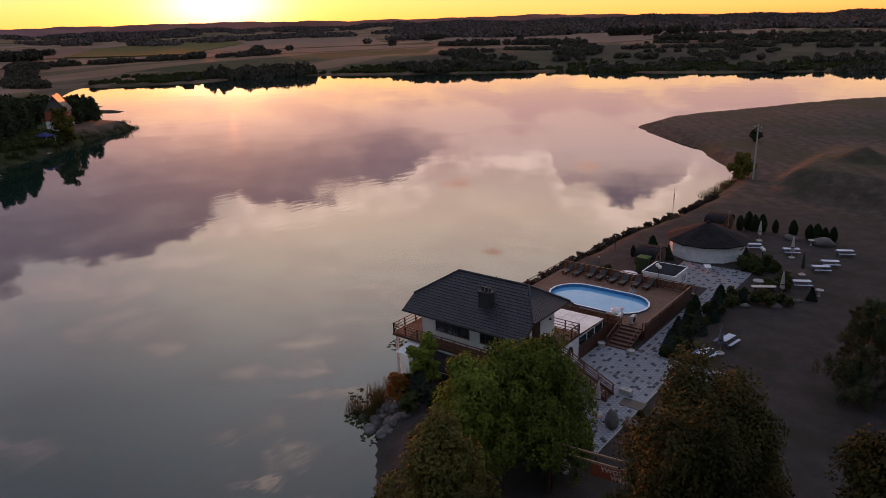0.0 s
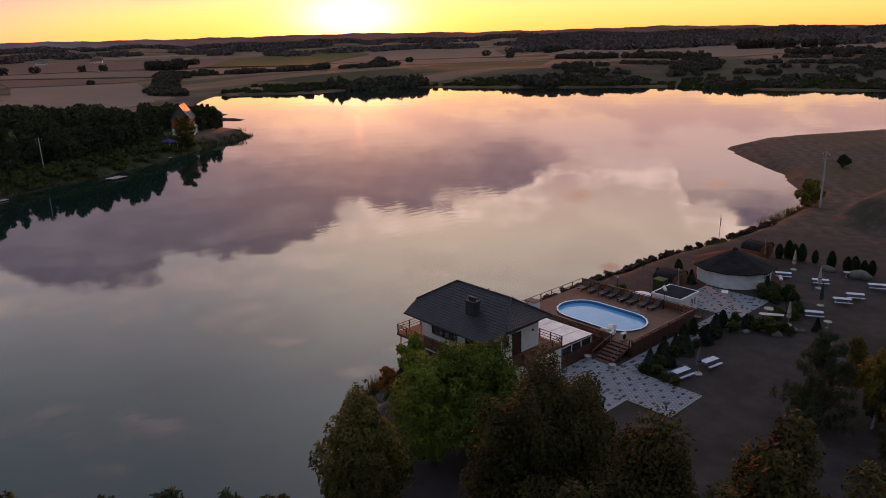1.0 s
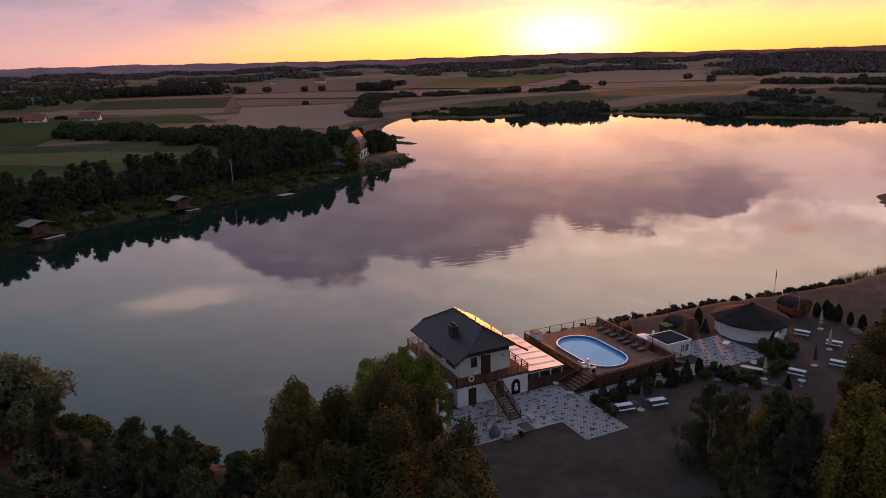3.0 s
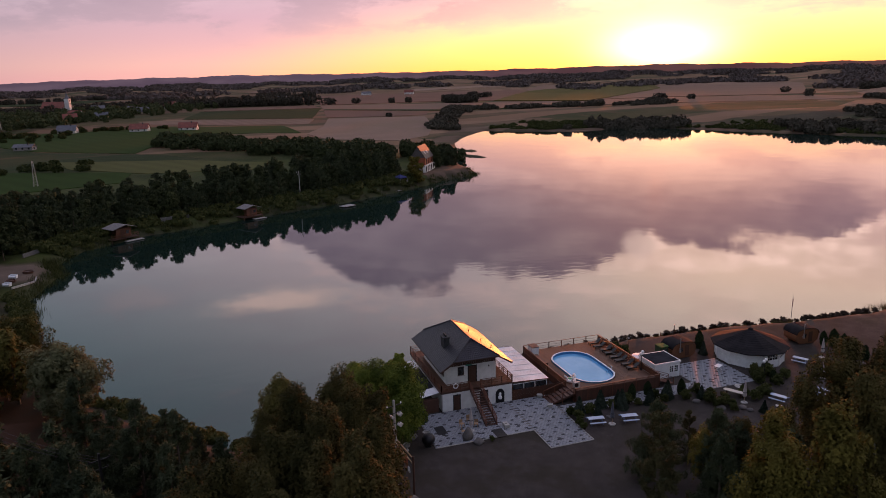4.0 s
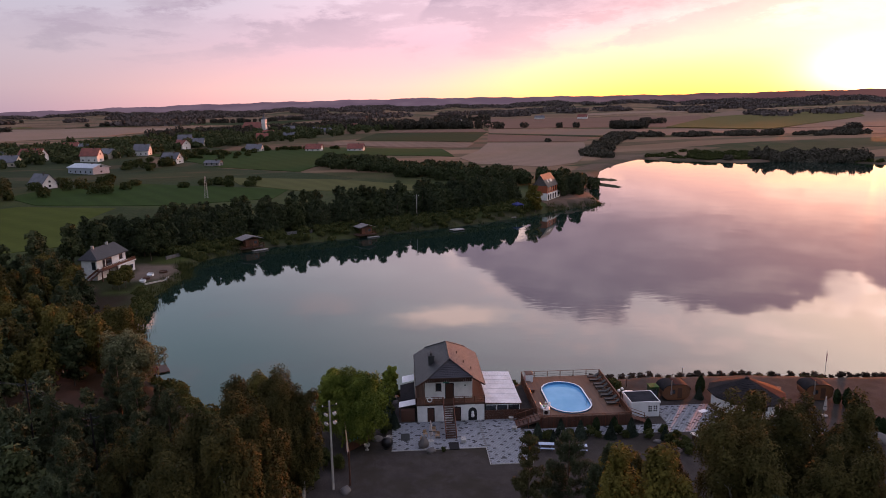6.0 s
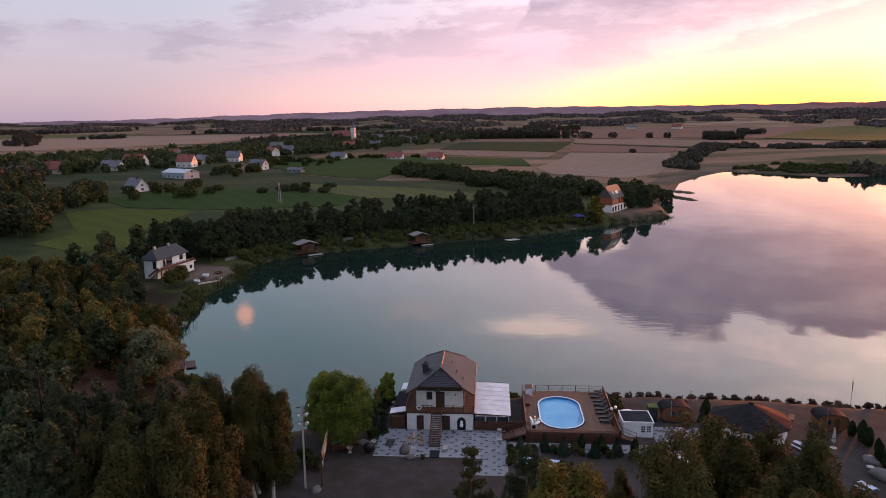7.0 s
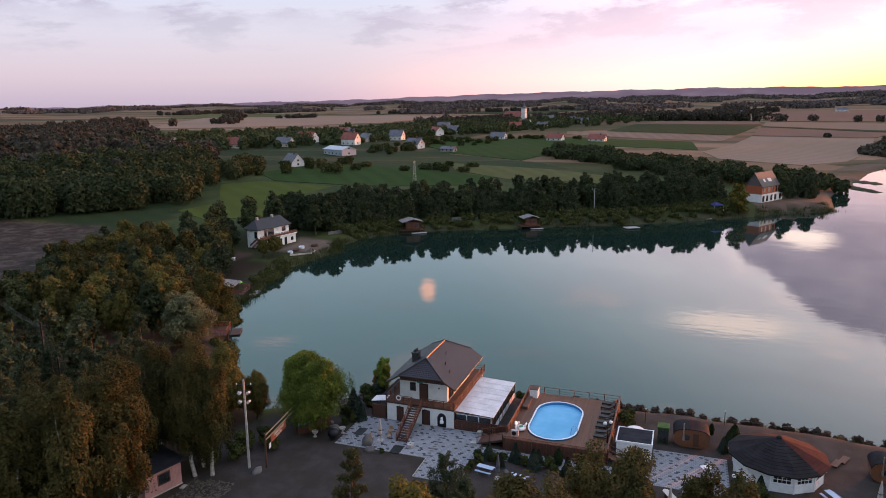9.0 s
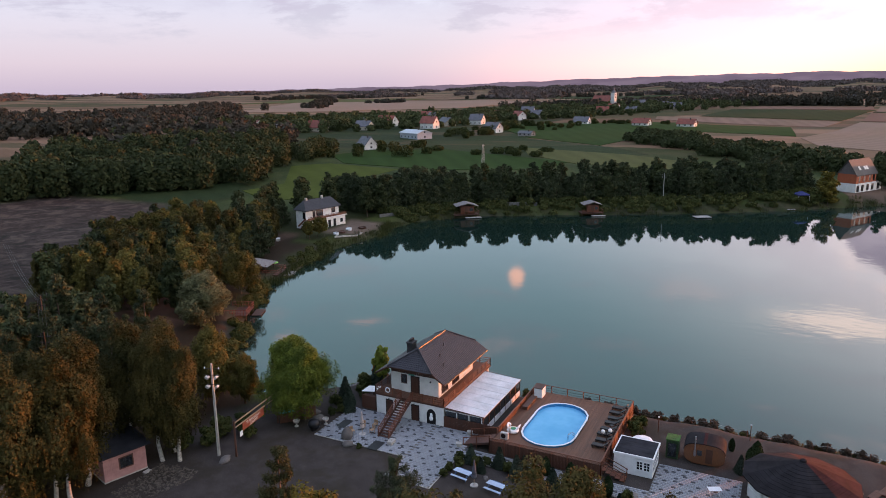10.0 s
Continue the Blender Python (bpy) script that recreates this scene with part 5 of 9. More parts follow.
for x in (-0.65, -0.25):
    bm = B()
    pts = [(x, PCY + 3.5, 1.0), (x, PCY + 3.45, 1.75), (x, PCY + 3.1, 1.95), (x, PCY + 2.75, 1.7), (x, PCY + 2.65, 0.6)]
    for p, q in zip(pts, pts[1:]):
        rod(bm, (p[0] - 1.0, p[1] - 0.35, p[2]), (q[0] - 1.0, q[1] - 0.35, q[2]), 0.028, seg=8)
    part("ladder_rail", bm, mat("chrome", (0.6, 0.6, 0.62), 0.15, 1.0, vary=0.05), pool, "chrome ladder rail")


# sun loungers along the far side
def lounger():
    t = thing("sun_lounger", "black rattan sun lounger with raised back on the deck", "sun lounger", group="loungers by the pool")
    part("seat", box(B(), -0.34, 0.34, -1.0, 0.25, 0.30, 0.38, 0.02), M_RATTAN, t)
    bm = B()
    box(bm, -0.34, 0.34, 0.0, 0.80, 0.0, 0.07, 0.02, m=Matrix.Translation((0, 0.25, 0.32)) @ Matrix.Rotation(radians(38), 4, "X"))
    part("backrest", bm, M_RATTAN, t)
    part("frame", box(box(B(), -0.36, -0.32, -1.0, 0.9, 0.24, 0.31), 0.32, 0.36, -1.0, 0.9, 0.24, 0.31), M_BLACK, t)
    for x in (-0.31, 0.31):
        for yy in (-0.9, 0.75):
            part("leg", box(B(), x - 0.03, x + 0.03, yy - 0.03, yy + 0.03, 0, 0.26), M_BLACK, t)
    bm = B()
    beam(bm, (0, 0.75, 0.28), (0, 0.78, 0.75), 0.04)
    part("strut", bm, M_BLACK, t)
    return t


first = lounger()
spots = (-11.3, -9.9, -8.3, -7.0, -5.3, -4.0, -2.5, -1.1)
first.matrix_basis = pose(spots[0], 18.75, DZ, 0, 0, -3)
for i, x in enumerate(spots[1:]):
    copy_thing(first, pose(x, 18.75 + 0.06 * ((i * 3) % 4), DZ, 0, 0, (-2, 3, 1, -3, 2, 4, -2)[i]))
table = thing("side_table", "small black side table between loungers", "table", (-6.15, 18.9, DZ))
part("top", box(B(), -0.22, 0.22, -0.22, 0.22, 0.38, 0.42, 0.01), M_RATTAN, table)
for x in (-0.18, 0.18):
    for yy in (-0.18, 0.18):
        part("leg", box(B(), x - 0.02, x + 0.02, yy - 0.02, yy + 0.02, 0, 0.38), M_BLACK, table)

# storage box, bench, heat pump, swan float on the deck
store = thing("storage_cupboard", "white upright storage cupboard with a grey lid on the deck", "cupboard", (-11.2, 8.35, DZ))
part("body", box(B(), -0.75, 0.75, -0.55, 0.55, 0, 1.25, 0.02), M_WHITEPAINT, store)
part("lid", box(B(), -0.82, 0.82, -0.6, 0.6, 1.25, 1.33, 0.02), M_DARKWOOD, store, "slatted grey-brown lid")
bench = thing("deck_bench", "long low dark bench along the deck fence", "bench", (-8.2, 8.0, DZ))
part("seat", box(B(), -1.8, 1.8, -0.4, 0.4, 0.36, 0.44, 0.01), M_DARKWOOD, bench)
part("body", box(B(), -1.75, 1.75, -0.36, 0.36, 0, 0.36), M_DARKWOOD, bench)
hp = thing("heat_pump", "pale box-shaped pool heat pump with a round fan grille", "heat pump", (1.6, 8.5, DZ))
part("body", box(B(), -0.18, 0.18, -0.45, 0.45, 0.05, 0.85, 0.02), mat("pale_metal", (0.52, 0.51, 0.49), 0.5, 0.2), hp)
bm = B()
rod(bm, (0.18, -0.08, 0.46), (0.21, -0.08, 0.46), 0.28, seg=20)
part("fan_grille", bm, M_BLACK, hp)
for yy in (-0.35, 0.35):
    part("foot", box(B(), -0.18, 0.18, yy - 0.04, yy + 0.04, 0, 0.05), M_BLACK, hp)
swan = thing("swan_float", "white inflatable swan float lying at the pool edge", "pool float", (-0.4, 8.75, DZ))
m_swan = mat("white_vinyl", (0.80, 0.80, 0.80), 0.3, vary=0.04)
body = B()
lathe(body, [(0.42, 0.0), (0.66, 0.12), (0.72, 0.28), (0.62, 0.42), (0.36, 0.46), (0.3, 0.3)], 18)
part("ring", body, m_swan, swan, smooth=True)
bm = B()
neck = [(0.55, -0.1, 0.35), (0.78, -0.12, 0.65), (0.78, -0.1, 1.0), (0.62, -0.08, 1.25), (0.82, -0.08, 1.3)]
for a_, b_, r in zip(neck, neck[1:], (0.16, 0.13, 0.12, 0.12)):
    rod(bm, a_, b_, r, r * 0.9, 10)
ball(bm, (0.66, -0.08, 1.27), 0.15)
part("neck", bm, m_swan, swan, smooth=True)
for s in (-1, 1):
    bm = B()
    ball(bm, (0, 0, 0), 0.34, 2, 0.35)
    bmesh.ops.transform(bm, matrix=Matrix.Translation((-0.25, 0.6 * s, 0.62)) @ Matrix.Rotation(radians(62 * s), 4, "X") @ Matrix.Diagonal((1.5, 1, 1, 1)), verts=bm.verts)
    part("wing", bm, m_swan, swan, smooth=True)
part("beak", (lambda b: (rod(b, (0.8, -0.08, 1.26), (0.98, -0.08, 1.2), 0.06, 0.02, 8), b)[1])(B()), mat("orange_vinyl", (0.7, 0.25, 0.03), 0.4), swan, "orange beak")
part("cushion", ball(B(), (-0.1, 0.0, 0.42), 0.36, 2, 0.4), mat("green_vinyl", (0.05, 0.30, 0.14), 0.4), swan, "green patterned seat")

# ---- the yard north of the deck ----
cabin = thing("white_cabin", "small white flat-roofed cabin with muntin windows", "cabin", (0, 0, 0))
part("wall", box(B(), -2.6, 1.15, 20.8, 24.85, 0.0, 2.15), M_WHITEPAINT, cabin, "white boarded wall")
part("roof", box(B(), -2.55, 1.1, 20.85, 24.8, 2.24, 2.29), mat("roofing_felt", (0.036, 0.038, 0.044), 1.0, vary=0.2, scale=0.5, bump=0.05, spec=0.0), cabin, "dark roofing felt")
for i in range(4):
    x = -2.5 + i * 0.92
    part("felt_strip", box(B(), x, x + 0.86, 20.9, 24.75, 2.292, 2.302), MATS["roofing_felt"], cabin)
bm = B()
box(bm, -2.72, 1.27, 20.7, 20.82, 2.05, 2.3), box(bm, -2.72, 1.27, 24.83, 24.95, 2.05, 2.3), box(bm, -2.72, -2.58, 20.82, 24.83, 2.05, 2.3), box(bm, 1.13, 1.27, 20.82, 24.83, 2.05, 2.3)
part("parapet", bm, M_WHITEPAINT, cabin, "white roof edge")
for y0 in (23.2, 23.95):
    win = part("window", box(B(), 1.15, 1.165, y0, y0 + 0.62, 0.75, 1.65), M_DARKGLASS, cabin)
    bm = B()
    for i in range(3):
        box(bm, 1.16, 1.19, y0 + i * 0.3 - 0.02, y0 + i * 0.3 + 0.03, 0.72, 1.68)
    for i in range(4):
        box(bm, 1.162, 1.188, y0, y0 + 0.62, 0.72 + i * 0.31, 0.76 + i * 0.31)
    part("muntin", bm, M_WHITEPAINT, win)
for x0 in (-2.2, -1.1, 0.0):
    win = part("window", box(B(), x0, x0 + 0.9, 24.85, 24.865, 0.6, 1.85), M_DARKGLASS, cabin)
    bm = B()
    for i in range(3):
        box(bm, x0 + i * 0.45 - 0.03, x0 + i * 0.45 + 0.03, 24.86, 24.89, 0.58, 1.88)
    for i in range(3):
        box(bm, x0, x0 + 0.9, 24.862, 24.888, 0.58 + i * 0.62, 0.63 + i * 0.62)
    part("muntin", bm, M_WHITEPAINT, win)
tub = thing("hot_tub", "round white-covered hot tub with wooden sides", "hot tub", (-5.2, 22.6, 0))
part("tub", lathe(B(), [(1.0, 0), (1.1, 0.85), (1.02, 0.85)], 24), M_SAUNA, tub)
part("cover", lathe(B(), [(1.12, 0.85), (1.12, 0.93), (0.9, 1.0), (0.05, 1.04)], 24), M_WHITEPAINT, tub, "white round cover")
booth = thing("turf_booth", "tall booth clad in artificial turf with a glass door", "booth", (-4.7, 26.0, 0))
part("body", box(B(), -0.7, 0.7, -0.65, 0.65, 0, 2.15, 0.03), mat("dark_turf", (0.018, 0.045, 0.014), 0.95, vary=0.4, fine=70, bump=0.8), booth)
part("roof", box(B(), -0.78, 0.78, -0.72, 0.72, 2.15, 2.27, 0.03), M_TURF, booth, "bright green turf top")
part("door", box(B(), 0.7, 0.73, -0.38, 0.38, 0.25, 1.8), M_DARKGLASS, booth, "dark glass door")
part("door_frame", box(box(box(B(), 0.7, 0.76, -0.45, -0.38, 0.2, 1.87), 0.7, 0.76, 0.38, 0.45, 0.2, 1.87), 0.7, 0.76, -0.45, 0.45, 1.8, 1.87), M_BLACK, booth)


def oval_sauna(at, turn, label, length=2.6, wide=4.2, high=2.35):
    """A rounded cabin: an oval cross-section, planked ends, shingled top."""
    t = thing("oval_sauna", label, "sauna", at, turn, "saunas")
    ys, zs = wide / 2, high / 2
    cross = [(ys * math.copysign(abs(math.cos(a)) ** 0.62, math.cos(a)), zs + 0.12 + zs * math.copysign(abs(math.sin(a)) ** 0.72, math.sin(a))) for a in np.linspace(0, 2 * math.pi, 40, endpoint=False)]
    bm = B()
    ends = [[bm.verts.new((x, y, z)) for y, z in cross] for x in (-length / 2, length / 2)]
    bm.faces.new(ends[0]), bm.faces.new(ends[1][::-1])
    for i in range(40):
        bm.faces.new((ends[0][i], ends[0][(i + 1) % 40], ends[1][(i + 1) % 40], ends[1][i]))
    part("body", bm, M_SAUNA, t, "orange-brown planked body")
    bm = B()
    top = [(y * 1.03, z * 1.03) for y, z in cross[1:20]]
    a = [bm.verts.new((-length / 2 - 0.12, y, z + 0.02)) for y, z in top]
    b = [bm.verts.new((length / 2 + 0.12, y, z + 0.02)) for y, z in top]
    a2 = [bm.verts.new((-length / 2 - 0.12, y * 0.985, z - 0.05)) for y, z in top]
    b2 = [bm.verts.new((length / 2 + 0.12, y * 0.985, z - 0.05)) for y, z in top]
    for i in range(len(top) - 1):
        bm.faces.new((a[i], b[i], b[i + 1], a[i + 1])), bm.faces.new((a2[i], a2[i + 1], b2[i + 1], b2[i]))
        bm.faces.new((a[i], a[i + 1], a2[i + 1], a2[i])), bm.faces.new((b[i], b2[i], b2[i + 1], b[i + 1]))
    part("roof", bm, M_SHINGLE, t, "black shingle roof")
    part("ridge_strip", box(B(), -length / 2 - 0.13, length / 2 + 0.13, -0.16, 0.16, high + 0.18, high + 0.24), M_REDSHINGLE, t)
    part("door", box(B(), length / 2, length / 2 + 0.04, 0.15, 0.85, 0.35, 2.0, 0.01), M_DARKWOOD, t)
    part("window", box(B(), length / 2, length / 2 + 0.03, -0.75, -0.25, 1.1, 1.7), M_DARKGLASS, t)
    bm = B()
    rod(bm, (length / 2 + 0.3, -0.95, 1.2), (length / 2 + 0.3, -0.95, 3.4), 0.07, seg=10)
    rod(bm, (length / 2 + 0.3, -0.95, 1.15), (length / 2 + 0.3, -0.95, 1.75), 0.13, seg=10)
    rod(bm, (length / 2, -0.95, 1.3), (length / 2 + 0.3, -0.95, 1.3), 0.07, seg=8)
    part("chimney", bm, mat("steel_flue", (0.42, 0.42, 0.43), 0.35, 0.9, vary=0.1), t, "steel flue")
    for x in (-length / 2 + 0.3, length / 2 - 0.3):
        part("skid", box(B(), x - 0.1, x + 0.1, -1.3, 1.3, 0, 0.2), M_DARKWOOD, t)
    return t


oval_sauna((-5.2, 29.3, 0), 2, "oval wooden sauna with black shingle roof and steel flue")
oval_sauna((-3.2, 50.3, 0), -4, "oval wooden sauna with shingle roof beyond the pavilion", 2.8, 4.0)

# twelve-sided pavilion
pav = thing("round_pavilion", "white twelve-sided pavilion with a low black conical roof", "pavilion", (-1.1, 38.6, 0))
NP, RW, RE = 12, 4.75, 5.4
ang = [2 * math.pi * (i + 0.5) / NP for i in range(NP)]
for i in range(NP):
    a0, a1 = ang[i], ang[(i + 1) % NP]
    p0, p1 = (RW * math.cos(a0), RW * math.sin(a0)), (RW * math.cos(a1), RW * math.sin(a1))
    mid = (a0 + math.pi / NP)
    m = Matrix.Rotation(mid, 4, "Z")
    hw = RW * math.sin(math.pi / NP)
    rin = RW * math.cos(math.pi / NP)
    bm = B()
    box(bm, rin - 0.08, rin, -hw, hw, 0, 2.3, m=m)
    for yy in (-0.5, 0.0, 0.5):
        box(bm, rin, rin + 0.02, yy * hw * 1.3 - 0.03, yy * hw * 1.3 + 0.03, 0.05, 0.95, m=m)
    box(bm, rin, rin + 0.04, -hw, hw, 0.95, 1.03, m=m)
    panel = part("wall_panel", bm, M_WHITEPAINT, pav, "white boarded wall panel")
    if i in (11, 0, 1, 2, 3):
        win = part("window", box(B(), rin + 0.002, rin + 0.015, -hw * 0.72, hw * 0.72, 1.12, 1.95, m=m), M_DARKGLASS, pav, "muntin window")
        bm = B()
        for j in range(5):
            yy = hw * 0.72 * (-1 + 2 * j / 4)
            box(bm, rin + 0.01, rin + 0.045, yy - 0.025, yy + 0.025, 1.08, 2.0, m=m)
        for z in (1.08, 1.5, 1.92):
            box(bm, rin + 0.012, rin + 0.043, -hw * 0.74, hw * 0.74, z, z + 0.06, m=m)
        part("muntin", bm, M_WHITEPAINT, win)
    bm = B()
    box(bm, -0.07, 0.07, -0.07, 0.07, 0, 2.3, m=Matrix.Rotation(a0, 4, "Z") @ Matrix.Translation((RW, 0, 0)))
    part("post", bm, M_WHITEPAINT, pav)
    e0, e1 = (RE * math.cos(a0), RE * math.sin(a0), 2.25), (RE * math.cos(a1), RE * math.sin(a1), 2.25)
    bm = B()
    top = (0, 0, 4.35)
    rows_n = 12
    for j in range(rows_n):
        t0, t1 = j / rows_n, (j + 1) / rows_n
        A0, A1 = Vector(e0).lerp(Vector(top), t0), Vector(e1).lerp(Vector(top), t0)
        B0, B1 = Vector(e0).lerp(Vector(top), t1), Vector(e1).lerp(Vector(top), t1)
        lift = Vector((0, 0, 0.025))
        q = [bm.verts.new(v) for v in (A0 + lift, A1 + lift, B1, B0)]
        lo = [bm.verts.new(v) for v in (A0, A1)] if j == 0 else [tops[1], tops[0]]
        tops = (q[2], q[3])
        if j < rows_n - 1:
            bm.faces.new(q)
        else:
            bm.faces.new(q[:3])
        bm.faces.new((lo[0], lo[1], q[1], q[0]))
    part("roof_panel", bm, M_REDSHINGLE if i in (1, 2, 3, 4, 5) else M_SHINGLE, pav, "red-brown shingled roof panel" if i in (1, 2, 3, 4, 5) else "black shingled roof panel")
    bm = B()
    beam(bm, (e0[0], e0[1], 2.2), (e1[0], e1[1], 2.2), 0.05, 0.16)
    part("fascia", bm, M_SHINGLE, pav)
part("ceiling", lathe(B(), [(RE - 0.1, 2.12), (RE - 0.1, 2.14), (0.1, 4.1)], 12), M_LIGHTWOOD, pav)
part("finial", lathe(B(), [(0.35, 4.22), (0.3, 4.42), (0.1, 4.52)], 12), M_SHINGLE, pav)


# picnic tables with fixed benches
def picnic_table():
    t = thing("picnic_table", "pale-topped picnic table with blue-grey benches", "picnic table", group="picnic tables in the yard")
    for i in range(4):
        x = -0.36 + i * 0.185
        part("board", box(B(), x, x + 0.175, -1.0, 1.0, 0.72, 0.76, 0.006), M_TABLETOP, t)
    for s in (-1, 1):
        part("bench", box(box(B(), s * 0.76 - 0.14, s * 0.76 - 0.005, -1.0, 1.0, 0.42, 0.46), s * 0.76 + 0.005, s * 0.76 + 0.14, -1.0, 1.0, 0.42, 0.46), M_TABLETOP if s > 0 else M_PLANKBLUE, t, "bench boards")
        bm = B()
        beam(bm, (-0.88, 0.72 * s, 0.39), (0.88, 0.72 * s, 0.39), 0.05, 0.08)
        part("crossbar", bm, M_PLANKBLUE, t)
        for q in (-1, 1):
            bm = B()
            beam(bm, (q * 0.62, 0.72 * s, 0.0), (q * 0.22, 0.72 * s, 0.72), 0.05, 0.08)
            part("leg", bm, M_PLANKBLUE, t)
    return t


pt = picnic_table()
spots = [(9.4, 6.9, -10), (10.2, 11.0, -10), (3.6, 43.6, -62), (8.3, 44.0, -62), (12.3, 31.6, -62), (13.0, 38.4, -62), (13.5, 41.2, -62), (14.2, 46.8, -62)]
pt.matrix_basis = pose(spots[0][0], spots[0][1], gz(*spots[0][:2]), 0, 0, spots[0][2])
for x, y, a_ in spots[1:]:
    copy_thing(pt, pose(x, y, gz(x, y), 0, 0, a_))


def parasol(canvas, label):
    t = thing("folded_parasol", label, "parasol", group="folded parasols")
    part("base", lathe(B(), [(0.42, 0), (0.42, 0.1), (0.1, 0.16), (0.06, 0.3)], 16), M_CONCRETE, t)
    part("pole", (lambda b: (rod(b, (0, 0, 0.1), (0, 0, 2.9), 0.028, seg=8), b)[1])(B()), M_LIGHTWOOD, t)
    part("canopy", lathe(B(), [(0.16, 0.85), (0.27, 1.0), (0.23, 1.5), (0.16, 2.2), (0.05, 2.95)], 9), canvas, t)
    part("strap", lathe(B(), [(0.245, 1.42), (0.245, 1.5)], 12), M_BLACK, t)
    return t


par = parasol(M_CANVAS, "folded grey canvas parasol on a round base")
places = [(10.3, 8.6), (11.2, 27.2), (8.8, 42.3), (3.2, 48.0), (5.9, -7.9)]
par.matrix_basis = pose(*places[1], gz(*places[1]))
parasol(mat("parasol_canvas_grey", (0.10, 0.105, 0.13), 0.9, vary=0.2), "folded dark grey canvas parasol between the picnic tables").matrix_basis = pose(*places[0], gz(*places[0]))
for p in places[2:]:
    copy_thing(par, pose(*p, gz(*p)))
parasol(M_CANVASGREEN, "folded dark green canvas parasol").matrix_basis = pose(11.4, 36.0, 0)


def yard_lamp(high=3.2):
    t = thing("globe_lamp", "black post lamp with two white glass globes", "street lamp", group="globe lamps")
    bm = B()
    rod(bm, (0, 0, 0), (0, 0, high), 0.05, 0.04, 10)
    lathe(bm, [(0.12, 0), (0.12, 0.1), (0.07, 0.35), (0.05, 0.4)], 12)
    rod(bm, (0, -0.42, high - 0.15), (0, 0.42, high - 0.15), 0.025, seg=8)
    part("post", bm, M_BLACK, t)
    for s in (-1, 1):
        part("globe", ball(B(), (0, 0.42 * s, high + 0.08), 0.22, 3), M_GLOBE, t, "white glass globe", smooth=True)
        part("collar", lathe(B(), [(0.09, high - 0.18), (0.09, high - 0.1), (0.05, high - 0.08)], 10, (0, 0.42 * s, 0)), M_BLACK, t)
    return t


yard_lamp(2.5).matrix_basis = pose(-0.3, 19.6, DZ, 0, 0, 40)
yard_lamp(3.1).matrix_basis = pose(7.2, 33.8, gz(7.2, 33.8), 0, 0, 30)


def bollard(at, high=1.9):
    t = thing("path_light", "slim dark post light on the lake shore", "lamp", at, group="path lights")
    part("post", (lambda b: (rod(b, (0, 0, 0), (0, 0, high), 0.05, seg=8), b)[1])(B()), M_DARKWOOD, t)
    part("cap", lathe(B(), [(0.09, high), (0.09, high + 0.1), (0.03, high + 0.16)], 10), M_WHITEPAINT, t)


for p in ((-9.6, 23.6), (-12.0, 33.5)):
    bollard((*p, gz(*p)))
# mast with a small flag-like sleeve
mast = thing("mast", "thin grey mast with a furled flag on the shore", "mast", (-13.2, 58.2, gz(-13.2, 58.2)))
part("pole", (lambda b: (rod(b, (0, 0, 0), (0, 0, 5.2), 0.05, 0.03, 8), b)[1])(B()), M_CONCRETE, mast)
part("flag", (lambda b: (rod(b, (0.04, 0.02, 3.2), (0.05, 0.02, 4.6), 0.05, 0.09, 8), b)[1])(B()), mat("faded_flag", (0.28, 0.10, 0.12), 0.9), mast, "furled faded flag")
# long garden table with rounded ends and a small round table in the planting bed
M_BEIGE = mat("beige_table_top", (0.52, 0.46, 0.40), 0.5, vary=0.1)
gt = thing("garden_table", "long beige garden table with rounded ends", "table", (9.2, 27.3, 0), -58)
end = [(0.38 * math.cos(t * math.pi / 8), 1.0 + 0.38 * math.sin(t * math.pi / 8)) for t in range(9)]
part("top", prism(B(), end + [(-x, -y) for x, y in end], 0.71, 0.77), M_BEIGE, gt)
for yy in (-0.9, 0.9):
    part("leg", box(B(), -0.22, 0.22, yy - 0.08, yy + 0.08, 0, 0.71), M_DARKWOOD, gt)
rt = thing("round_table", "round grey garden table beside the long one", "table", (8.2, 29.0, 0))
part("top", lathe(B(), [(0.62, 0.70), (0.64, 0.73), (0.62, 0.76), (0.02, 0.76)], 24), M_CONCRETE, rt)
part("stem", lathe(B(), [(0.3, 0), (0.1, 0.08), (0.08, 0.70)], 12), M_DARKWOOD, rt)
white_table = thing("folding_table", "white folding table beside the pavilion", "table", (1.6, 31.0, 0), 25)
part("top", box(B(), -0.4, 0.4, -0.65, 0.65, 0.72, 0.76, 0.01), M_WHITEPAINT, white_table)
for s in (-1, 1):
    bm = B()
    beam(bm, (-0.3, 0.45 * s, 0), (0.3, 0.45 * s, 0.72), 0.04), beam(bm, (0.3, 0.45 * s, 0), (-0.3, 0.45 * s, 0.72), 0.04)
    part("leg", bm, M_WHITEPAINT, white_table)
for x, y in ((14.6, 29.5), (9.6, 49.5)):
    t = thing("bird_bath", "small round stone dish on a stem", "garden ornament", (x, y, gz(x, y)))
    part("dish", lathe(B(), [(0.1, 0.6), (0.42, 0.68), (0.45, 0.75), (0.38, 0.74), (0.1, 0.68)], 16), M_CONCRETE, t)
    part("stem", lathe(B(), [(0.2, 0), (0.08, 0.1), (0.07, 0.6), (0.1, 0.62)], 10), M_CONCRETE, t)

# ---- gate, fence, poles and shed by the entrance ----
gate = thing("entrance_gate", "brown timber entrance gate with a hanging name board", "gate", (0, 0, 0))
G0, G1 = Vector((16.3, -17.9, gz(16.3, -17.9))), Vector((7.8, -19.0, gz(7.8, -19)))
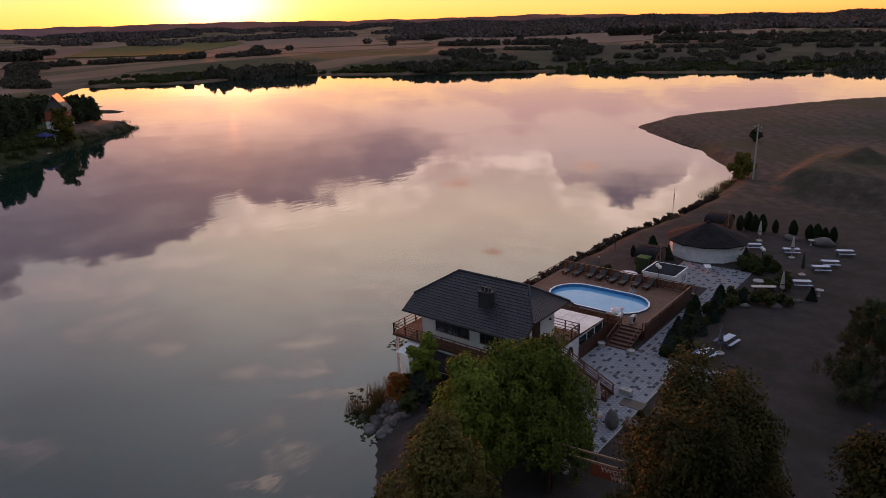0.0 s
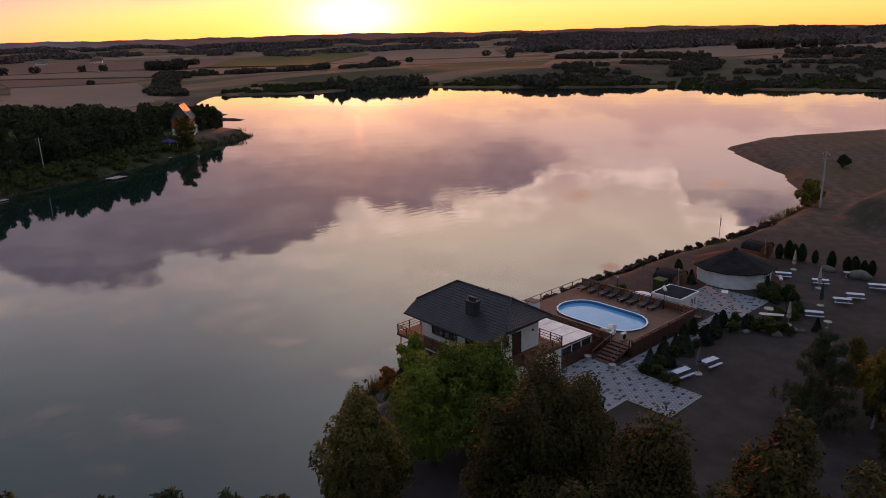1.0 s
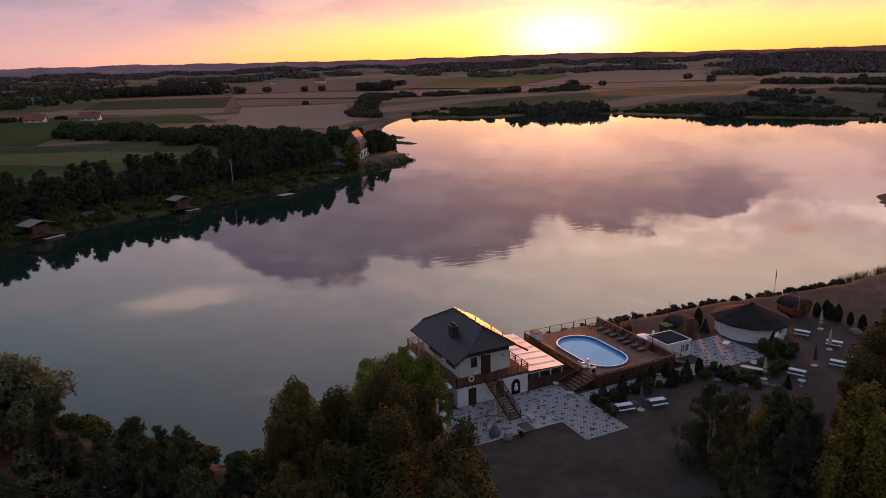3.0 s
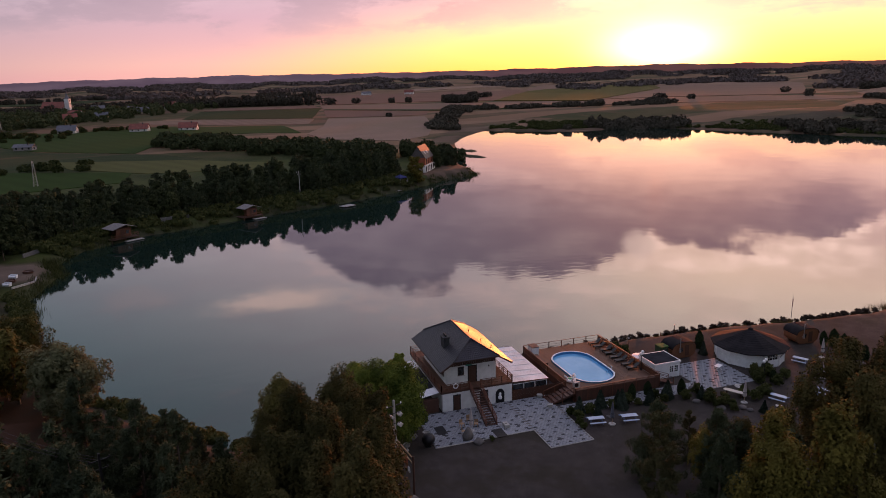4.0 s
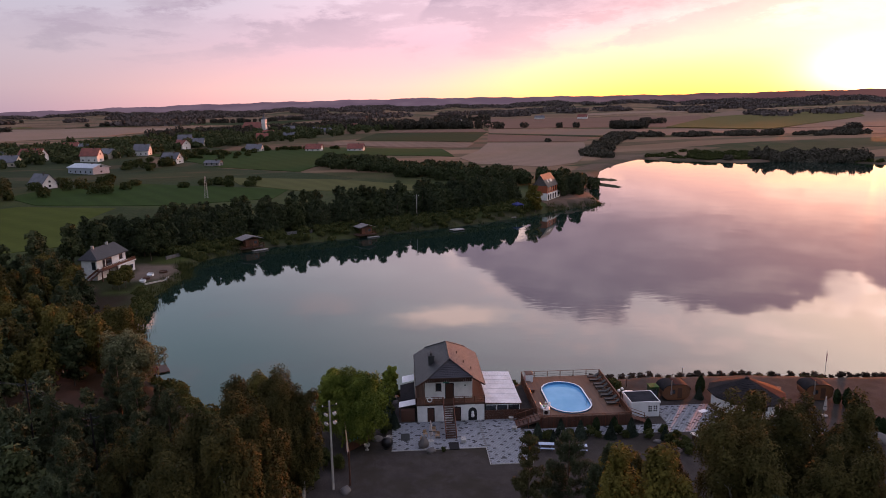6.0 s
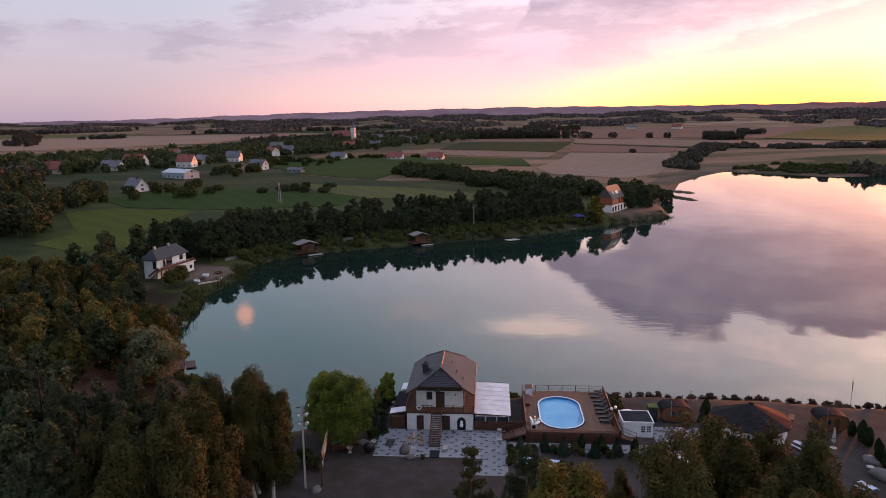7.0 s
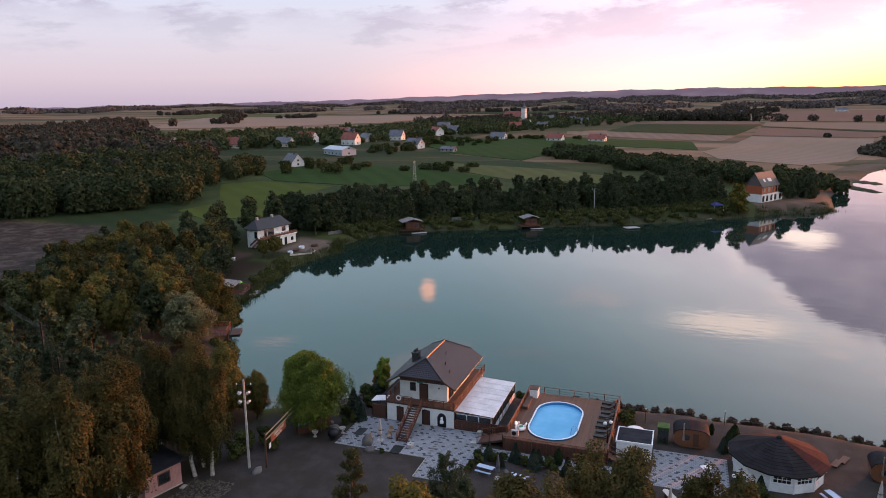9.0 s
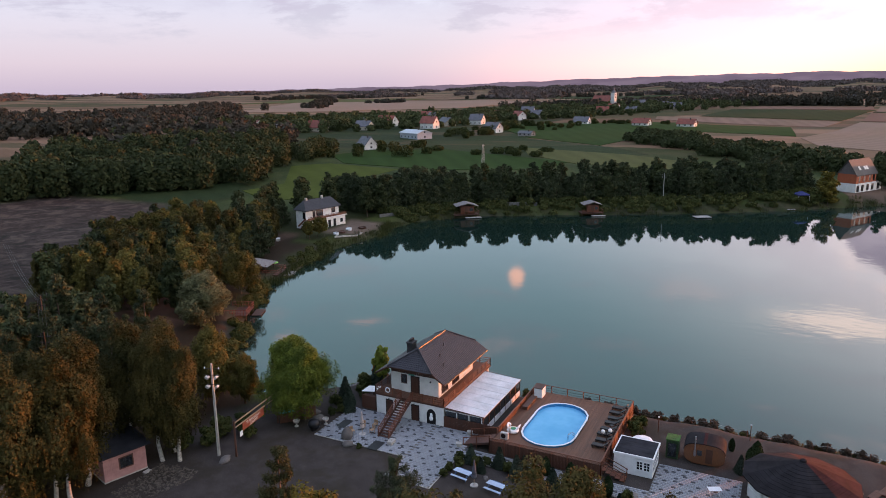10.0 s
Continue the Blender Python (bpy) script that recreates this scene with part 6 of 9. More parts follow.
for g, h in ((G0, 4.3), (G1, 4.2)):
    part("post", (lambda b: (rod(b, g, g + Vector((0, 0, h)), 0.13, 0.11, 10), b)[1])(B()), M_DARKWOOD, gate)
for z in (4.0, 3.4):
    bm = B()
    beam(bm, G0 + Vector((0, 0, z)), G1 + Vector((0, 0, z)), 0.1, 0.12)
    part("beam", bm, M_LIGHTWOOD, gate, "pale round rail")
gd = (G1 - G0).normalized()
gturn = math.degrees(math.atan2(gd.y, gd.x))
sign = part("name_board", box(B(), -2.1, 2.1, -0.05, 0.05, -0.45, 0.45, 0.02), M_SIGN, gate, "red-brown name board with pale letters")
sign.matrix_basis = Matrix.Translation(G0.lerp(G1, 0.42) + Vector((0, 0, 2.85))) @ pose(0, 0, 0, 0, 0, gturn)


def letters(text, size, at, parent, turned):
    cu = bpy.data.curves.new("letters", "FONT")
    cu.body, cu.size, cu.align_x, cu.align_y, cu.extrude = text, size, "CENTER", "CENTER", 0.012
    ob = new("letters", cu)
    dg = bpy.context.evaluated_depsgraph_get()
    me = bpy.data.meshes.new_from_object(ob.evaluated_get(dg))
    bpy.data.objects.remove(ob)
    me.materials.clear()
    o = link_mesh("lettering", me, M_LETTER, parent, "pale raised letters")
    o.matrix_basis = Matrix.Translation(at) @ pose(0, 0, 0, 90, 0, turned)
    return o


for word, size, z in (("TURKUSOWY", 0.46, 0.2), ("ZALEW", 0.46, -0.22)):
    letters(word, size, (0, -0.06, z), sign, 0)
    back = letters(word, size, (0, 0.06, z), sign, 180)
    back.matrix_basis = back.matrix_basis @ Matrix.Diagonal((-1, 1, 1, 1))
for f in (0.2, 0.64):
    bm = B()
    p = G0.lerp(G1, f)
    rod(bm, p + Vector((0, 0, 3.3)), p + Vector((0, 0, 3.4)), 0.02, seg=6)
    part("hanger", bm, M_BLACK, gate)
bm = B()
box(bm, -0.25, 0.25, -0.02, 0.02, -0.3, 0.3)
plate = part("notice_plate", bm, M_WHITEPAINT, gate, "small white notice plate")
plate.matrix_basis = Matrix.Translation(G0.lerp(G1, 0.14) + Vector((0, 0, 2.2))) @ pose(0, 0, 0, 0, 0, gturn)
lows = thing("low_fence", "brown boarded screen with a turquoise notice", "fence", (0, 0, 0))
board_side(lows, (7.9, -18.6), (4.6, -15.6), -0.05, 1.7, M_FENCE, 0.16)
bm = B()
box(bm, -0.9, 0.9, -0.03, 0.03, -0.18, 0.18)
turq = part("notice", bm, mat("turquoise_plate", (0.02, 0.26, 0.28), 0.5), lows, "turquoise notice board")
turq.matrix_basis = Matrix.Translation((7.3, -17.9, 1.5)) @ pose(0, 0, 0, 0, 0, math.degrees(math.atan2(3.0, -3.3)))


def power_pole(at, high, turn, label, lamps=False, arms=1, shaft=M_CONCRETE):
    t = thing("power_pole", label, "power pole", at, turn, "power poles")
    bm = B()
    box(bm, -0.16, 0.16, -0.12, 0.12, -0.4, high)
    for v in bm.verts:
        if v.co.z > 1:
            v.co.x *= 0.6
            v.co.y *= 0.7
    part("shaft", bm, shaft, t)
    for j in range(arms):
        z = high - 0.6 - 0.8 * j
        bm = B()
        beam(bm, (0, -0.9 + 0.25 * j, z), (0, 0.9 - 0.25 * j, z), 0.07)
        part("crossarm", bm, M_BLACK, t)
        for yy in (-0.8 + 0.25 * j, 0.0, 0.8 - 0.25 * j):
            part("insulator", lathe(B(), [(0.05, 0.03), (0.07, 0.1), (0.04, 0.2)], 8, (0, yy, z)), M_WHITEPAINT if shaft is M_CONCRETE else M_BLACK, t)
    if lamps:
        pale = mat("pale_metal", (0.52, 0.51, 0.49), 0.5, 0.2)
        for z in (high - 1.35, high - 2.45):
            bm = B()
            beam(bm, (0.1, -0.85, z + 0.06), (0.1, 0.85, z + 0.06), 0.05)
            part("lamp_arm", bm, M_BLACK, t)
            for s in (-1, 1):
                lamp = part("floodlight", box(B(), -0.26, 0.26, -0.2, 0.2, -0.13, 0.13, 0.03, m=Matrix.Translation((0.2, 0.5 * s, z - 0.16)) @ Matrix.Rotation(radians(38 * s), 4, "X")), pale, t, "pale boxy floodlight")
                part("bracket", box(B(), 0.08, 0.16, 0.46 * s - 0.03, 0.46 * s + 0.03, z - 0.12, z + 0.05), M_BLACK, lamp)
    return t


power_pole((17.0, -19.8, gz(17.0, -19.8)), 11.0, 20, "pale concrete power pole with two rows of floodlights by the gate", True, 1)
power_pole((-9.2, 89.8, gz(-9.2, 89.8)), 10.8, 60, "pale concrete power pole with wide crossarms on the sandy bank", False, 2)
power_pole((-182.6, -4.8, gz(-182.6, -4.8)), 9.8, 10, "pale concrete power pole on the wooded west bank", False, 2)
pyl = power_pole((18.8, -45.4, gz(18.8, -45.4)), 11.4, 25, "dark wooden power pole carrying cables among the birches", False, 2, M_BLACK)
pyl2 = power_pole((12.2, -55.4, gz(12.2, -55.4)), 13.0, 25, "dark wooden power pole with crossarms behind the birches", False, 3, M_BLACK)


def wire(a, b, sag, parent):
    a, b = Vector(a), Vector(b)
    bm = B()
    n_ = 14
    pts = [a.lerp(b, i / n_) - Vector((0, 0, 4 * sag * (i / n_) * (1 - i / n_))) for i in range(n_ + 1)]
    rings = []
    for p in pts:
        rings.append([bm.verts.new(p + Vector((0.018 * math.cos(k_ * 1.2566) * 0.8, 0.018 * math.cos(k_ * 1.2566) * -0.6, 0.018 * math.sin(k_ * 1.2566)))) for k_ in range(5)])
    for p, q in zip(rings, rings[1:]):
        for k_ in range(5):
            bm.faces.new((p[k_], p[(k_ + 1) % 5], q[(k_ + 1) % 5], q[k_]))
    o = part("cable", bm, M_BLACK, parent)
    o.matrix_parent_inverse = parent.matrix_basis.inverted()


for s in (-0.7, 0, 0.7):
    wire((18.8, -45.4 + s, 10.8), (12.2, -55.4 + s, 12.4), 0.5, pyl)
    wire((12.2, -55.4 + s, 12.4), (-8, -95 + s, 12.5), 1.2, pyl2)

shed = thing("pink_shed", "small pink boarded shed with a dark pent roof among birches", "shed", (24.5, -25.7, gz(24.5, -27)), -17)
part("wall", prism(B(), [(-2.25, -6.4), (2.25, -6.4), (2.25, 0), (-2.25, 0)], -0.3, [3.3, 3.3, 2.85, 2.85]), M_PINK, shed)
for i in range(26):
    x = -2.24 + i * 0.1725
    part("board", box(B(), x, x + 0.15, 0.0, 0.018, 0.12, 2.8), M_PINK, shed)
part("roof", slab(B(), [(-2.75, -6.9, 3.45), (2.65, -6.9, 3.45), (2.65, 0.4, 2.95), (-2.75, 0.4, 2.95)], 0.12), MATS["roofing_felt"], shed)
sw = part("window", box(B(), -0.75, 0.55, 0.018, 0.035, 1.1, 2.2), M_DARKGLASS, shed)
part("window_frame", box(box(box(box(B(), -0.87, -0.75, 0, 0.06, 0.98, 2.32), 0.55, 0.67, 0, 0.06, 0.98, 2.32), -0.75, 0.55, 0, 0.06, 2.2, 2.32), -0.75, 0.55, 0, 0.06, 0.98, 1.1), M_DARKWOOD, sw)
part("plinth", box(B(), -2.3, 2.3, -6.45, 0.06, -0.5, 0.12), M_CONCRETE, shed, "pale concrete plinth")
step = part("step_stone", box(B(), 22.6, 23.4, -24.6, -24.1, gz(23, -24.3) - 0.1, gz(23, -24.3) + 0.15, 0.03), M_CONCRETE)
tagged(step, "pale stone step beside the shed", "step")
cob = B()
crng = random.Random(8)
for i in range(760):
    x, y = 20.6 + crng.uniform(0, 7.2), -24.4 + crng.uniform(0, 5.4)
    if y < -18.9 - 0.27 * abs(x - 22.2) and y > -24.9 + 0.1 * (24.5 - x):
        ball(cob, (x, y, gz(x, y) + 0.02), crng.uniform(0.07, 0.15), 1, 0.6)
tagged(part("cobbles", cob, mat("dark_cobble", (0.085, 0.068, 0.054), 0.9, vary=0.5, scale=3.0, fine=20)), "patch of rough field cobbles by the shed", "cobbles", kind="stuff")

# things by the stairs: stools, planter, mats, rock
for (x, y, a_) in ((4.6, -8.6, 20), (5.2, -7.0, -30), (6.4, -9.0, 70), (3.8, -7.4, 0)):
    t = thing("garden_chair", "simple brown wooden garden chair on the paving", "chair", (x, y, 0.07), a_, "chairs on the terrace")
    part("seat", box(B(), -0.25, 0.25, -0.25, 0.25, 0.42, 0.46, 0.01), M_LIGHTWOOD, t)
    part("backrest", box(B(), -0.27, -0.22, -0.25, 0.25, 0.5, 0.9, 0.01), M_LIGHTWOOD, t)
    for sx in (-0.22, 0.22):
        for sy in (-0.22, 0.22):
            part("leg", box(B(), sx - 0.02, sx + 0.02, sy - 0.02, sy + 0.02, 0, 0.42 if sx > 0 else 0.88), M_LIGHTWOOD, t)
bowl = thing("fire_bowl", "large dark round fire bowl on the gravel by the gate", "fire bowl", (7.5, -13.7, gz(7.5, -13.7)))
part("bowl", lathe(B(), [(0.25, 0.12), (0.55, 0.3), (0.78, 0.75), (0.74, 1.15), (0.5, 1.42), (0.18, 1.5), (0.05, 1.52)], 22), M_BLACK, bowl, smooth=True)
part("base", lathe(B(), [(0.42, 0), (0.38, 0.1), (0.24, 0.16)], 14), M_BLACK, bowl)
for x, y in ((7.6, -16.3), (5.6, -13.4)):
    t = thing("stone_vase", "pale stone garden vase on a short foot", "vase", (x, y, gz(x, y)), group="garden vases")
    part("cup", lathe(B(), [(0.12, 0.4), (0.34, 0.55), (0.42, 0.8), (0.36, 0.8), (0.28, 0.6)], 16), M_CONCRETE, t)
    part("foot", lathe(B(), [(0.26, 0), (0.24, 0.08), (0.1, 0.16), (0.1, 0.42)], 12), M_CONCRETE, t)
bm = B()
bmesh.ops.create_icosphere(bm, subdivisions=3, radius=1.0)
for v in bm.verts:
    v.co *= 1 + 0.22 * noise.noise(v.co * 1.3 + Vector((9.1, 0, 0)))
    pinch = 1.0 - 0.45 * max(0.0, v.co.z)
    v.co = Vector((v.co.x * 0.55 * pinch, v.co.y * 0.72 * pinch, v.co.z * 0.9 + 0.65))
tagged(part("standing_stone", bm, M_STONE, smooth=True), "upright grey boulder at the edge of the paving", "stone").matrix_basis = pose(7.6, -8.9, gz(7.6, -8.9), 0, 0, 30)

mat_ob = part("door_mat", box(B(), 6.6, 8.6, -5.6, -4.3, 0.075, 0.1), M_BLACK)
tagged(mat_ob, "black rubber mat at the foot of the stairs", "mat", "rubber mats")
mat_ob = part("door_mat", box(B(), 3.6, 5.6, -11.9, -10.7, 0.075, 0.1), M_BLACK)
tagged(mat_ob, "black rubber mat on the paving", "mat", "rubber mats")
tagged(part("flower_box", box(B(), 5.9, 6.9, -3.9, -3.3, 0.07, 0.5, 0.02), M_CONCRETE), "grey flower box beside the stairs", "planter")

for i, (x, y) in enumerate(((-5.0, 45.4), (-6.2, 46.4))):
    t = thing("wooden_lounger", "low brown wooden lounger on the gravel shore", "sun lounger", (x, y, gz(x, y)), 62, "wooden loungers")
    for j in range(6):
        part("slat", box(B(), -0.38 + j * 0.13, -0.27 + j * 0.13, -1.0, 1.0, 0.22, 0.26), M_DARKWOOD, t)
    for yy in (-0.8, 0.8):
        part("leg", box(B(), -0.36, 0.36, yy - 0.05, yy + 0.05, 0, 0.22), M_DARKWOOD, t)

# ---- plants ----
def leaf_cards(rng, centres, size, stretch=1.0, droop=0.0, wide=0.46, out=None, loose=0.5):
    """Small pointed leaf sprays, one triangle each; they lie roughly along the crown's surface."""
    n = len(centres)
    nor = rng.normal(size=(n, 3)) * loose + (0 if out is None else out / (np.linalg.norm(out, axis=1)[:, None] + 1e-6))
    nor /= np.linalg.norm(nor, axis=1)[:, None] + 1e-9
    a = rng.normal(size=(n, 3))
    a[:, 2] -= droop
    a -= nor * np.sum(a * nor, axis=1)[:, None]
    a /= np.linalg.norm(a, axis=1)[:, None] + 1e-9
    b = np.cross(nor, a)
    s = size * rng.uniform(0.6, 1.45, size=(n, 1))
    p = np.stack([centres - a * s * stretch * 0.5 + b * s * wide, centres + a * s * stretch * 0.62, centres - a * s * stretch * 0.5 - b * s * wide], axis=1)
    return p.reshape(-1, 3), np.arange(n * 3).reshape(n, 3)


def limb_mesh(name, segs, sides=6):
    """Tapered limbs: segs of (a, b, r0, r1)."""
    vs, fs, o = [], [], 0
    for a, b, r0, r1 in segs:
        a, b = np.array(a, float), np.array(b, float)
        d = b - a
        d /= np.linalg.norm(d) + 1e-9
        u = np.cross(d, (0.3, 0.9, 0.2))
        u /= np.linalg.norm(u)
        v = np.cross(d, u)
        t = np.arange(sides) * 2 * math.pi / sides
        ring = np.cos(t)[:, None] * u + np.sin(t)[:, None] * v
        vs += [a + ring * r0, b + ring * r1]
        i = np.arange(sides)
        fs.append(np.stack([o + i, o + (i + 1) % sides, o + sides + (i + 1) % sides, o + sides + i], axis=1))
        o += 2 * sides
    me = array_mesh(name, np.concatenate(vs), np.concatenate(fs))
    me.polygons.foreach_set("use_smooth", [True] * len(me.polygons))
    return me


def broadleaf(name, label, category, seed, high, radius, leaves, material, bark=M_BARK, size=0.30, droop=0.0, lobes=26, bare=0.22, group="", narrow=1.0, stems=1, point=0.0):
    """A trunk, forking limbs and a crown of many leaf sprays in uneven lobes."""
    rng = np.random.default_rng(seed)
    t = thing(name, label, category, group=group)
    segs, tips = [], []
    for s in range(stems):
        lean = rng.normal(size=2) * 0.05 * high * (1 if stems == 1 else 2.2)
        p, r = np.array([0.15 * s, 0.1 * s, -0.3]), 0.018 * high * (1.0 if stems == 1 else 0.7)
        n = 6
        for i in range(n):
            q = np.array([lean[0] * (i + 1) / n + rng.normal() * 0.08, lean[1] * (i + 1) / n + rng.normal() * 0.08, high * 0.88 * (i + 1) / n])
            segs.append((p, q, r, r * 0.78))
            if i >= 1:
                for j in range(5):
                    az = rng.uniform(0, 2 * math.pi)
                    ln = radius * rng.uniform(0.35, 0.72) * (1.0 - 0.6 * (i / n) ** 2) * (1 - point * i / n)
                    e = q + np.array([math.cos(az) * ln, math.sin(az) * ln, ln * rng.uniform(0.15, 0.7)])
                    m = (q + e) / 2 + np.array([0, 0, 0.12 * ln])
                    segs.append((q, m, r * 0.4, r * 0.25)), segs.append((m, e, r * 0.25, r * 0.08))
                    tips.append(e), tips.append(m)
            p, r = q, r * 0.78
    me = limb_mesh("trunk", segs, 6 if leaves > 4000 else 3)
    link_mesh("trunk", me, bark, t)
    # lobes round the limb tips
    cz0, cz1 = bare * high, high
    cs = []
    for i in range(lobes):
        u = rng.normal(size=3)
        u /= np.linalg.norm(u)
        rad = rng.uniform(0.35, 1.0) ** 0.6
        h = (cz0 + cz1) / 2 + u[2] * rad * (cz1 - cz0) * 0.46
        taper = math.sqrt(max(0.10, 1 - ((h - (cz0 + cz1) * 0.46) / ((cz1 - cz0) * 0.56)) ** 2)) * narrow * (1 - point * (h - cz0) / (cz1 - cz0))
        cs.append((u[0] * rad * radius * taper * 0.85, u[1] * rad * radius * taper * 0.85, h, rng.uniform(0.14, 0.36) * radius))
    cs.append((0, 0, cz1 - 0.15 * radius, (0.28 - 0.12 * point) * radius))
    cs += [(*e, rng.uniform(0.12, 0.26) * radius) for e in tips if e[2] > cz0]
    wts = np.array([c[3] ** 2 for c in cs])
    pick = rng.choice(len(cs), size=leaves, p=wts / wts.sum())
    c = np.array(cs)[pick]
    u = rng.normal(size=(leaves, 3))
    u /= np.linalg.norm(u, axis=1)[:, None]
    rad = rng.uniform(0.25, 1.06, size=leaves) ** 0.45
    pts = c[:, :3] + u * (rad * c[:, 3])[:, None] * np.array([1.0, 1.0, 0.82 + droop * 0.5])
    # hanging twigs
    if droop:
        per = 12
        m = int(leaves * min(0.6, 0.4 * droop)) // per
        at = rng.choice(leaves, size=m, replace=False)
        ln = rng.uniform(0.5, 1.5, size=m) * droop
        step = np.linspace(0.0, 1.0, per)
        out = c[at, :3] * np.array([1, 1, 0])
        out = out / (np.linalg.norm(out, axis=1)[:, None] + 0.3)
        hang = pts[at][:, None, :] + out[:, None, :] * (0.25 * ln[:, None] * np.sqrt(step)[None, :])[:, :, None]
        hang[:, :, 2] -= ln[:, None] * step[None, :] ** 1.3
        hang += rng.normal(size=hang.shape) * 0.045
        spare = rng.permutation(leaves)[:m * per]
        pts[spare] = hang.reshape(-1, 3)
        u[spare] = np.repeat(out + np.array([0, 0, 0.35]), per, axis=0)
    pts[:, 2] = np.maximum(pts[:, 2], 0.08 * high)
    mid = np.array([0, 0, (cz0 + cz1) * 0.45])
    v, f = leaf_cards(rng, pts, size, 1.3, droop, 0.46, u * 0.8 + (pts - mid) / radius * 0.5 + np.array([0, 0, 0.25]))
    link_mesh("crown", array_mesh("crown", v, f), material, t)
    return t


def pine(name, label, category, seed, high, radius, leaves, material, group="", size=0.34, whorls=11, bare=0.12, taper=1.25):
    """A straight trunk with whorls of limbs that carry tufts of needles."""
    rng = np.random.default_rng(seed)
    t = thing(name, label, category, group=group)
    segs = [((0, 0, -0.3), (0, 0, high * 0.55), 0.016 * high, 0.010 * high), ((0, 0, high * 0.55), (0, 0, high * 0.97), 0.010 * high, 0.002 * high)]
    cs, n_tufts = [], 0
    for i in range(whorls):
        z = high * (bare + (0.96 - bare) * i / (whorls - 1))
        reach = radius * (1 - (i / whorls) ** taper) ** 0.8 * rng.uniform(0.75, 1.1) + 0.12
        for j in range(rng.integers(4, 7)):
            az = rng.uniform(0, 2 * math.pi)
            ln = reach * rng.uniform(0.65, 1.1)
            e = np.array([math.cos(az) * ln, math.sin(az) * ln, z + ln * rng.uniform(-0.05, 0.35)])
            segs.append(((0, 0, z), e, 0.004 * high, 0.001 * high))
            for q in np.linspace(0.3, 1.0, 4):
                cs.append((*(np.array([0, 0, z]) * (1 - q) + e * q + np.array([0, 0, 0.10 * ln * q])), 0.07 * radius + 0.10 * ln * (0.6 + 0.4 * q)))
    cs.append((0, 0, high * 0.97, 0.08 * radius + 0.1))
    link_mesh("trunk", limb_mesh("trunk", segs, 5 if leaves > 4000 else 3), M_BARK, t)
    wts = np.array([c[3] ** 1.6 for c in cs])
    c = np.array(cs)[rng.choice(len(cs), size=leaves, p=wts / wts.sum())]
    u = rng.normal(size=(leaves, 3))
    u /= np.linalg.norm(u, axis=1)[:, None]
    pts = c[:, :3] + u * (rng.uniform(0.1, 1.0, size=leaves) ** 0.5 * c[:, 3])[:, None] * np.array([0.65, 0.65, 1.15])
    v, f = leaf_cards(rng, pts, size, 1.7, -0.9, 0.13 if size < 0.3 else 0.24, u * np.array([1, 1, 0.6]) + pts / radius * np.array([0.6, 0.6, 0]) + np.array([0, 0, 0.5]), 0.8)
    link_mesh("crown", array_mesh("crown", v, f), material, t)
    return t


def cone_tree(name, label, category, seed, high, radius, leaves, material, group="", size=0.16, power=0.9, column=False):
    """Spruce or thuja: a dense cone or column."""
    rng = np.random.default_rng(seed)
    t = thing(name, label, category, group=group)
    link_mesh("trunk", limb_mesh("trunk", [((0, 0, -0.2), (0, 0, high * 0.95), 0.03 * high ** 0.7, 0.006)], 6), M_BARK, t)
    z = rng.uniform(0.03, 1.0, size=leaves) ** 1.25
    prof = (np.sin(np.clip(z * 0.92 + 0.1, 0, 1) * math.pi) ** 0.6) if column else (1 - z) ** power + 0.03
    az = rng.uniform(0, 2 * math.pi, size=leaves)
    layer = 1.0 if column else 0.82 + 0.18 * np.cos(z * 46)
    rad = radius * prof * layer * rng.uniform(0.45, 1.05, size=leaves) ** 0.5 * (1 + 0.10 * np.sin(az * 3 + seed))
    pts = np.stack([np.cos(az) * rad, np.sin(az) * rad, z * high - (0 if column else 0.12 * rad)], axis=1)
    v, f = leaf_cards(rng, pts, size, 1.5, -0.6 if column else 0.5, 0.36, np.stack([np.cos(az), np.sin(az), np.full(leaves, 0.35)], axis=1), 0.7)
    link_mesh("crown", array_mesh("crown", v, f), material, t)
    return t


def grow(protos, spots, seed=3):
    """Set copies of prototypes at (x, y, height) spots; the first spot of each uses the prototype itself."""
    rng = random.Random(seed)
    used = set()
    for i, (x, y, h) in enumerate(spots):
        k_ = i % len(protos)
        ob, base = protos[k_]
        s = h / base
        m = pose(x, y, gz(x, y) - 0.05, 0, 0, rng.uniform(0, 360))
        if k_ not in used:
            used.add(k_)
            ob.matrix_basis = m @ Matrix.Diagonal((s, s, s, 1))
        else:
            c_ = copy_thing(ob, m)
            c_.scale = (s * rng.uniform(0.92, 1.1), s * rng.uniform(0.92, 1.1), s)


birch_lbl = "tall drooping birch with olive and yellowing leaves"
near_birches = [(broadleaf("birch_tree", birch_lbl, "tree", 14 + i, 14.0, 3.4, 52000, L_BIRCH, M_BIRCHBARK, 0.115, 1.0, 44, 0.19, "birches by the yard", 1.15, 1, 0.42), 14.0) for i in range(2)]
birches = [(broadleaf("birch_tree", birch_lbl, "tree", 11 + i, 12.0, 2.7, 34000, L_BIRCH, M_BIRCHBARK, 0.115, 1.0, 38, 0.14, "birches by the yard", 1.15, 1, 0.42), 12.0) for i in range(3)]
round_green = broadleaf("willow_tree", "round bright green willow with several stems beside the house", "tree", 5, 9.2, 4.6, 60000, L_GREEN, M_BARK, 0.14, 0.5, 34, 0.03, "willows by the gate", 1.12, stems=3)
round_green.matrix_basis = pose(5.6, -16.6, gz(5.6, -16.6))
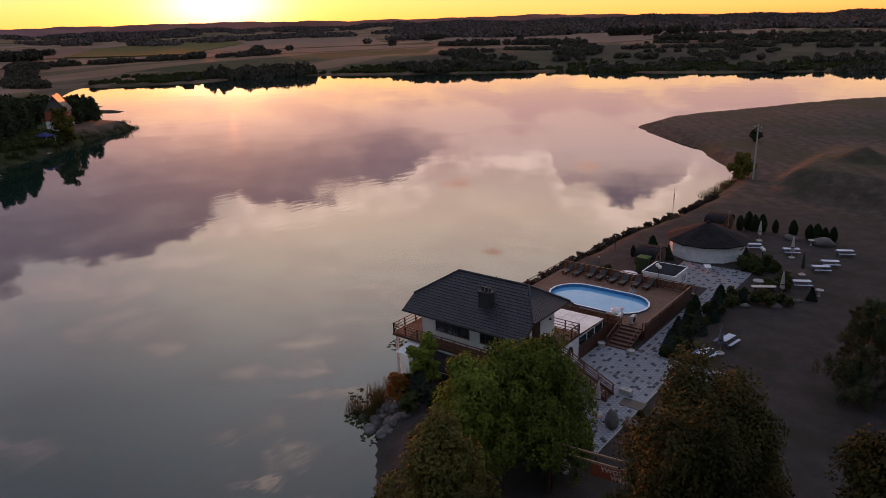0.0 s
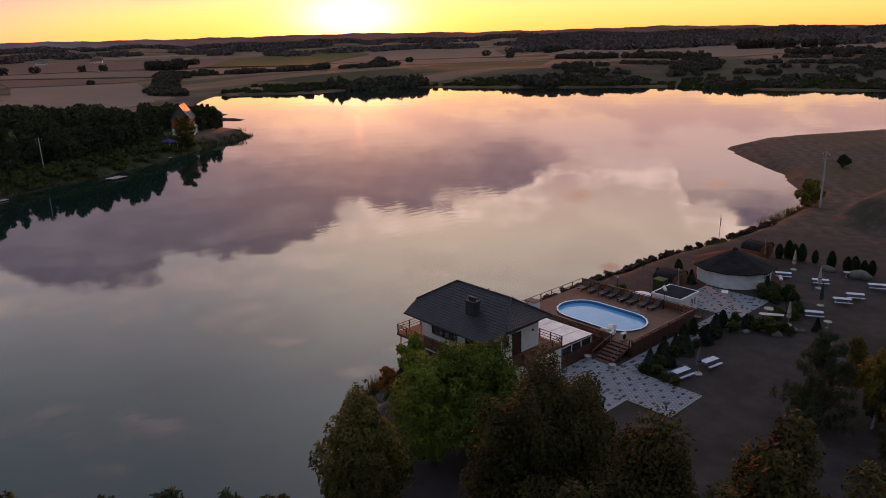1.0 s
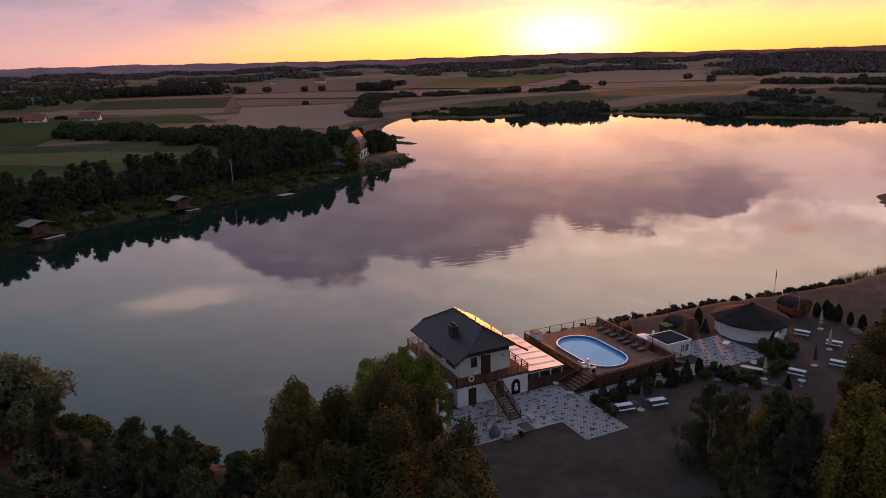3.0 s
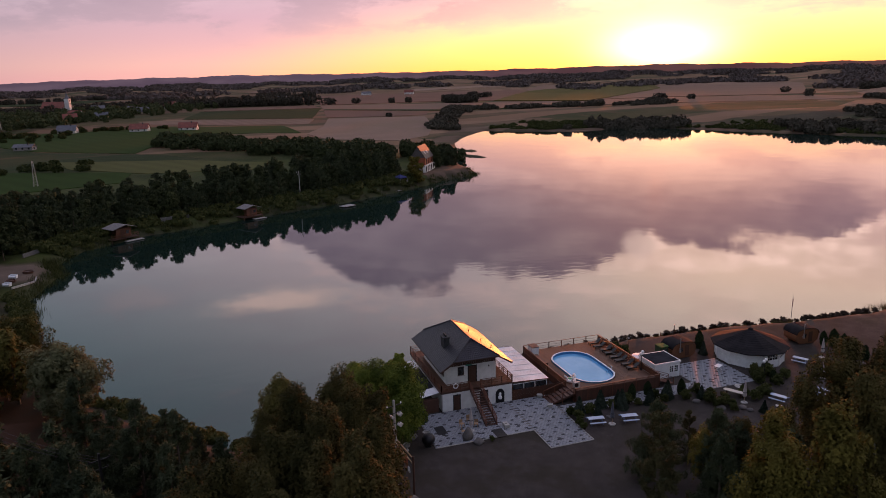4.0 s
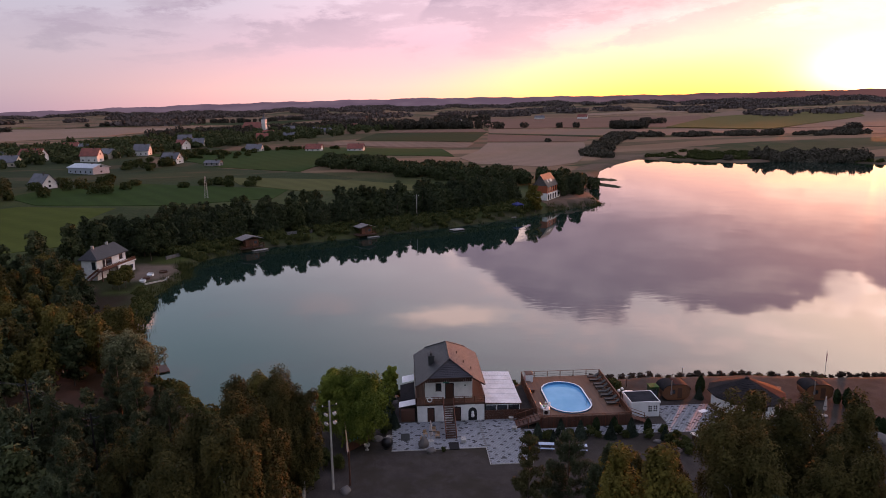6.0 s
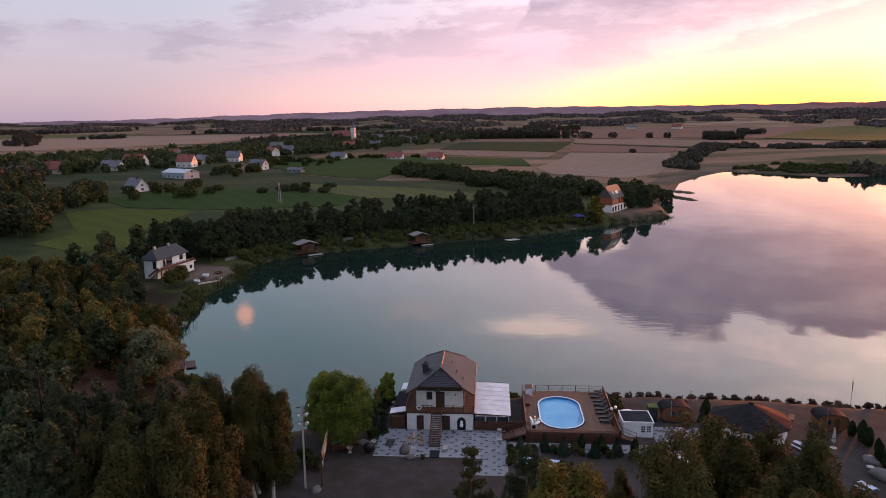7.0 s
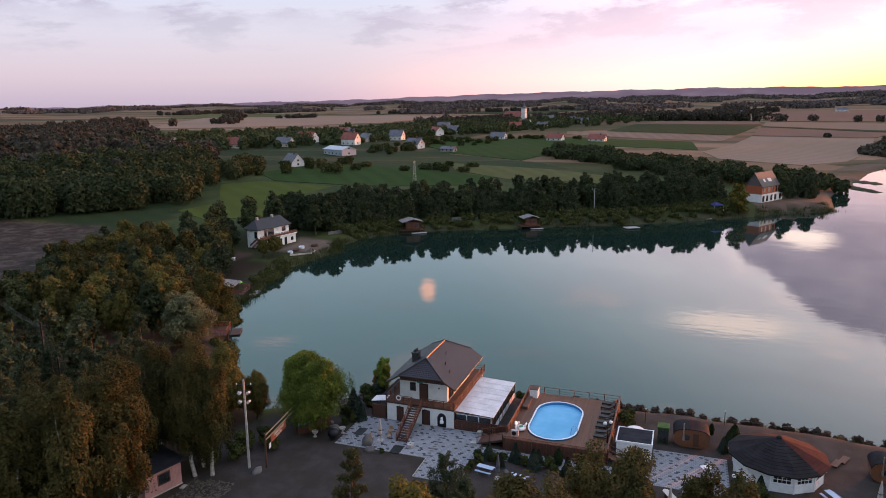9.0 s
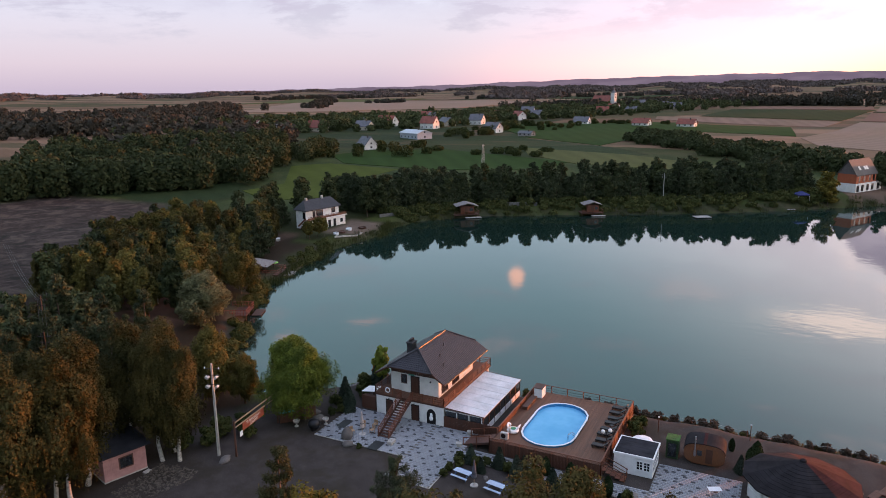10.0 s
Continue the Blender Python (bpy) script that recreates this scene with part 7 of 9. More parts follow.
small_green = broadleaf("willow_tree", "bright green willow crown leaning towards the water", "tree", 9, 9.0, 3.6, 44000, L_GREEN, M_BARK, 0.14, 0.5, 26, 0.05, "willows by the gate", 1.1, stems=2)
small_green.matrix_basis = pose(3.6, -20.6, gz(3.6, -20.6))
olive_tall = broadleaf("bank_tree", "tall loose olive-green tree over the water beside the gate", "tree", 17, 11.0, 3.5, 36000, L_OLIVE, M_BARK, 0.15, 0.8, 30, 0.12, "trees on the near bank", 1.1, 1, 0.42)
olive_tall.matrix_basis = pose(7.2, -29.8, gz(7.2, -29.8))
c_ = copy_thing(olive_tall, pose(5.4, -26.4, gz(5.4, -26.4), 0, 0, 130))
c_.scale = (0.66, 0.66, 0.62)
silver = broadleaf("silver_willow", "pale grey-green silver willow on the bank", "tree", 8, 10.0, 5.2, 34000, L_SILVER, M_BARK, 0.23, 0.6, 22, 0.05, stems=2)
silver.matrix_basis = pose(-15.6, -54.4, gz(-15.6, -54.4))
silver.scale = (1.08, 1.08, 0.86)
round_olive = broadleaf("bank_willow", "rounded olive-yellow willow on the bank", "tree", 18, 8.4, 4.4, 24000, L_OLIVE, M_BARK, 0.18, 0.5, 26, 0.03, "willows on the near bank", stems=2)
round_olive.matrix_basis = pose(-34.4, -63.0, gz(-34.4, -63.0))
for x, y, h in ((-43.5, -69.0, 0.62), (-30.0, -68.0, 0.8)):
    c_ = copy_thing(round_olive, pose(x, y, gz(x, y), 0, 0, 40 * x))
    c_.scale = (h, h, h)

pines = [(pine("pine_tree", "dark green young pine", "tree", 31 + i, 10.0, 2.4, 16000, L_PINE, "pines by the yard", 0.24, 14), 10.0) for i in range(3)]
BIRCH_SPOTS = [(30.5, 15, 10.5), (31.6, -24.6, 17.0), (30.7, -28.5, 15.2), (35, -26.4, 17.0), (26.2, -32, 14.5), (23, -34, 12.0), (33, -33, 15.0), (38, -31, 15.0), (29, -38, 14.0), (19.8, -22.9, 14.0)]
BIRCH_SPOTS += [(27.8, 12.4, 8.4), (28.9, 21.3, 15.6), (32.4, 31.8, 16.4), (32.1, 24.8, 15.6), (37.4, 19.3, 16.8), (28, 24.5, 12.0), (36, 28, 15.0), (40, 25, 15.0), (27.2, 30.0, 14.0), (42, 31, 15.5)]
grow(near_birches, [(18.5, -25, 15.3), (20.8, -29.2, 15.6), (20.6, -24.6, 14.3), (10.8, -31.8, 9.0), (27.6, -27.8, 16.2)], 2)
grow(birches, BIRCH_SPOTS)
PINE_SPOTS = [(26.9, 9.7, 9.5), (11.3, -43.3, 12.6), (10.6, -40.0, 10.5), (12.8, -36, 8.0), (6.5, -46, 10.0), (17.5, -48, 12.0), (23, -46, 12.5), (13.5, -46.5, 11.0), (0, -50, 11.5), (28, -44, 13.0), (14, -52, 12.0), (35, -42, 13.0), (4.5, -41.5, 8.2), (20, -40, 12.0), (46, 36, 13), (44, 18, 13), (31, 7, 9.6), (34.5, 11.5, 10.5)]
PINE_SPOTS += [(8.5, -41.5, 8.0), (7, -38, 5.5), (2, -44, 8), (9, -36.5, 4.5), (12, -39, 6.5), (3.5, -38.5, 5)]
grow(pines, PINE_SPOTS, 9)
young_pines = [(pine("young_pine", "fluffy olive-green young pine at the edge of the yard", "tree", 35 + i, 9.0, 2.3, 15000, L_YOUNGPINE, "young pines in the yard", 0.17, 12, 0.06), 9.0) for i in range(2)]
grow(young_pines, [(30.6, 0.6, 12.4), (20.6, 11.6, 6.2)], 10)
wide_pine = pine("pine_tree", "broad dark bushy pine in the yard", "tree", 39, 8.6, 3.5, 26000, L_PINE, "pines by the yard", 0.17, 13, 0.04, 1.8)
wide_pine.matrix_basis = pose(22.4, 6.6, gz(22.4, 6.6))
copy_thing(wide_pine, pose(28.6, 10.6, gz(28.6, 10.6), 0, 0, 70))
young_birches = [(broadleaf("young_birch", "thin young birch with yellow-green leaves", "tree", 38 + i, 8.0, 2.0, 15000, L_YOUNG, M_BIRCHBARK, 0.11, 0.9, 22, 0.10, "young birches in the yard", 1.25, 1, 0.3), 8.0) for i in range(2)]
grow(young_birches, [(36.4, 7.6, 14.0), (39.9, 10.5, 15.6), (25.6, 9.4, 7.2), (22.4, 14.2, 6.0)], 11)

# planting in the yard
thuja = [(cone_tree("thuja", "narrow dark green thuja", "shrub", 41, 2.4, 0.55, 4200, L_THUJA, "thujas in the yard", 0.12, column=True), 2.4)]
grow(thuja, [(-0.7, 52.2, 2.3), (0.2, 53.2, 2.8), (1.2, 52.8, 2.5), (2.2, 53, 2.7), (4.0, 53.3, 2.0), (6.6, 52.2, 2.6), (8.8, 51.9, 2.3), (9.8, 51.8, 2.6), (10.6, 53, 1.9), (11.7, 52.6, 2.2), (5.2, 14.6, 2.2), (4.9, 17.2, 2.0), (6.2, 21.4, 2.2), (7.4, 35.2, 1.8), (-7.0, 34.4, 2.6), (-6.4, 33.8, 2.0), (-8.6, 31.8, 1.6)], 4)
spruce = [(cone_tree("spruce", "small blue-green spruce in the planting bed", "shrub", 51 + i, 2.6, 1.05, 5200, L_SPRUCE, "small spruces in the beds", 0.15), 2.6) for i in range(2)]
grow(spruce, [(6.2, 6.4, 2.2), (5.8, 9.6, 2.4), (7.6, 8.2, 1.7), (7.0, 12.0, 2.6), (5.6, 12.3, 1.9), (7.2, 16.0, 2.3), (6.6, 19.0, 2.5), (-1.4, -15.2, 3.2), (-0.2, -13.8, 2.6), (1.4, -12.8, 2.4), (8.2, 23.0, 1.8), (4.6, 36.4, 2.2), (-4.2, 33.0, 2.0), (14.2, 27.6, 1.6), (-7.6, -14.0, 3.5)], 6)
shrub = [(broadleaf("garden_shrub", "low dense garden shrub in the planting bed", "shrub", 61 + i, 1.3, 0.95, 1700, L_SHRUB, M_BARK, 0.145, 0, 12, 0.02, "shrubs in the beds"), 1.3) for i in range(2)]
BED_SPOTS = [(6.3, 5.1, 1.0), (7.6, 5.6, 1.1), (8.8, 5.0, 0.9), (10.0, 4.9, 0.8), (6.9, 7.4, 1.2), (6.0, 8.2, 0.9), (6.4, 10.8, 1.1), (6.0, 13.6, 1.2), (6.9, 14.4, 0.9), (6.2, 17.4, 1.3), (7.4, 18.0, 1.0), (7.6, 21.0, 1.2), (6.8, 23.4, 1.3), (7.8, 24.8, 1.0), (9.6, 23.2, 1.4)]
BED_SPOTS += [(11.0, 23.6, 1.3), (11.6, 25.0, 1.0), (10.2, 25.0, 1.2), (12.6, 24.4, 1.0), (9.4, 28.6, 1.2), (11.0, 29.0, 1.3), (10.4, 31.0, 1.5), (5.0, 34.4, 1.6), (6.2, 34.0, 1.5), (7.2, 33.2, 1.4), (5.6, 36.0, 1.5), (7.0, 37.6, 1.3), (8.4, 35.0, 1.4), (-7.5, 21.4, 1.8), (-9.4, 20.9, 1.4), (-10.2, 21.6, 1.3), (-2.0, 21.2, 1.0), (2.0, -13.6, 1.0), (0.6, -15.4, 1.4), (3.2, -14.2, 1.0), (-3.0, -13.6, 1.6), (-5.2, -14.6, 1.7), (-7.2, -16.0, 1.6), (-9.0, -14.2, 1.5), (-10.6, -12.6, 1.3), (-14.2, 5.6, 1.2), (-13.8, 6.4, 0.9), (6.4, -3.6, 0.5), (8.9, -6.4, 0.6), (12.4, -19.6, 1.8), (11, -21.4, 2.0), (13.2, -23.0, 2.2), (15.6, -22.6, 2.0), (17.6, -24.6, 2.1)]
grow(shrub, BED_SPOTS, 7)
tree2 = broadleaf("young_tree", "slender young tree with yellow-green leaves by the lean-to", "tree", 71, 5.6, 1.5, 5000, L_GREEN, M_BARK, 0.2, 0.3, 16, 0.3)
tree2.matrix_basis = pose(-7.4, -13.4, gz(-7.4, -13.4))
orange = broadleaf("orange_shrub", "orange-leaved shrub among the shore stones", "shrub", 72, 3.0, 1.05, 3000, L_AUTUMN, M_BARK, 0.15, 0.2, 12, 0.08)
orange.matrix_basis = pose(-9.2, -15.2, gz(-9.2, -15.2))
bank_bush = broadleaf("bank_bush", "yellow-green bush on the sandy bank", "shrub", 73, 5.0, 2.6, 9000, L_YOUNG, M_BARK, 0.26, 0.3, 20, 0.05)
bank_bush.matrix_basis = pose(-12.2, 92.5, gz(-12.2, 92.5))
small_bank = broadleaf("bank_bush", "dark solitary bush on the sand spit", "shrub", 74, 2.8, 1.7, 4000, L_FAR, M_BARK, 0.3, 0.1, 14, 0.05)
small_bank.matrix_basis = pose(-22, 138, gz(-22, 138))


def tuft_field(name, label, category, spots, blade, material, per, seed, lean=0.25):
    """Reeds or dry grass: blades in tufts, one object."""
    rng = np.random.default_rng(seed)
    vs, o = [], 0
    for x, y, h, r in spots:
        z = gz(x, y)
        n = per
        base = np.stack([x + rng.normal(size=n) * r, y + rng.normal(size=n) * r, np.full(n, z - 0.05)], axis=1)
        tip = base + np.stack([rng.normal(size=n) * lean * h, rng.normal(size=n) * lean * h, h * rng.uniform(0.6, 1.15, size=n)], axis=1)
        side = rng.normal(size=(n, 3)) * np.array([1, 1, 0])
        side /= np.linalg.norm(side, axis=1)[:, None] + 1e-9
        vs.append(np.stack([base - side * blade, base + side * blade, tip], axis=1).reshape(-1, 3))
    v = np.concatenate(vs)
    me = array_mesh(name, v, np.arange(len(v)).reshape(-1, 3))
    return tagged(link_mesh(name, me, material), label, category, kind="stuff")


rng = random.Random(17)
shore = [(-16.3 + rng.uniform(-0.5, 0.9) + 0.02 * i * (i > 60), 3 + i * 0.72 + rng.uniform(-0.3, 0.3), rng.uniform(0.35, 0.8), 0.28) for i in range(76)]
shore = [(x + (1.2 if y > 45 else 0) + (1.2 if y > 54 else 0), y, h, r) for x, y, h, r in shore]
cushions = [(broadleaf("shore_tuft", "low dark cushion of shore plants between the stones", "shrub", 75 + i, 0.62, 0.55, 700, L_BIRCH, M_BARK, 0.08, 0, 8, 0.0, "shore cushions"), 0.62) for i in range(2)]
grow(cushions, [(-15.7 + rng.uniform(-0.5, 0.5) + (0.9 if i * 1.5 > 38 else 0) + (1.3 if i * 1.5 > 50 else 0), 5 + i * 1.5 + rng.uniform(-0.6, 0.6), rng.uniform(0.30, 0.65)) for i in range(38)], 21)
tuft_field("shore_grass", "dry grass tufts along the stony shore", "grass", shore, 0.03, L_REED, 60, 3, 0.35)
reeds = [(-12 + rng.uniform(-1.5, 1.5), -14 + rng.uniform(-3.5, 4.5), rng.uniform(0.9, 1.9), 0.4) for i in range(26)] + [(-14.6 + rng.uniform(-1, 2), 84 + rng.uniform(-7, 9), rng.uniform(0.8, 1.7), 0.6) for i in range(26)]
tuft_field("reeds", "tall dry reeds at the water's edge", "reeds", reeds, 0.03, L_REED, 70, 5, 0.15)
west = []
for i in range(190):
    j = rng.randrange(len(SHORE_WEST) - 4)
    (ax, ay), (bx, by) = SHORE_WEST[j], SHORE_WEST[j + 1]
    t = rng.random()
    x, y = ax + (bx - ax) * t + rng.uniform(-2.5, 1.5), ay + (by - ay) * t - rng.uniform(-1.0, 2.5)
    west.append((x, y, rng.uniform(0.8, 2.0), 1.0))
tuft_field("west_reeds", "green-brown reeds along the west bank", "reeds", west, 0.07, L_SHRUB, 45, 8, 0.2)


# stones
def stone_mesh(seed):
    bm = B()
    bmesh.ops.create_icosphere(bm, subdivisions=2, radius=1.0)
    for v in bm.verts:
        n = noise.noise(v.co * 1.1 + Vector((seed * 3.1, 0, 0)))
        v.co *= 1 + 0.35 * n
        v.co.z *= 0.65
    me = bpy.data.meshes.new("boulder")
    bm.to_mesh(me)
    bm.free()
    me.polygons.foreach_set("use_smooth", [True] * len(me.polygons))
    me.materials.append(M_STONE)
    return me


stones = [stone_mesh(i) for i in range(5)]


def put_stone(x, y, s, z=None, label="rounded grey field stone on the shore", grp="shore stones"):
    ob = new("boulder", stones[rng.randrange(5)])
    ob.matrix_basis = pose(x, y, (gz(x, y) if z is None else z) + 0.15 * s, rng.uniform(-15, 15), rng.uniform(-15, 15), rng.uniform(0, 360)) @ Matrix.Diagonal((s * rng.uniform(0.8, 1.25), s, s * rng.uniform(0.8, 1.1), 1))
    tagged(ob, label, "stone", grp)


for i in range(70):
    put_stone(-9.6 + rng.uniform(-2.2, 2.6), -15.5 + rng.uniform(-3.2, 3.0), rng.uniform(0.28, 0.62))
for i in range(95):
    y = 2 + i * 0.62
    x = -16.2 + (0.8 if y > 42 else 0) + (1.5 if y > 52 else 0) + rng.uniform(-0.9, 0.5)
    put_stone(x, y, rng.uniform(0.14, 0.36))
for x, y, s in ((11.6, 23.4, 0.6), (12.4, 26.0, 0.5), (6.8, 51.0, 1.0), (11.0, 50.6, 1.5), (13.2, 26.4, 0.4), (8.8, 21.8, 0.5), (8.8, -8.0, 0.6), (4.8, -15.0, 0.7), (3.6, -16.6, 0.7), (17.6, -18.4, 0.8), (8.6, 9.2, 0.3), (5.6, 23.8, 0.6)):
    put_stone(x, y, s, None, "large rounded boulder set in the yard", "yard boulders")
# rope fence along the shore
rf = thing("rope_fence", "low wooden posts with a rope along the shore", "fence", (0, 0, 0))
prev = None
for i in range(12):
    y = 20.5 + i * 4.2
    x = -15.0 + (0.7 if y > 42 else 0) + (1.0 if y > 54 else 0)
    z = gz(x, y)
    bm = B()
    rod(bm, (x, y, z - 0.2), (x, y, z + 0.95), 0.05, seg=8)
    part("post", bm, M_RAIL, rf)
    if prev:
        bm = B()
        a_, b_ = Vector(prev), Vector((x, y, z + 0.85))
        pts = [a_.lerp(b_, q / 6) - Vector((0, 0, 0.9 * (q / 6) * (1 - q / 6))) for q in range(7)]
        for p, q in zip(pts, pts[1:]):
            rod(bm, p, q, 0.015, seg=5, caps=False)
        part("rope", bm, M_CONCRETE, rf)
    prev = (x, y, z + 0.85)
# round brown heather cushions along the shore
heath = [(broadleaf("shore_shrub", "round brown heather cushion on the gravel shore", "shrub", 131 + i, 0.9, 0.8, 1300, leaf("heather_leaf", (0.035, 0.026, 0.020), (0.120, 0.082, 0.058), through_light=0.05), M_BARK, 0.11, 0, 14, 0.0, "heather along the shore"), 0.9) for i in range(2)]
spots = []
y = 1.5
while y < 76:
    edge_x = np.interp(y, [2, 10, 21, 38, 47, 58, 74], [-15.5, -16.5, -16.8, -16.6, -16, -14, -13])
    spots.append((edge_x + rng.uniform(0.9, 1.7), y, rng.uniform(0.7, 1.15)))
    y += rng.uniform(1.1, 2.2)
grow(heath, spots, 17)
# lily pads
for cx, cy, rad, n_ in ((-11.4, -17.6, 1.3, 60), (-14.2, -14.6, 1.2, 26), (-18.2, -4.3, 1.5, 50), (-8.6, -19.2, 1.0, 34)):
    bm = B()
    for i in range(n_):
        a_, r_ = rng.uniform(0, 6.28), rad * math.sqrt(rng.random())
        x, y, s = cx + r_ * math.cos(a_) * 1.3, cy + r_ * math.sin(a_), rng.uniform(0.09, 0.2)
        st_ = rng.uniform(0, 6.28)
        z = WATER + 0.012 + 0.004 * (i % 5)
        ring_ = [bm.verts.new((x + s * math.cos(st_ + q * 5.6 / 8), y + s * math.sin(st_ + q * 5.6 / 8), z)) for q in range(9)]
        bm.faces.new([bm.verts.new((x, y, z))] + ring_)
    tagged(part("lily_pads", bm, L_SHRUB), "patch of floating lily pads", "water lilies", kind="stuff")

# ---- the west bank, woods and village ----
def wood_patch(name, label, spots, material, cards, size, seed, squash=1.0):
    """Many trees of one wood as one mesh: (x, y, height, radius) each with trunk-less ragged crown to the ground."""
    rng_ = np.random.default_rng(seed)
    xy = np.array([(s[0], s[1]) for s in spots])
    z = ground_z(xy[:, 0], xy[:, 1])
    pts, outs = [], []
    for (x, y, h, r), z0 in zip(spots, z):
        n_ = cards
        u = rng_.normal(size=(n_, 3))
        u /= np.linalg.norm(u, axis=1)[:, None]
        t = rng_.uniform(0.4, 1.0, size=n_) ** 0.5
        hh = 0.5 + 0.5 * u[:, 2] * t
        prof = np.where(hh > 0.45, np.sqrt(np.clip(1 - ((hh - 0.45) / 0.58) ** 2, 0.02, 1)), 0.75 + 0.5 * hh)
        bump = 1 + 0.18 * np.sin(np.arctan2(u[:, 1], u[:, 0]) * 4 + x) * np.cos(hh * 9 + y)
        d_ = np.hypot(u[:, 0], u[:, 1]) + 1e-6
        pts.append(np.stack([x + u[:, 0] / d_ * r * prof * t * bump, y + u[:, 1] / d_ * r * prof * t * bump, z0 + 0.02 * h + hh * h * squash], axis=1))
        outs.append(np.stack([u[:, 0] / d_, u[:, 1] / d_, 1.6 * (hh - 0.25)], axis=1))
    v, f = leaf_cards(rng_, np.concatenate(pts), size, 1.2, 0.0, 0.5, np.concatenate(outs), 0.6)
    ob = link_mesh(name, array_mesh(name, v, f), material)
    return tagged(ob, label, "woods", kind="stuff")


rng = random.Random(29)
mid_pine = [(pine("bank_pine", "dark pine in the belt along the west bank", "tree", 81 + i, 11.0, 3.5, 3000, L_PINE, "trees along the west bank", 0.54, 13, 0.05, 1.6), 11.0) for i in range(3)]
mid_leaf = [(broadleaf("bank_tree", "dark leafy tree along the bank", "tree", 91 + i, 11.0, 3.3, 3600, L_FAR, M_BARK, 0.42, 0.3, 24, 0.06, "trees along the west bank"), 11.0) for i in range(2)]
olive_leaf = [(broadleaf("bank_tree", "olive-green leafy tree on the near bank", "tree", 98, 11.0, 3.2, 5200, L_OLIVE, M_BARK, 0.34, 0.6, 24, 0.06, "trees on the near bank"), 11.0)]
autumn_leaf = [(broadleaf("bank_birch", "olive and rust-coloured birch on the near bank", "tree", 95 + i, 11.0, 3.0, 5600, L_BIRCH, M_BIRCHBARK, 0.34, 1.2, 26, 0.12, "birches on the near bank"), 11.0) for i in range(2)]
BANK_LINE = [(-122, -73), (-127, -72), (-143, -57), (-162, -20), (-178, 12), (-196, 38), (-208, 50)]


def along_bank(t, off):
    """A point a share t along the wooded west shore and off metres inland."""
    n_ = len(BANK_LINE) - 1
    i_ = min(int(t * n_), n_ - 1)
    (ax, ay), (bx, by) = BANK_LINE[i_], BANK_LINE[i_ + 1]
    q = t * n_ - i_
    ln = math.hypot(bx - ax, by - ay)
    return ax + (bx - ax) * q - (by - ay) / ln * off, ay + (by - ay) * q + (bx - ax) / ln * off


belt = []
while len(belt) < 250:
    x, y = along_bank(rng.random(), 13 + 27 * rng.random() ** 1.3)
    if math.hypot(x + 236, y - 57) < 17 or math.hypot(x + 205, y - 47) < 9 or math.hypot(x + 101, y + 91) < 13:
        continue
    belt.append((x, y, rng.uniform(8.0, 12.5)))
belt += [(-248 + rng.uniform(-14, 10), 76 + rng.uniform(-16, 8), rng.uniform(8, 11)) for i in range(14)]
for i in range(64):
    x, y = along_bank((i + rng.random()) / 64, rng.uniform(11.5, 15.0))
    if math.hypot(x + 236, y - 57) > 17 and math.hypot(x + 205, y - 47) > 9 and math.hypot(x + 101, y + 91) > 13:
        belt.append((x, y, rng.uniform(7.0, 10.5)))
dry = lake_distance(np.array([b_[0] for b_ in belt]), np.array([b_[1] for b_ in belt]))
belt = [b_ for b_, d_ in zip(belt, dry) if math.hypot(b_[0] + 182.0, b_[1] + 4.6) > 6.5 and d_ > 8.0]
grow(mid_pine + mid_pine + mid_leaf, belt, 12)


def hides_villa(x, y):
    """True for a spot that would stand between the water side and the villa."""
    if not -98 < x < -55:
        return False
    a1, a2 = math.degrees(math.atan2(y - 35, x - 70)), math.degrees(math.atan2(y - 2.7, x - 93.8))
    return -146.4 < a1 < -140.6 or -155.8 < a2 < -152.0


near_bank = []
while len(near_bank) < 150:
    x = rng.uniform(-98, -6)
    shore_y = np.interp(x, [-98, -71, -54, -46, -27, -17, -12, -4, 4], [-72, -71, -67, -66, -55, -48, -44, -38, -34])
    back_y = -106 + 0.65 * (x + 19) if x > -75 else -106 - (-75 - x) * 0.1
    back_y = max(back_y, shore_y - 52)
    y = rng.uniform(back_y + 3, shore_y - 3)
    path_y = np.interp(x, [-85, -60, -24, -8, 0], [-92, -88, -72, -59, -54])
    if abs(y - path_y) < 2.2 or math.hypot(x + 15.6, y + 54.4) < 7.5 or math.hypot(x + 34.4, y + 63) < 6.5 or math.hypot(x + 26, y + 58) < 5 or math.hypot(x + 52, y + 73) < 8 or (x > -50 and abs(y + 72 - 0.512 * (x + 52)) < 3.5) or math.hypot(x + 88, y + 82) < 9 or (x < -84 and y > -102) or x > -13 or hides_villa(x, y):
        continue
    if any((x - q[0]) ** 2 + (y - q[1]) ** 2 < 7 for q in near_bank):
        continue
    near_bank.append((x, y, rng.uniform(7.0, 11.0)))
grow(autumn_leaf, near_bank[::3], 13)
grow(olive_leaf, near_bank[1::3], 14)
for i, (x, y, h) in enumerate(near_bank[2::3]):
    ob, base_h = (mid_pine + mid_leaf)[i % 5]
    c_ = copy_thing(ob, pose(x, y, gz(x, y) - 0.05, 0, 0, rng.uniform(0, 360)))
    c_.scale = (h / base_h,) * 3
    tagged(c_, "dark tree in the mixed strip on the near bank", group="trees on the near bank")
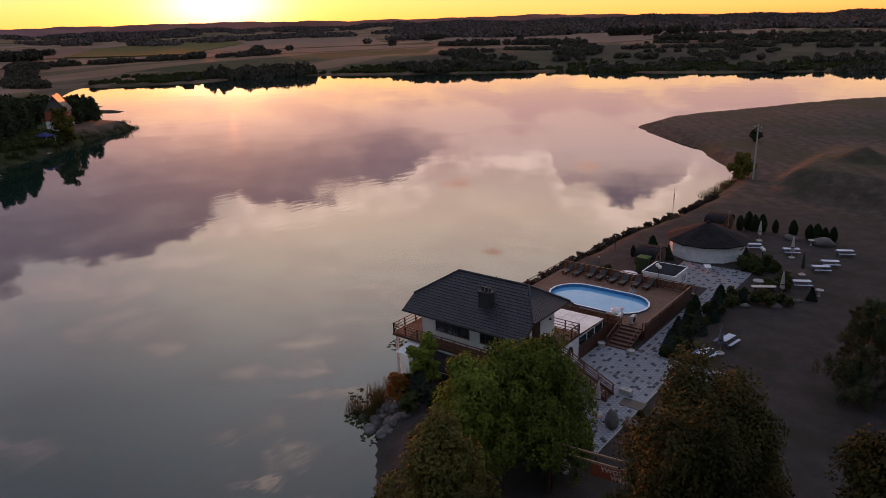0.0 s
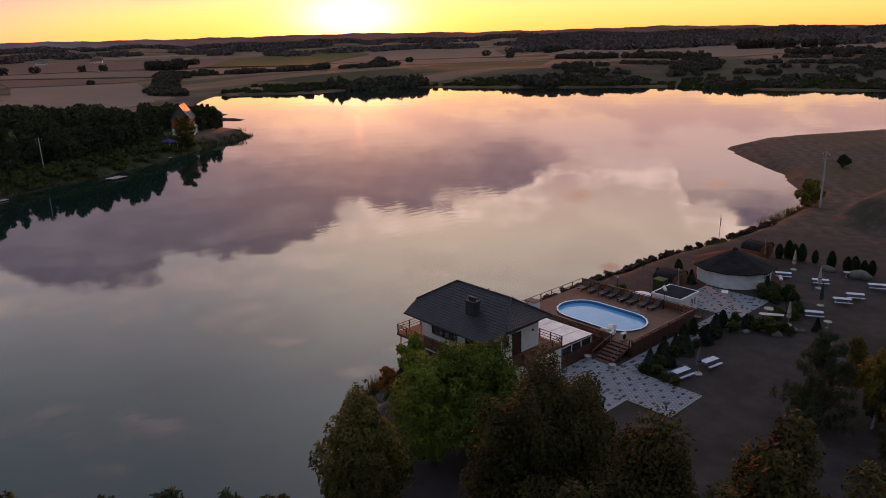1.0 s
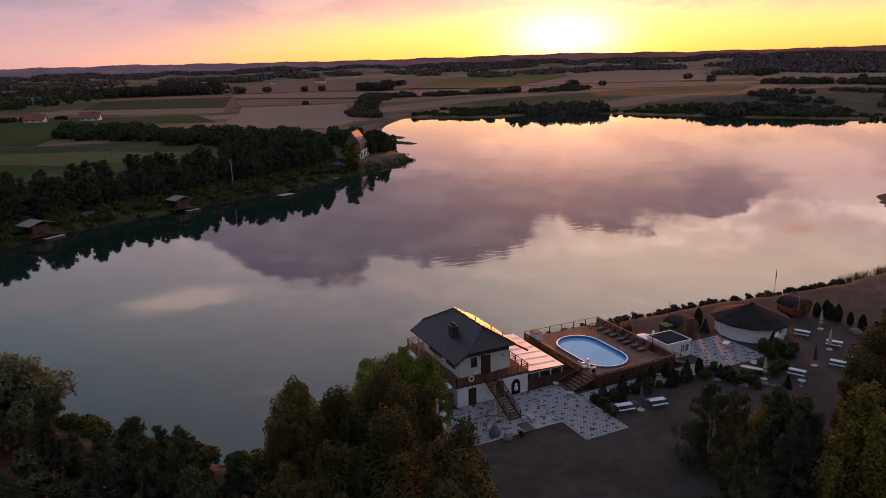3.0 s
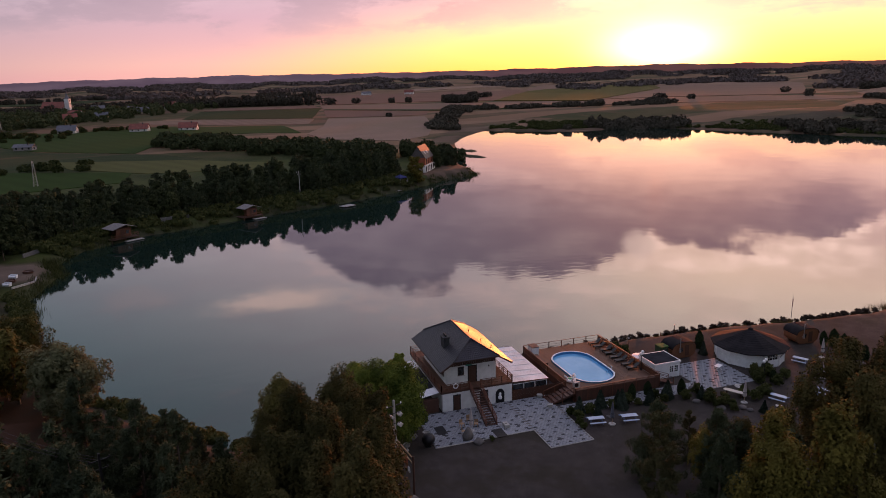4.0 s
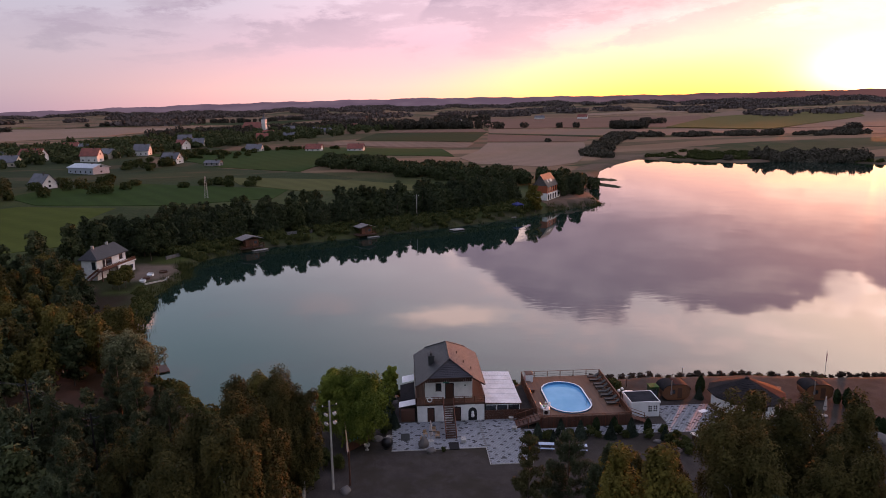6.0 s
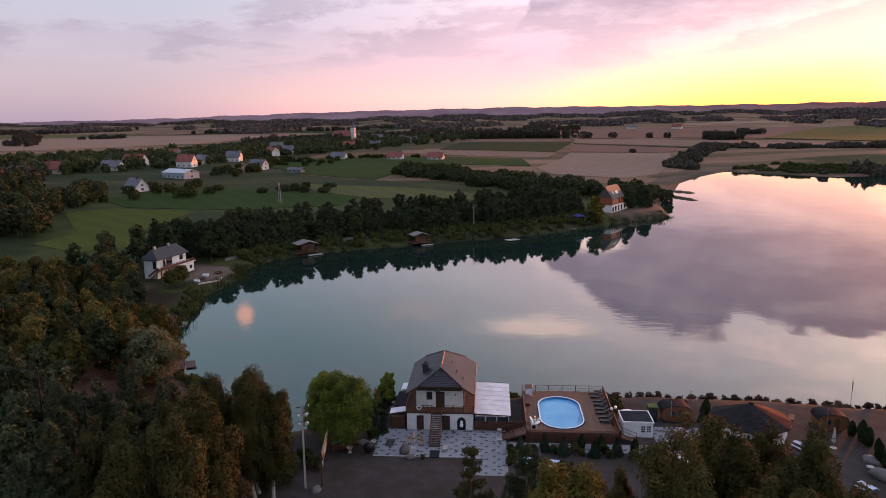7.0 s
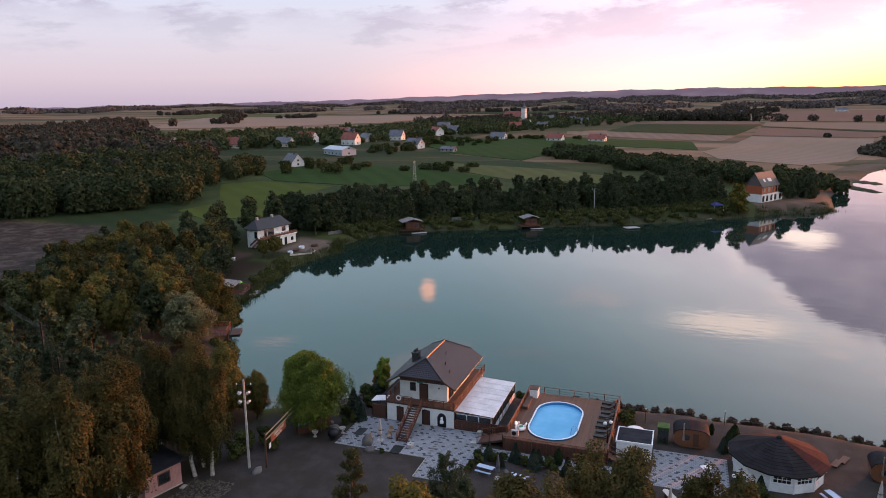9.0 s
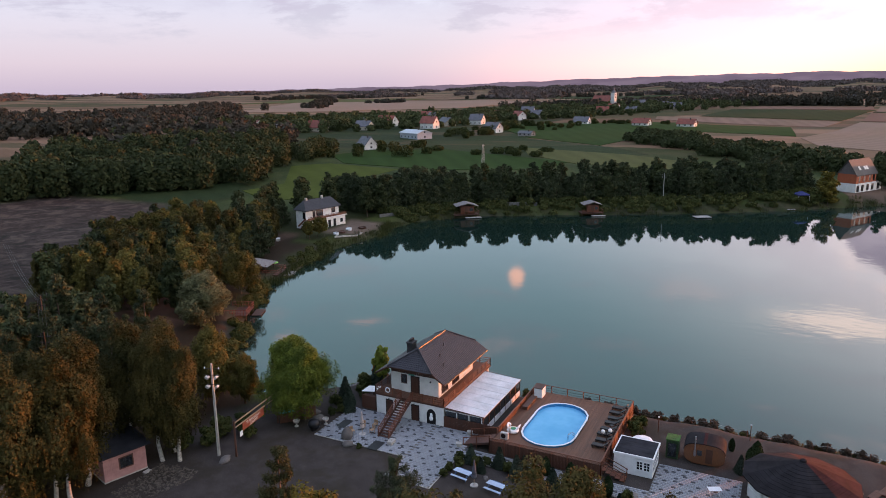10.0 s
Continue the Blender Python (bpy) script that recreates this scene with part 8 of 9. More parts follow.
for i, (x, y, h) in enumerate(((10.6, -64.8, 10.2), (5.9, -67.2, 8.6), (3.9, -58.0, 10.8), (14.0, -62.9, 9.3), (-2.2, -69.7, 8.6), (20.6, -52.7, 11.0), (6.0, -51.6, 9.1), (1.8, -67.5, 12.0), (13.3, -58.5, 9.4), (26.1, -49.0, 10.7), (16.1, -55.4, 11.0), (8.9, -58.5, 8.4), (0.2, -59.6, 9.4), (-9.6, -70.6, 8.7), (8.0, -70.7, 10.2), (22.1, -58.1, 9.2))):
    ob, base_h = (mid_pine + mid_leaf)[i % 5]
    c_ = copy_thing(ob, pose(x, y, gz(x, y) - 0.05, 0, 0, rng.uniform(0, 360)))
    c_.scale = (h / base_h,) * 3
    tagged(c_, "dark tree in the mixed strip on the near bank", group="trees on the near bank")
for x, y, h in ((-84.5, -101, 10), (-80, -97, 9), (-90, -105, 11), (-98, -108, 12), (-104, -112, 12), (-112, -106, 12), (-119, -100, 11), (-108, -104, 13), (-114, -98, 12), (-94, -107, 12), (-124, -90, 11.5), (-118, -86, 10), (-88, -112, 11)):
    c_ = copy_thing(mid_leaf[0][0], pose(x, y, gz(x, y), 0, 0, rng.uniform(0, 360)))
    c_.scale = (h / 11,) * 3
bigtree = copy_thing(mid_leaf[1][0], pose(-205.3, 47.0, gz(-205.3, 47.0)))
bigtree.scale = (1.3, 1.3, 1.05)
tagged(bigtree, "round yellow-green tree beside the panelled house", "tree", "trees along the west bank")
for o in bigtree.children:
    if o.name.startswith("crown"):
        o.data = o.data.copy()
        o.data.materials[0] = L_YOUNG

thicket = []
for i in range(330):
    off = rng.uniform(0.6, 12.5)
    x, y = along_bank(rng.random(), off)
    thicket.append((x, y, rng.uniform(0.8, 1.5) + 0.13 * off, rng.uniform(1.0, 2.0)))
wood_patch("bank_thicket", "dark willow thicket at the foot of the bank trees", thicket, L_SHRUB, 150, 0.5, 15)
scrub_line = []
NEAR_SHORE = [(6, -31), (0, -30), (-4, -36), (-12, -44), (-17, -48), (-27, -55), (-46, -66), (-54, -67), (-71, -71), (-80, -74)]
for (ax, ay), (bx, by) in zip(NEAR_SHORE, NEAR_SHORE[1:]):
    for i in range(int(math.hypot(bx - ax, by - ay) * 1.3)):
        q = rng.random()
        x, y = ax + (bx - ax) * q - rng.uniform(-0.6, 2.6), ay + (by - ay) * q - rng.uniform(-0.2, 3.0)
        if math.hypot(x + 27, y + 56.5) > 6 and math.hypot(x + 52.5, y + 70) > 8:
            scrub_line.append((x, y, rng.uniform(0.8, 2.0), rng.uniform(0.8, 1.5)))
wood_patch("bank_scrub", "green reeds and low willow scrub along the near bank", scrub_line, L_SHRUB, 260, 0.3, 16)

# dense wood beyond the meadow
w1 = []
for i in range(230):
    t, s = rng.random(), rng.random() ** 1.3
    ax, ay = -86 + (-166 + 86) * t, -236 + (-172 + 236) * t
    w1.append((ax - s * (120 + 80 * t) * 0.82, ay - s * 150 * 0.75, rng.uniform(11, 15), rng.uniform(3.5, 5.5)))
wood_patch("dense_wood", "dense dark deciduous wood beyond the meadow", w1, L_FAR, 650, 1.0, 3)
w2 = [(-215 + rng.uniform(-12, 12) - 6 * i, -198 + rng.uniform(-10, 10) - 3 * i, rng.uniform(9, 12), rng.uniform(4, 5.5)) for i in range(12)]
wood_patch("field_copse", "dark copse beside the village field", w2, L_FAR, 1000, 0.8, 4)
w3 = []
for i in range(110):
    t = rng.random()
    w3.append((-335 - 110 * t + rng.uniform(-22, 22), 36 - 105 * t + rng.uniform(-10, 10), rng.uniform(5, 9), rng.uniform(3.5, 5.5)))
for i in range(36):
    t = rng.random()
    w3.append((-300 - 36 * t + rng.uniform(-14, 14), 92 - 60 * t + rng.uniform(-10, 10), rng.uniform(6, 10), rng.uniform(3.5, 5)))
wood_patch("hedge_wood", "broad dark hedgerow behind the west bank", w3, L_FAR, 420, 1.1, 5)
w4 = [(-470 + rng.uniform(-110, 60), -196 + rng.uniform(-14, 14), rng.uniform(3, 7), rng.uniform(2.5, 4.5)) for i in range(34)] + [(-560 + rng.uniform(-60, 60), -165 + rng.uniform(-26, 26), rng.uniform(2, 5), rng.uniform(2, 3.5)) for i in range(22)] + [(-610 + rng.uniform(-10, 10), -40 - 120 * rng.random(), rng.uniform(2, 4), rng.uniform(1.5, 3)) for i in range(24)] + [(-340 + 34 * rng.random(), -150 + 60 * rng.random(), rng.uniform(2.5, 4.5), rng.uniform(2.5, 4.5)) for i in range(9)] + [(-300 + rng.uniform(-50, 40), -190 + rng.uniform(-30, 30), rng.uniform(3, 7), rng.uniform(2.5, 4)) for i in range(16)]
wood_patch("field_bushes", "scattered bushes in the meadow", w4, L_SHRUB, 300, 0.8, 6)
VILLAGE = [(-491, -326, 15, 0), (-507, -311, 20, 1), (-402, -375, 16, 1), (-423, -330, 17, 1), (-375, -331, 20, 0), (-490, -257, 14, 1), (-526, -258, 17, 0), (-556, -240, 13, 0), (-657, -236, 15, 1), (-704, -234, 17, 0), (-690, -275, 13, 1), (-760, -262, 15, 0), (-845, -153, 17, 0), (-800, -180, 14, 1), (-980, -133, 16, 0)]
VILLAGE += [(-952, -117, 15, 0), (-900, -190, 15, 1), (-1020, -180, 17, 0), (-1069, -166, 18, 0), (-1329, -125, 22, 0), (-1315, -77, 24, 0), (-1207, -42, 22, 0), (-1219, -33, 18, 0), (-1150, -90, 20, 1), (-450, -300, 14, 0), (-580, -300, 14, 0), (-620, -330, 14, 1), (-1500, 120, 20, 0), (-1620, 330, 22, 0), (-1560, 420, 22, 1)]
# village greenery
w5 = []
for i in range(760):
    t = rng.random()
    x, y = -360 - 780 * t + rng.uniform(-60, 60), -420 + 330 * t + rng.uniform(-110, 80)
    if -640 < x < -360 and y > -190:
        continue
    w5.append((x, y, rng.uniform(5, 11), rng.uniform(3, 6)))
for hx, hy, _, _ in VILLAGE:
    if hx > -1100:
        w5 += [(hx + rng.uniform(-26, 26), hy + rng.uniform(-22, 22) - 8, rng.uniform(3, 8), rng.uniform(2.5, 4.5)) for _ in range(9)]
wood_patch("village_trees", "mixed garden trees among the village houses", w5, L_FAR, 150, 1.8, 7)
# shore woods on the far side and tree lines across the plain
w6 = []


def clumps(n_c, centre, per, reach, h0, h1):
    for _ in range(n_c):
        cx, cy = centre()
        tall = rng.uniform(h0, h1)
        for _ in range(rng.randint(per // 3, per)):
            a_, r_ = rng.uniform(0, 6.28), reach * math.sqrt(rng.random())
            w6.append((cx + r_ * math.cos(a_) * 1.8, cy + r_ * math.sin(a_), tall * rng.uniform(0.55, 1.1), rng.uniform(2.5, 5.0)))


def on_line(a_, b_, jit):
    def pick():
        t = rng.random()
        return a_[0] + (b_[0] - a_[0]) * t + rng.uniform(-jit, jit), a_[1] + (b_[1] - a_[1]) * t + rng.uniform(-jit, jit)
    return pick


# the grove by the water, the belt behind the beach road, thickets further along the far shore
clumps(16, on_line((-474, 282), (-440, 350), 6), 11, 8, 6, 10)
clumps(7, on_line((-464, 290), (-438, 336), 3), 8, 6, 4, 7)
clumps(30, on_line((-520, 158), (-765, 262), 8), 9, 9, 4, 8)
clumps(26, on_line((-765, 268), (-690, 520), 12), 10, 12, 4, 8)
clumps(14, on_line((-372, 400), (-290, 452), 7), 11, 9, 5, 8)
clumps(9, on_line((-345, 372), (-272, 424), 5), 9, 7, 3, 6)
clumps(18, on_line((-242, 432), (20, 452), 6), 9, 7, 1.5, 4.5)
clumps(60, lambda: (-430 + 560 * rng.random(), 500 + rng.random() ** 1.4 * 330), 11, 14, 2.5, 6.5)
clumps(26, on_line((-620, 770), (-380, 800), 16), 11, 14, 5, 9)
clumps(30, on_line((-350, 900), (-60, 830), 20), 12, 16, 5, 10)
w6 += [(-466 + rng.uniform(-3, 3), 258 + rng.uniform(-3, 3), 3.5, 2.4) for i in range(4)]
far_edge = [(60, 450), (-32, 452), (-75, 440), (-165, 415), (-255, 412), (-330, 375), (-420, 345), (-458, 290), (-470, 238), (-515, 200)]
low_brush = []
for (ax, ay), (bx, by) in zip(far_edge, far_edge[1:]):
    ln = math.hypot(bx - ax, by - ay)
    for i in range(int(ln * 1.5)):
        t, off = rng.random(), 5 + 75 * rng.random() ** 1.4
        x, y = ax + (bx - ax) * t + (by - ay) / ln * off, ay + (by - ay) * t - (bx - ax) / ln * off
        low_brush.append((x, y, rng.uniform(0.6, 2.6), rng.uniform(1.6, 3.6)))
wood_patch("far_shore_brush", "low dark brush along the far shore", low_brush, L_SHRUB, 70, 1.1, 18)
wood_patch("far_shore_woods", "low woods along the far shore", w6, L_HAZED, 150, 1.6, 8)


def tree_line(a, b, n_, h0, h1, width=14):
    return [(a[0] + (b[0] - a[0]) * t + rng.uniform(-width, width), a[1] + (b[1] - a[1]) * t + rng.uniform(-width, width), rng.uniform(h0, h1), rng.uniform(4, 9)) for t in (rng.random() for _ in range(n_))]


lines = tree_line((-880, -300), (-1500, -80), 90, 8, 15, 60) + tree_line((-960, -250), (-1300, -60), 80, 8, 14, 40)
lines += tree_line((-1110, -40), (-1130, 122), 110, 9, 15, 24) + tree_line((-1300, -20), (-1700, 170), 80, 9, 15, 60)
lines += tree_line((-985, 322), (-990, 362), 26, 9, 14, 9) + tree_line((-1180, 420), (-1190, 470), 12, 8, 12, 9)
lines += [(x_, y_, h_, r_) for x_, y_, h_, r_ in ((-1089, 152, 12, 9), (-1095, 160, 10, 7), (-1108, 202, 10, 8), (-1067, 253, 9, 6), (-1058, 279, 9, 6), (-683, 153, 3.5, 3), (-1060, 120, 16, 6), (-882, 881, 10, 8), (-722, 771, 11, 7), (-961, 1152, 12, 9), (-561, 877, 8, 6), (-445, 1073, 14, 7), (-802, 580, 9, 9), (-806, 588, 8, 8), (-773, 613, 7, 6))]
lines += tree_line((-540, 1140), (-470, 1170), 26, 11, 17, 14) + tree_line((-440, 1160), (-410, 1170), 12, 10, 15, 8) + tree_line((-880, 1040), (-960, 1180), 14, 8, 13, 14)
lines += tree_line((-560, -640), (-900, -900), 60, 7, 12, 26) + tree_line((-900, -690), (-1500, -1080), 60, 6, 11, 20) + tree_line((-1260, -820), (-1330, -760), 14, 6, 10, 8) + tree_line((-1000, -380), (-1150, -370), 22, 5, 9, 12)
lines += tree_line((-1600, -700), (-2100, -260), 90, 8, 14, 40) + tree_line((-1500, -1300), (-2300, -1250), 90, 8, 13, 50)
lines += tree_line((-420, -480), (-160, -560), 150, 8, 14, 50) + tree_line((-330, -640), (-760, -760), 120, 7, 13, 60) + tree_line((-120, -640), (-500, -900), 130, 8, 14, 80)
lines += [(rng.uniform(-330, -180) - 0.75 * q, -300 - 0.9 * q + rng.uniform(-60, 60), rng.uniform(8, 14), rng.uniform(5, 9)) for q in (rng.uniform(0, 420) for _ in range(220))]
wood_patch("plain_tree_lines", "tree lines and single trees across the farmed plain", lines, L_HAZED, 170, 2.2, 9)
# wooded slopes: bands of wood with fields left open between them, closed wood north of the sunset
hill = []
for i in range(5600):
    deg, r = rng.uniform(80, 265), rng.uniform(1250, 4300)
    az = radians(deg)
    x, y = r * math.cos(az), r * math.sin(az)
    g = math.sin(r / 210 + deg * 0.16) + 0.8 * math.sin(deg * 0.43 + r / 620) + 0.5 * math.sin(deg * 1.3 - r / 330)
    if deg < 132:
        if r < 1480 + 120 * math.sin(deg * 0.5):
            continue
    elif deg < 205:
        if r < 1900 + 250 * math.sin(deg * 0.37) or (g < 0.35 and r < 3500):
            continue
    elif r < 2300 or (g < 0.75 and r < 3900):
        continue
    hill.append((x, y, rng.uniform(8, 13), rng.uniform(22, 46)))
# leaf tones lightened and purpled: distance haze painted into the base colour
wood_patch("hill_woods", "wooded ridges towards the horizon", hill, leaf("hazed_ridge_leaf", (0.095, 0.076, 0.070), (0.155, 0.124, 0.112), through_light=0.05), 70, 7.5, 10)

# the farthest ridge, pale: a glowing strip with distance haze put into its colour
ridge_v, ridge_f = [], []
RIDGE_AZ = [72, 97, 110, 121, 128, 136, 145, 153, 160, 170, 178, 188, 197, 207, 215, 223, 231, 240, 268]
RIDGE_Z = [52, 55, 77, 106, 103, 106, 118, 114, 110, 110, 113, 102, 86, 60, 50, 36, 30, 27, 27]
for i in range(800):
    deg = 72 + 196 * i / 799
    az = radians(deg)
    top = np.interp(deg, RIDGE_AZ, RIDGE_Z) + 2.2 * math.sin(deg * 1.1) + 1.6 * math.sin(deg * 2.9 + 1) + 0.7 * math.sin(deg * 11.0) + 0.6 * math.sin(deg * 27.0 + 2) + rng.uniform(-0.5, 0.5)
    ridge_v += [(4480 * math.cos(az), 4480 * math.sin(az), -40.0), (4480 * math.cos(az), 4480 * math.sin(az), top)]
    if i:
        ridge_f.append((2 * i - 2, 2 * i, 2 * i + 1, 2 * i - 1))
m_ridge = bpy.data.materials.new("haze_glow_ridge")
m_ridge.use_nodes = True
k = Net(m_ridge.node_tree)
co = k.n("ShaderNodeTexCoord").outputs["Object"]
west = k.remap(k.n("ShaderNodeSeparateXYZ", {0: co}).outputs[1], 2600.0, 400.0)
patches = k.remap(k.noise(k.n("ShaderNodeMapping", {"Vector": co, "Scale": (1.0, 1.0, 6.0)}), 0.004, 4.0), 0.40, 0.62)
# painted haze: warm red on the sunset side, mauve on the other
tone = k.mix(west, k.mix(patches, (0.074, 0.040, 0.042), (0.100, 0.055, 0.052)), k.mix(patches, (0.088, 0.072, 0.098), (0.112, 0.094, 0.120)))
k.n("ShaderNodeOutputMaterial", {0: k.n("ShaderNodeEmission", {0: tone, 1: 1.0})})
tagged(link_mesh("backdrop", array_mesh("backdrop", ridge_v, ridge_f), m_ridge), "distant wooded ridge backdrop with evening haze in its glowing colour", "backdrop", kind="structure")


# houses
def simple_house(at, turn, long, deep, wall_h, roof_h, wall_mat, roof_mat, label, n_win=3, name="village_house"):
    t = thing(name, label, "house", (*at, gz(*at) - 0.2), turn, "village houses")
    part("wall", box(B(), -long / 2, long / 2, -deep / 2, deep / 2, 0, wall_h), wall_mat, t)
    for s in (-1, 1):
        bm = B()
        vs_ = [bm.verts.new((s * (long / 2 - q), y, z)) for q in (0.0, 0.2) for y, z in ((-deep / 2, wall_h), (deep / 2, wall_h), (0, wall_h + roof_h))]
        bm.faces.new(vs_[:3]), bm.faces.new(vs_[3:][::-1])
        for i in range(3):
            bm.faces.new((vs_[i], vs_[(i + 1) % 3], vs_[3 + (i + 1) % 3], vs_[3 + i]))
        part("gable", bm, wall_mat, t)
    e = 0.6
    k_ = roof_h / (deep / 2)
    for s in (-1, 1):
        bm = B()
        slab(bm, [(-long / 2 - e, s * (deep / 2 + e), wall_h - e * k_ + 0.1), (long / 2 + e, s * (deep / 2 + e), wall_h - e * k_ + 0.1), (long / 2 + e, 0, wall_h + roof_h + 0.1), (-long / 2 - e, 0, wall_h + roof_h + 0.1)], 0.2)
        part("roof", bm, roof_mat, t)
    part("chimney", box(B(), long * 0.18, long * 0.18 + 0.7, -0.9, -0.3, wall_h + roof_h * 0.5, wall_h + roof_h + 0.9), M_CHIM, t)
    for s in (-1, 1):
        for i in range(n_win):
            x = -long / 2 + long * (i + 0.5) / n_win
            part("window", box(B(), x - 0.6, x + 0.6, *sorted((s * deep / 2, s * (deep / 2 + 0.03))), 1.0, 2.2), M_DARKGLASS, t)
        part("window", box(B(), *sorted((s * long / 2, s * (long / 2 + 0.03))), -0.7, 0.7, 1.0, 2.2), M_DARKGLASS, t)
        part("window", box(B(), *sorted((s * long / 2, s * (long / 2 + 0.03))), -0.6, 0.6, wall_h + 0.3, wall_h + 1.4), M_DARKGLASS, t)
    return t


simple_house((-585, -52), 78, 15, 9, 3.0, 4.0, M_FARWALL, M_REDROOF, "white village house with a red tiled roof")
simple_house((-590, -92), 78, 15, 9, 3.0, 4.0, M_FARWALL, M_REDROOF, "white village house with a red tiled roof")
simple_house((-600, -150), 80, 15, 9, 3.0, 4.2, M_FARWALL, M_GREYROOF, "white village house with a brown-grey roof")
simple_house((-470, -188), 70, 14, 9, 4.0, 4.5, M_FARWALL, M_GREYROOF, "white village house with a dark roof")
simple_house((-316, -212), 60, 12, 9, 3.2, 5.0, M_FARWALL, M_GREYROOF, "white gabled house with a dark roof beside the meadow")
simple_house((-445, -150), 75, 12, 6, 2.6, 1.6, mat("old_grey_wall", (0.28, 0.25, 0.25), 0.9), M_GREYROOF, "low grey outbuilding in the field")
barn = simple_house((-400, -222), 62, 24, 13, 4.4, 2.2, mat("barn_sheet", (0.34, 0.37, 0.42), 0.6, vary=0.15), mat("barn_roof", (0.46, 0.49, 0.54), 0.45, vary=0.12), "large grey-blue sheet metal barn", 5, "barn")
tagged(barn, category="barn")
for i, (x, y, lg, red) in enumerate(VILLAGE):
    lbl = "small village house with a %s roof among trees" % ("red" if red else "grey")
    simple_house((x, y), 40 + (i * 37) % 70, lg, 10.5, 3.8 + (i % 3) * 0.8, 4.4 + (i % 2), M_FARWALL if i % 3 else mat("cream_wall", (0.60, 0.50, 0.40), 0.85, vary=0.1), M_REDROOF if red else M_GREYROOF, lbl)
church = thing("church", "white village church with a square tower and red roof", "church", (-1000, -228, gz(-1000, -228)), 75)
church.scale = (1.25, 1.25, 1.25)
part("nave", box(B(), -13, 10, -6, 6, 0, 8), M_FARWALL, church)
for s in (-1, 1):
    part("roof", slab(B(), [(-13.5, s * 6.8, 7.4), (10.5, s * 6.8, 7.4), (10.5, 0, 14), (-13.5, 0, 14)], 0.3), M_REDROOF, church)
tower = part("tower", box(B(), 10, 15, -2.6, 2.6, 0, 17), M_FARWALL, church)
part("spire", lathe(B(), [(3.2, 17), (2.6, 18), (1.2, 20), (1.0, 21), (0.1, 25)], 8, (12.5, 0, 0)), M_GREYROOF, church)
for z in (11, 14):
    part("window", box(B(), 15, 15.05, -0.7, 0.7, z, z + 1.8), M_DARKGLASS, church)

# villa on the west bank
villa = thing("white_villa", "two-storey white villa with dark roof and brown balcony", "house", (-100.5, -92.4, gz(-103, -90)), 168)
VL, VD = 13.0, 4.4
EV, RG = 5.75, 8.3
part("wall", box(B(), -VL / 2, VL / 2, -VD / 2, VD / 2, -0.6, EV), M_WHITE, villa)
part("ground_floor", box(B(), -0.6, VL / 2 + 0.5, -VD / 2 - 2.3, -VD / 2, -0.6, 2.8), M_WHITE, villa, "white ground floor block under the balcony")
part("roof_terrace", box(B(), -0.8, VL / 2 + 1.2, -VD / 2 - 2.5, -VD / 2, 2.8, 2.95), M_WHITEPAINT, villa, "white edge of the roof terrace")
for s in (-1, 1):
    part("roof", slab(B(), [(-VL / 2 - 0.6, s * (VD / 2 + 0.7), EV - 0.2), (VL / 2 + 0.6, s * (VD / 2 + 0.7), EV - 0.2), (VL / 2 - 1.2, 0, RG), (-VL / 2 + 1.2, 0, RG)], 0.2), M_ROOF, villa)
    bm = B()
    slab(bm, [(s * (VL / 2 + 0.6), -VD / 2 - 0.7, EV - 0.2), (s * (VL / 2 + 0.6), VD / 2 + 0.7, EV - 0.2), (s * (VL / 2 - 1.2), 0, RG)], 0.2)
    part("roof", bm, M_ROOF, villa)
part("balcony", box(B(), -VL / 2 - 1.2, -0.6, -VD / 2 - 2.3, -VD / 2, 2.7, 2.85), M_DARKWOOD, villa)
bm = B()
for i in range(24):
    x = -VL / 2 - 1.2 + i * (VL + 2.2) / 23
    box(bm, x - 0.04, x + 0.04, -VD / 2 - 2.3, -VD / 2 - 2.22, 2.9, 3.8)
box(bm, -VL / 2 - 1.2, VL / 2 + 1.0, -VD / 2 - 2.32, -VD / 2 - 2.2, 3.75, 3.86), box(bm, -VL / 2 - 1.2, VL / 2 + 1.0, -VD / 2 - 2.3, -VD / 2 - 2.23, 3.0, 3.6)
part("railing", bm, M_RAIL, villa)
for x in (-VL / 2 - 1.0, -4.2, -0.9):
    part("post", box(B(), x - 0.12, x + 0.12, -VD / 2 - 2.2, -VD / 2 - 1.96, -0.6, 2.7), M_DARKWOOD, villa)
for x, wd, z0 in ((-3.4, 0.55, 2.95), (-1.2, 1.35, 2.95), (4.3, 0.8, 3.6)):
    part("window", box(B(), x - wd, x + wd, -VD / 2 - 0.03, -VD / 2, z0, 5.1), wood("brown_shutter", (0.15, 0.055, 0.03)), villa, "brown framed window")
    part("pane", box(B(), x - wd + 0.15, x + wd - 0.15, -VD / 2 - 0.05, -VD / 2 - 0.03, z0 + 0.12, 4.95), M_DARKGLASS, villa)
for x, z0, z1 in ((0.5, -0.1, 2.1), (2.6, -0.1, 2.2), (5.4, 0.8, 1.9)):
    part("door", box(B(), x - 0.5, x + 0.5, -VD / 2 - 2.36, -VD / 2 - 2.3, z0, z1), M_DARKGLASS, villa)
part("side_door", box(B(), -VL / 2 - 0.05, -VL / 2, -1.9, -0.8, 2.9, 5.0), M_DARKGLASS, villa)
for i in range(8):
    part("stair_step", box(B(), -VL / 2 - 1.3 - 0.0, -VL / 2 - 0.1, -VD / 2 - 1.4 + i * 0.42, -VD / 2 - 0.95 + i * 0.42, 2.5 - i * 0.34, 2.62 - i * 0.34), M_RAIL, villa)
bm = B()
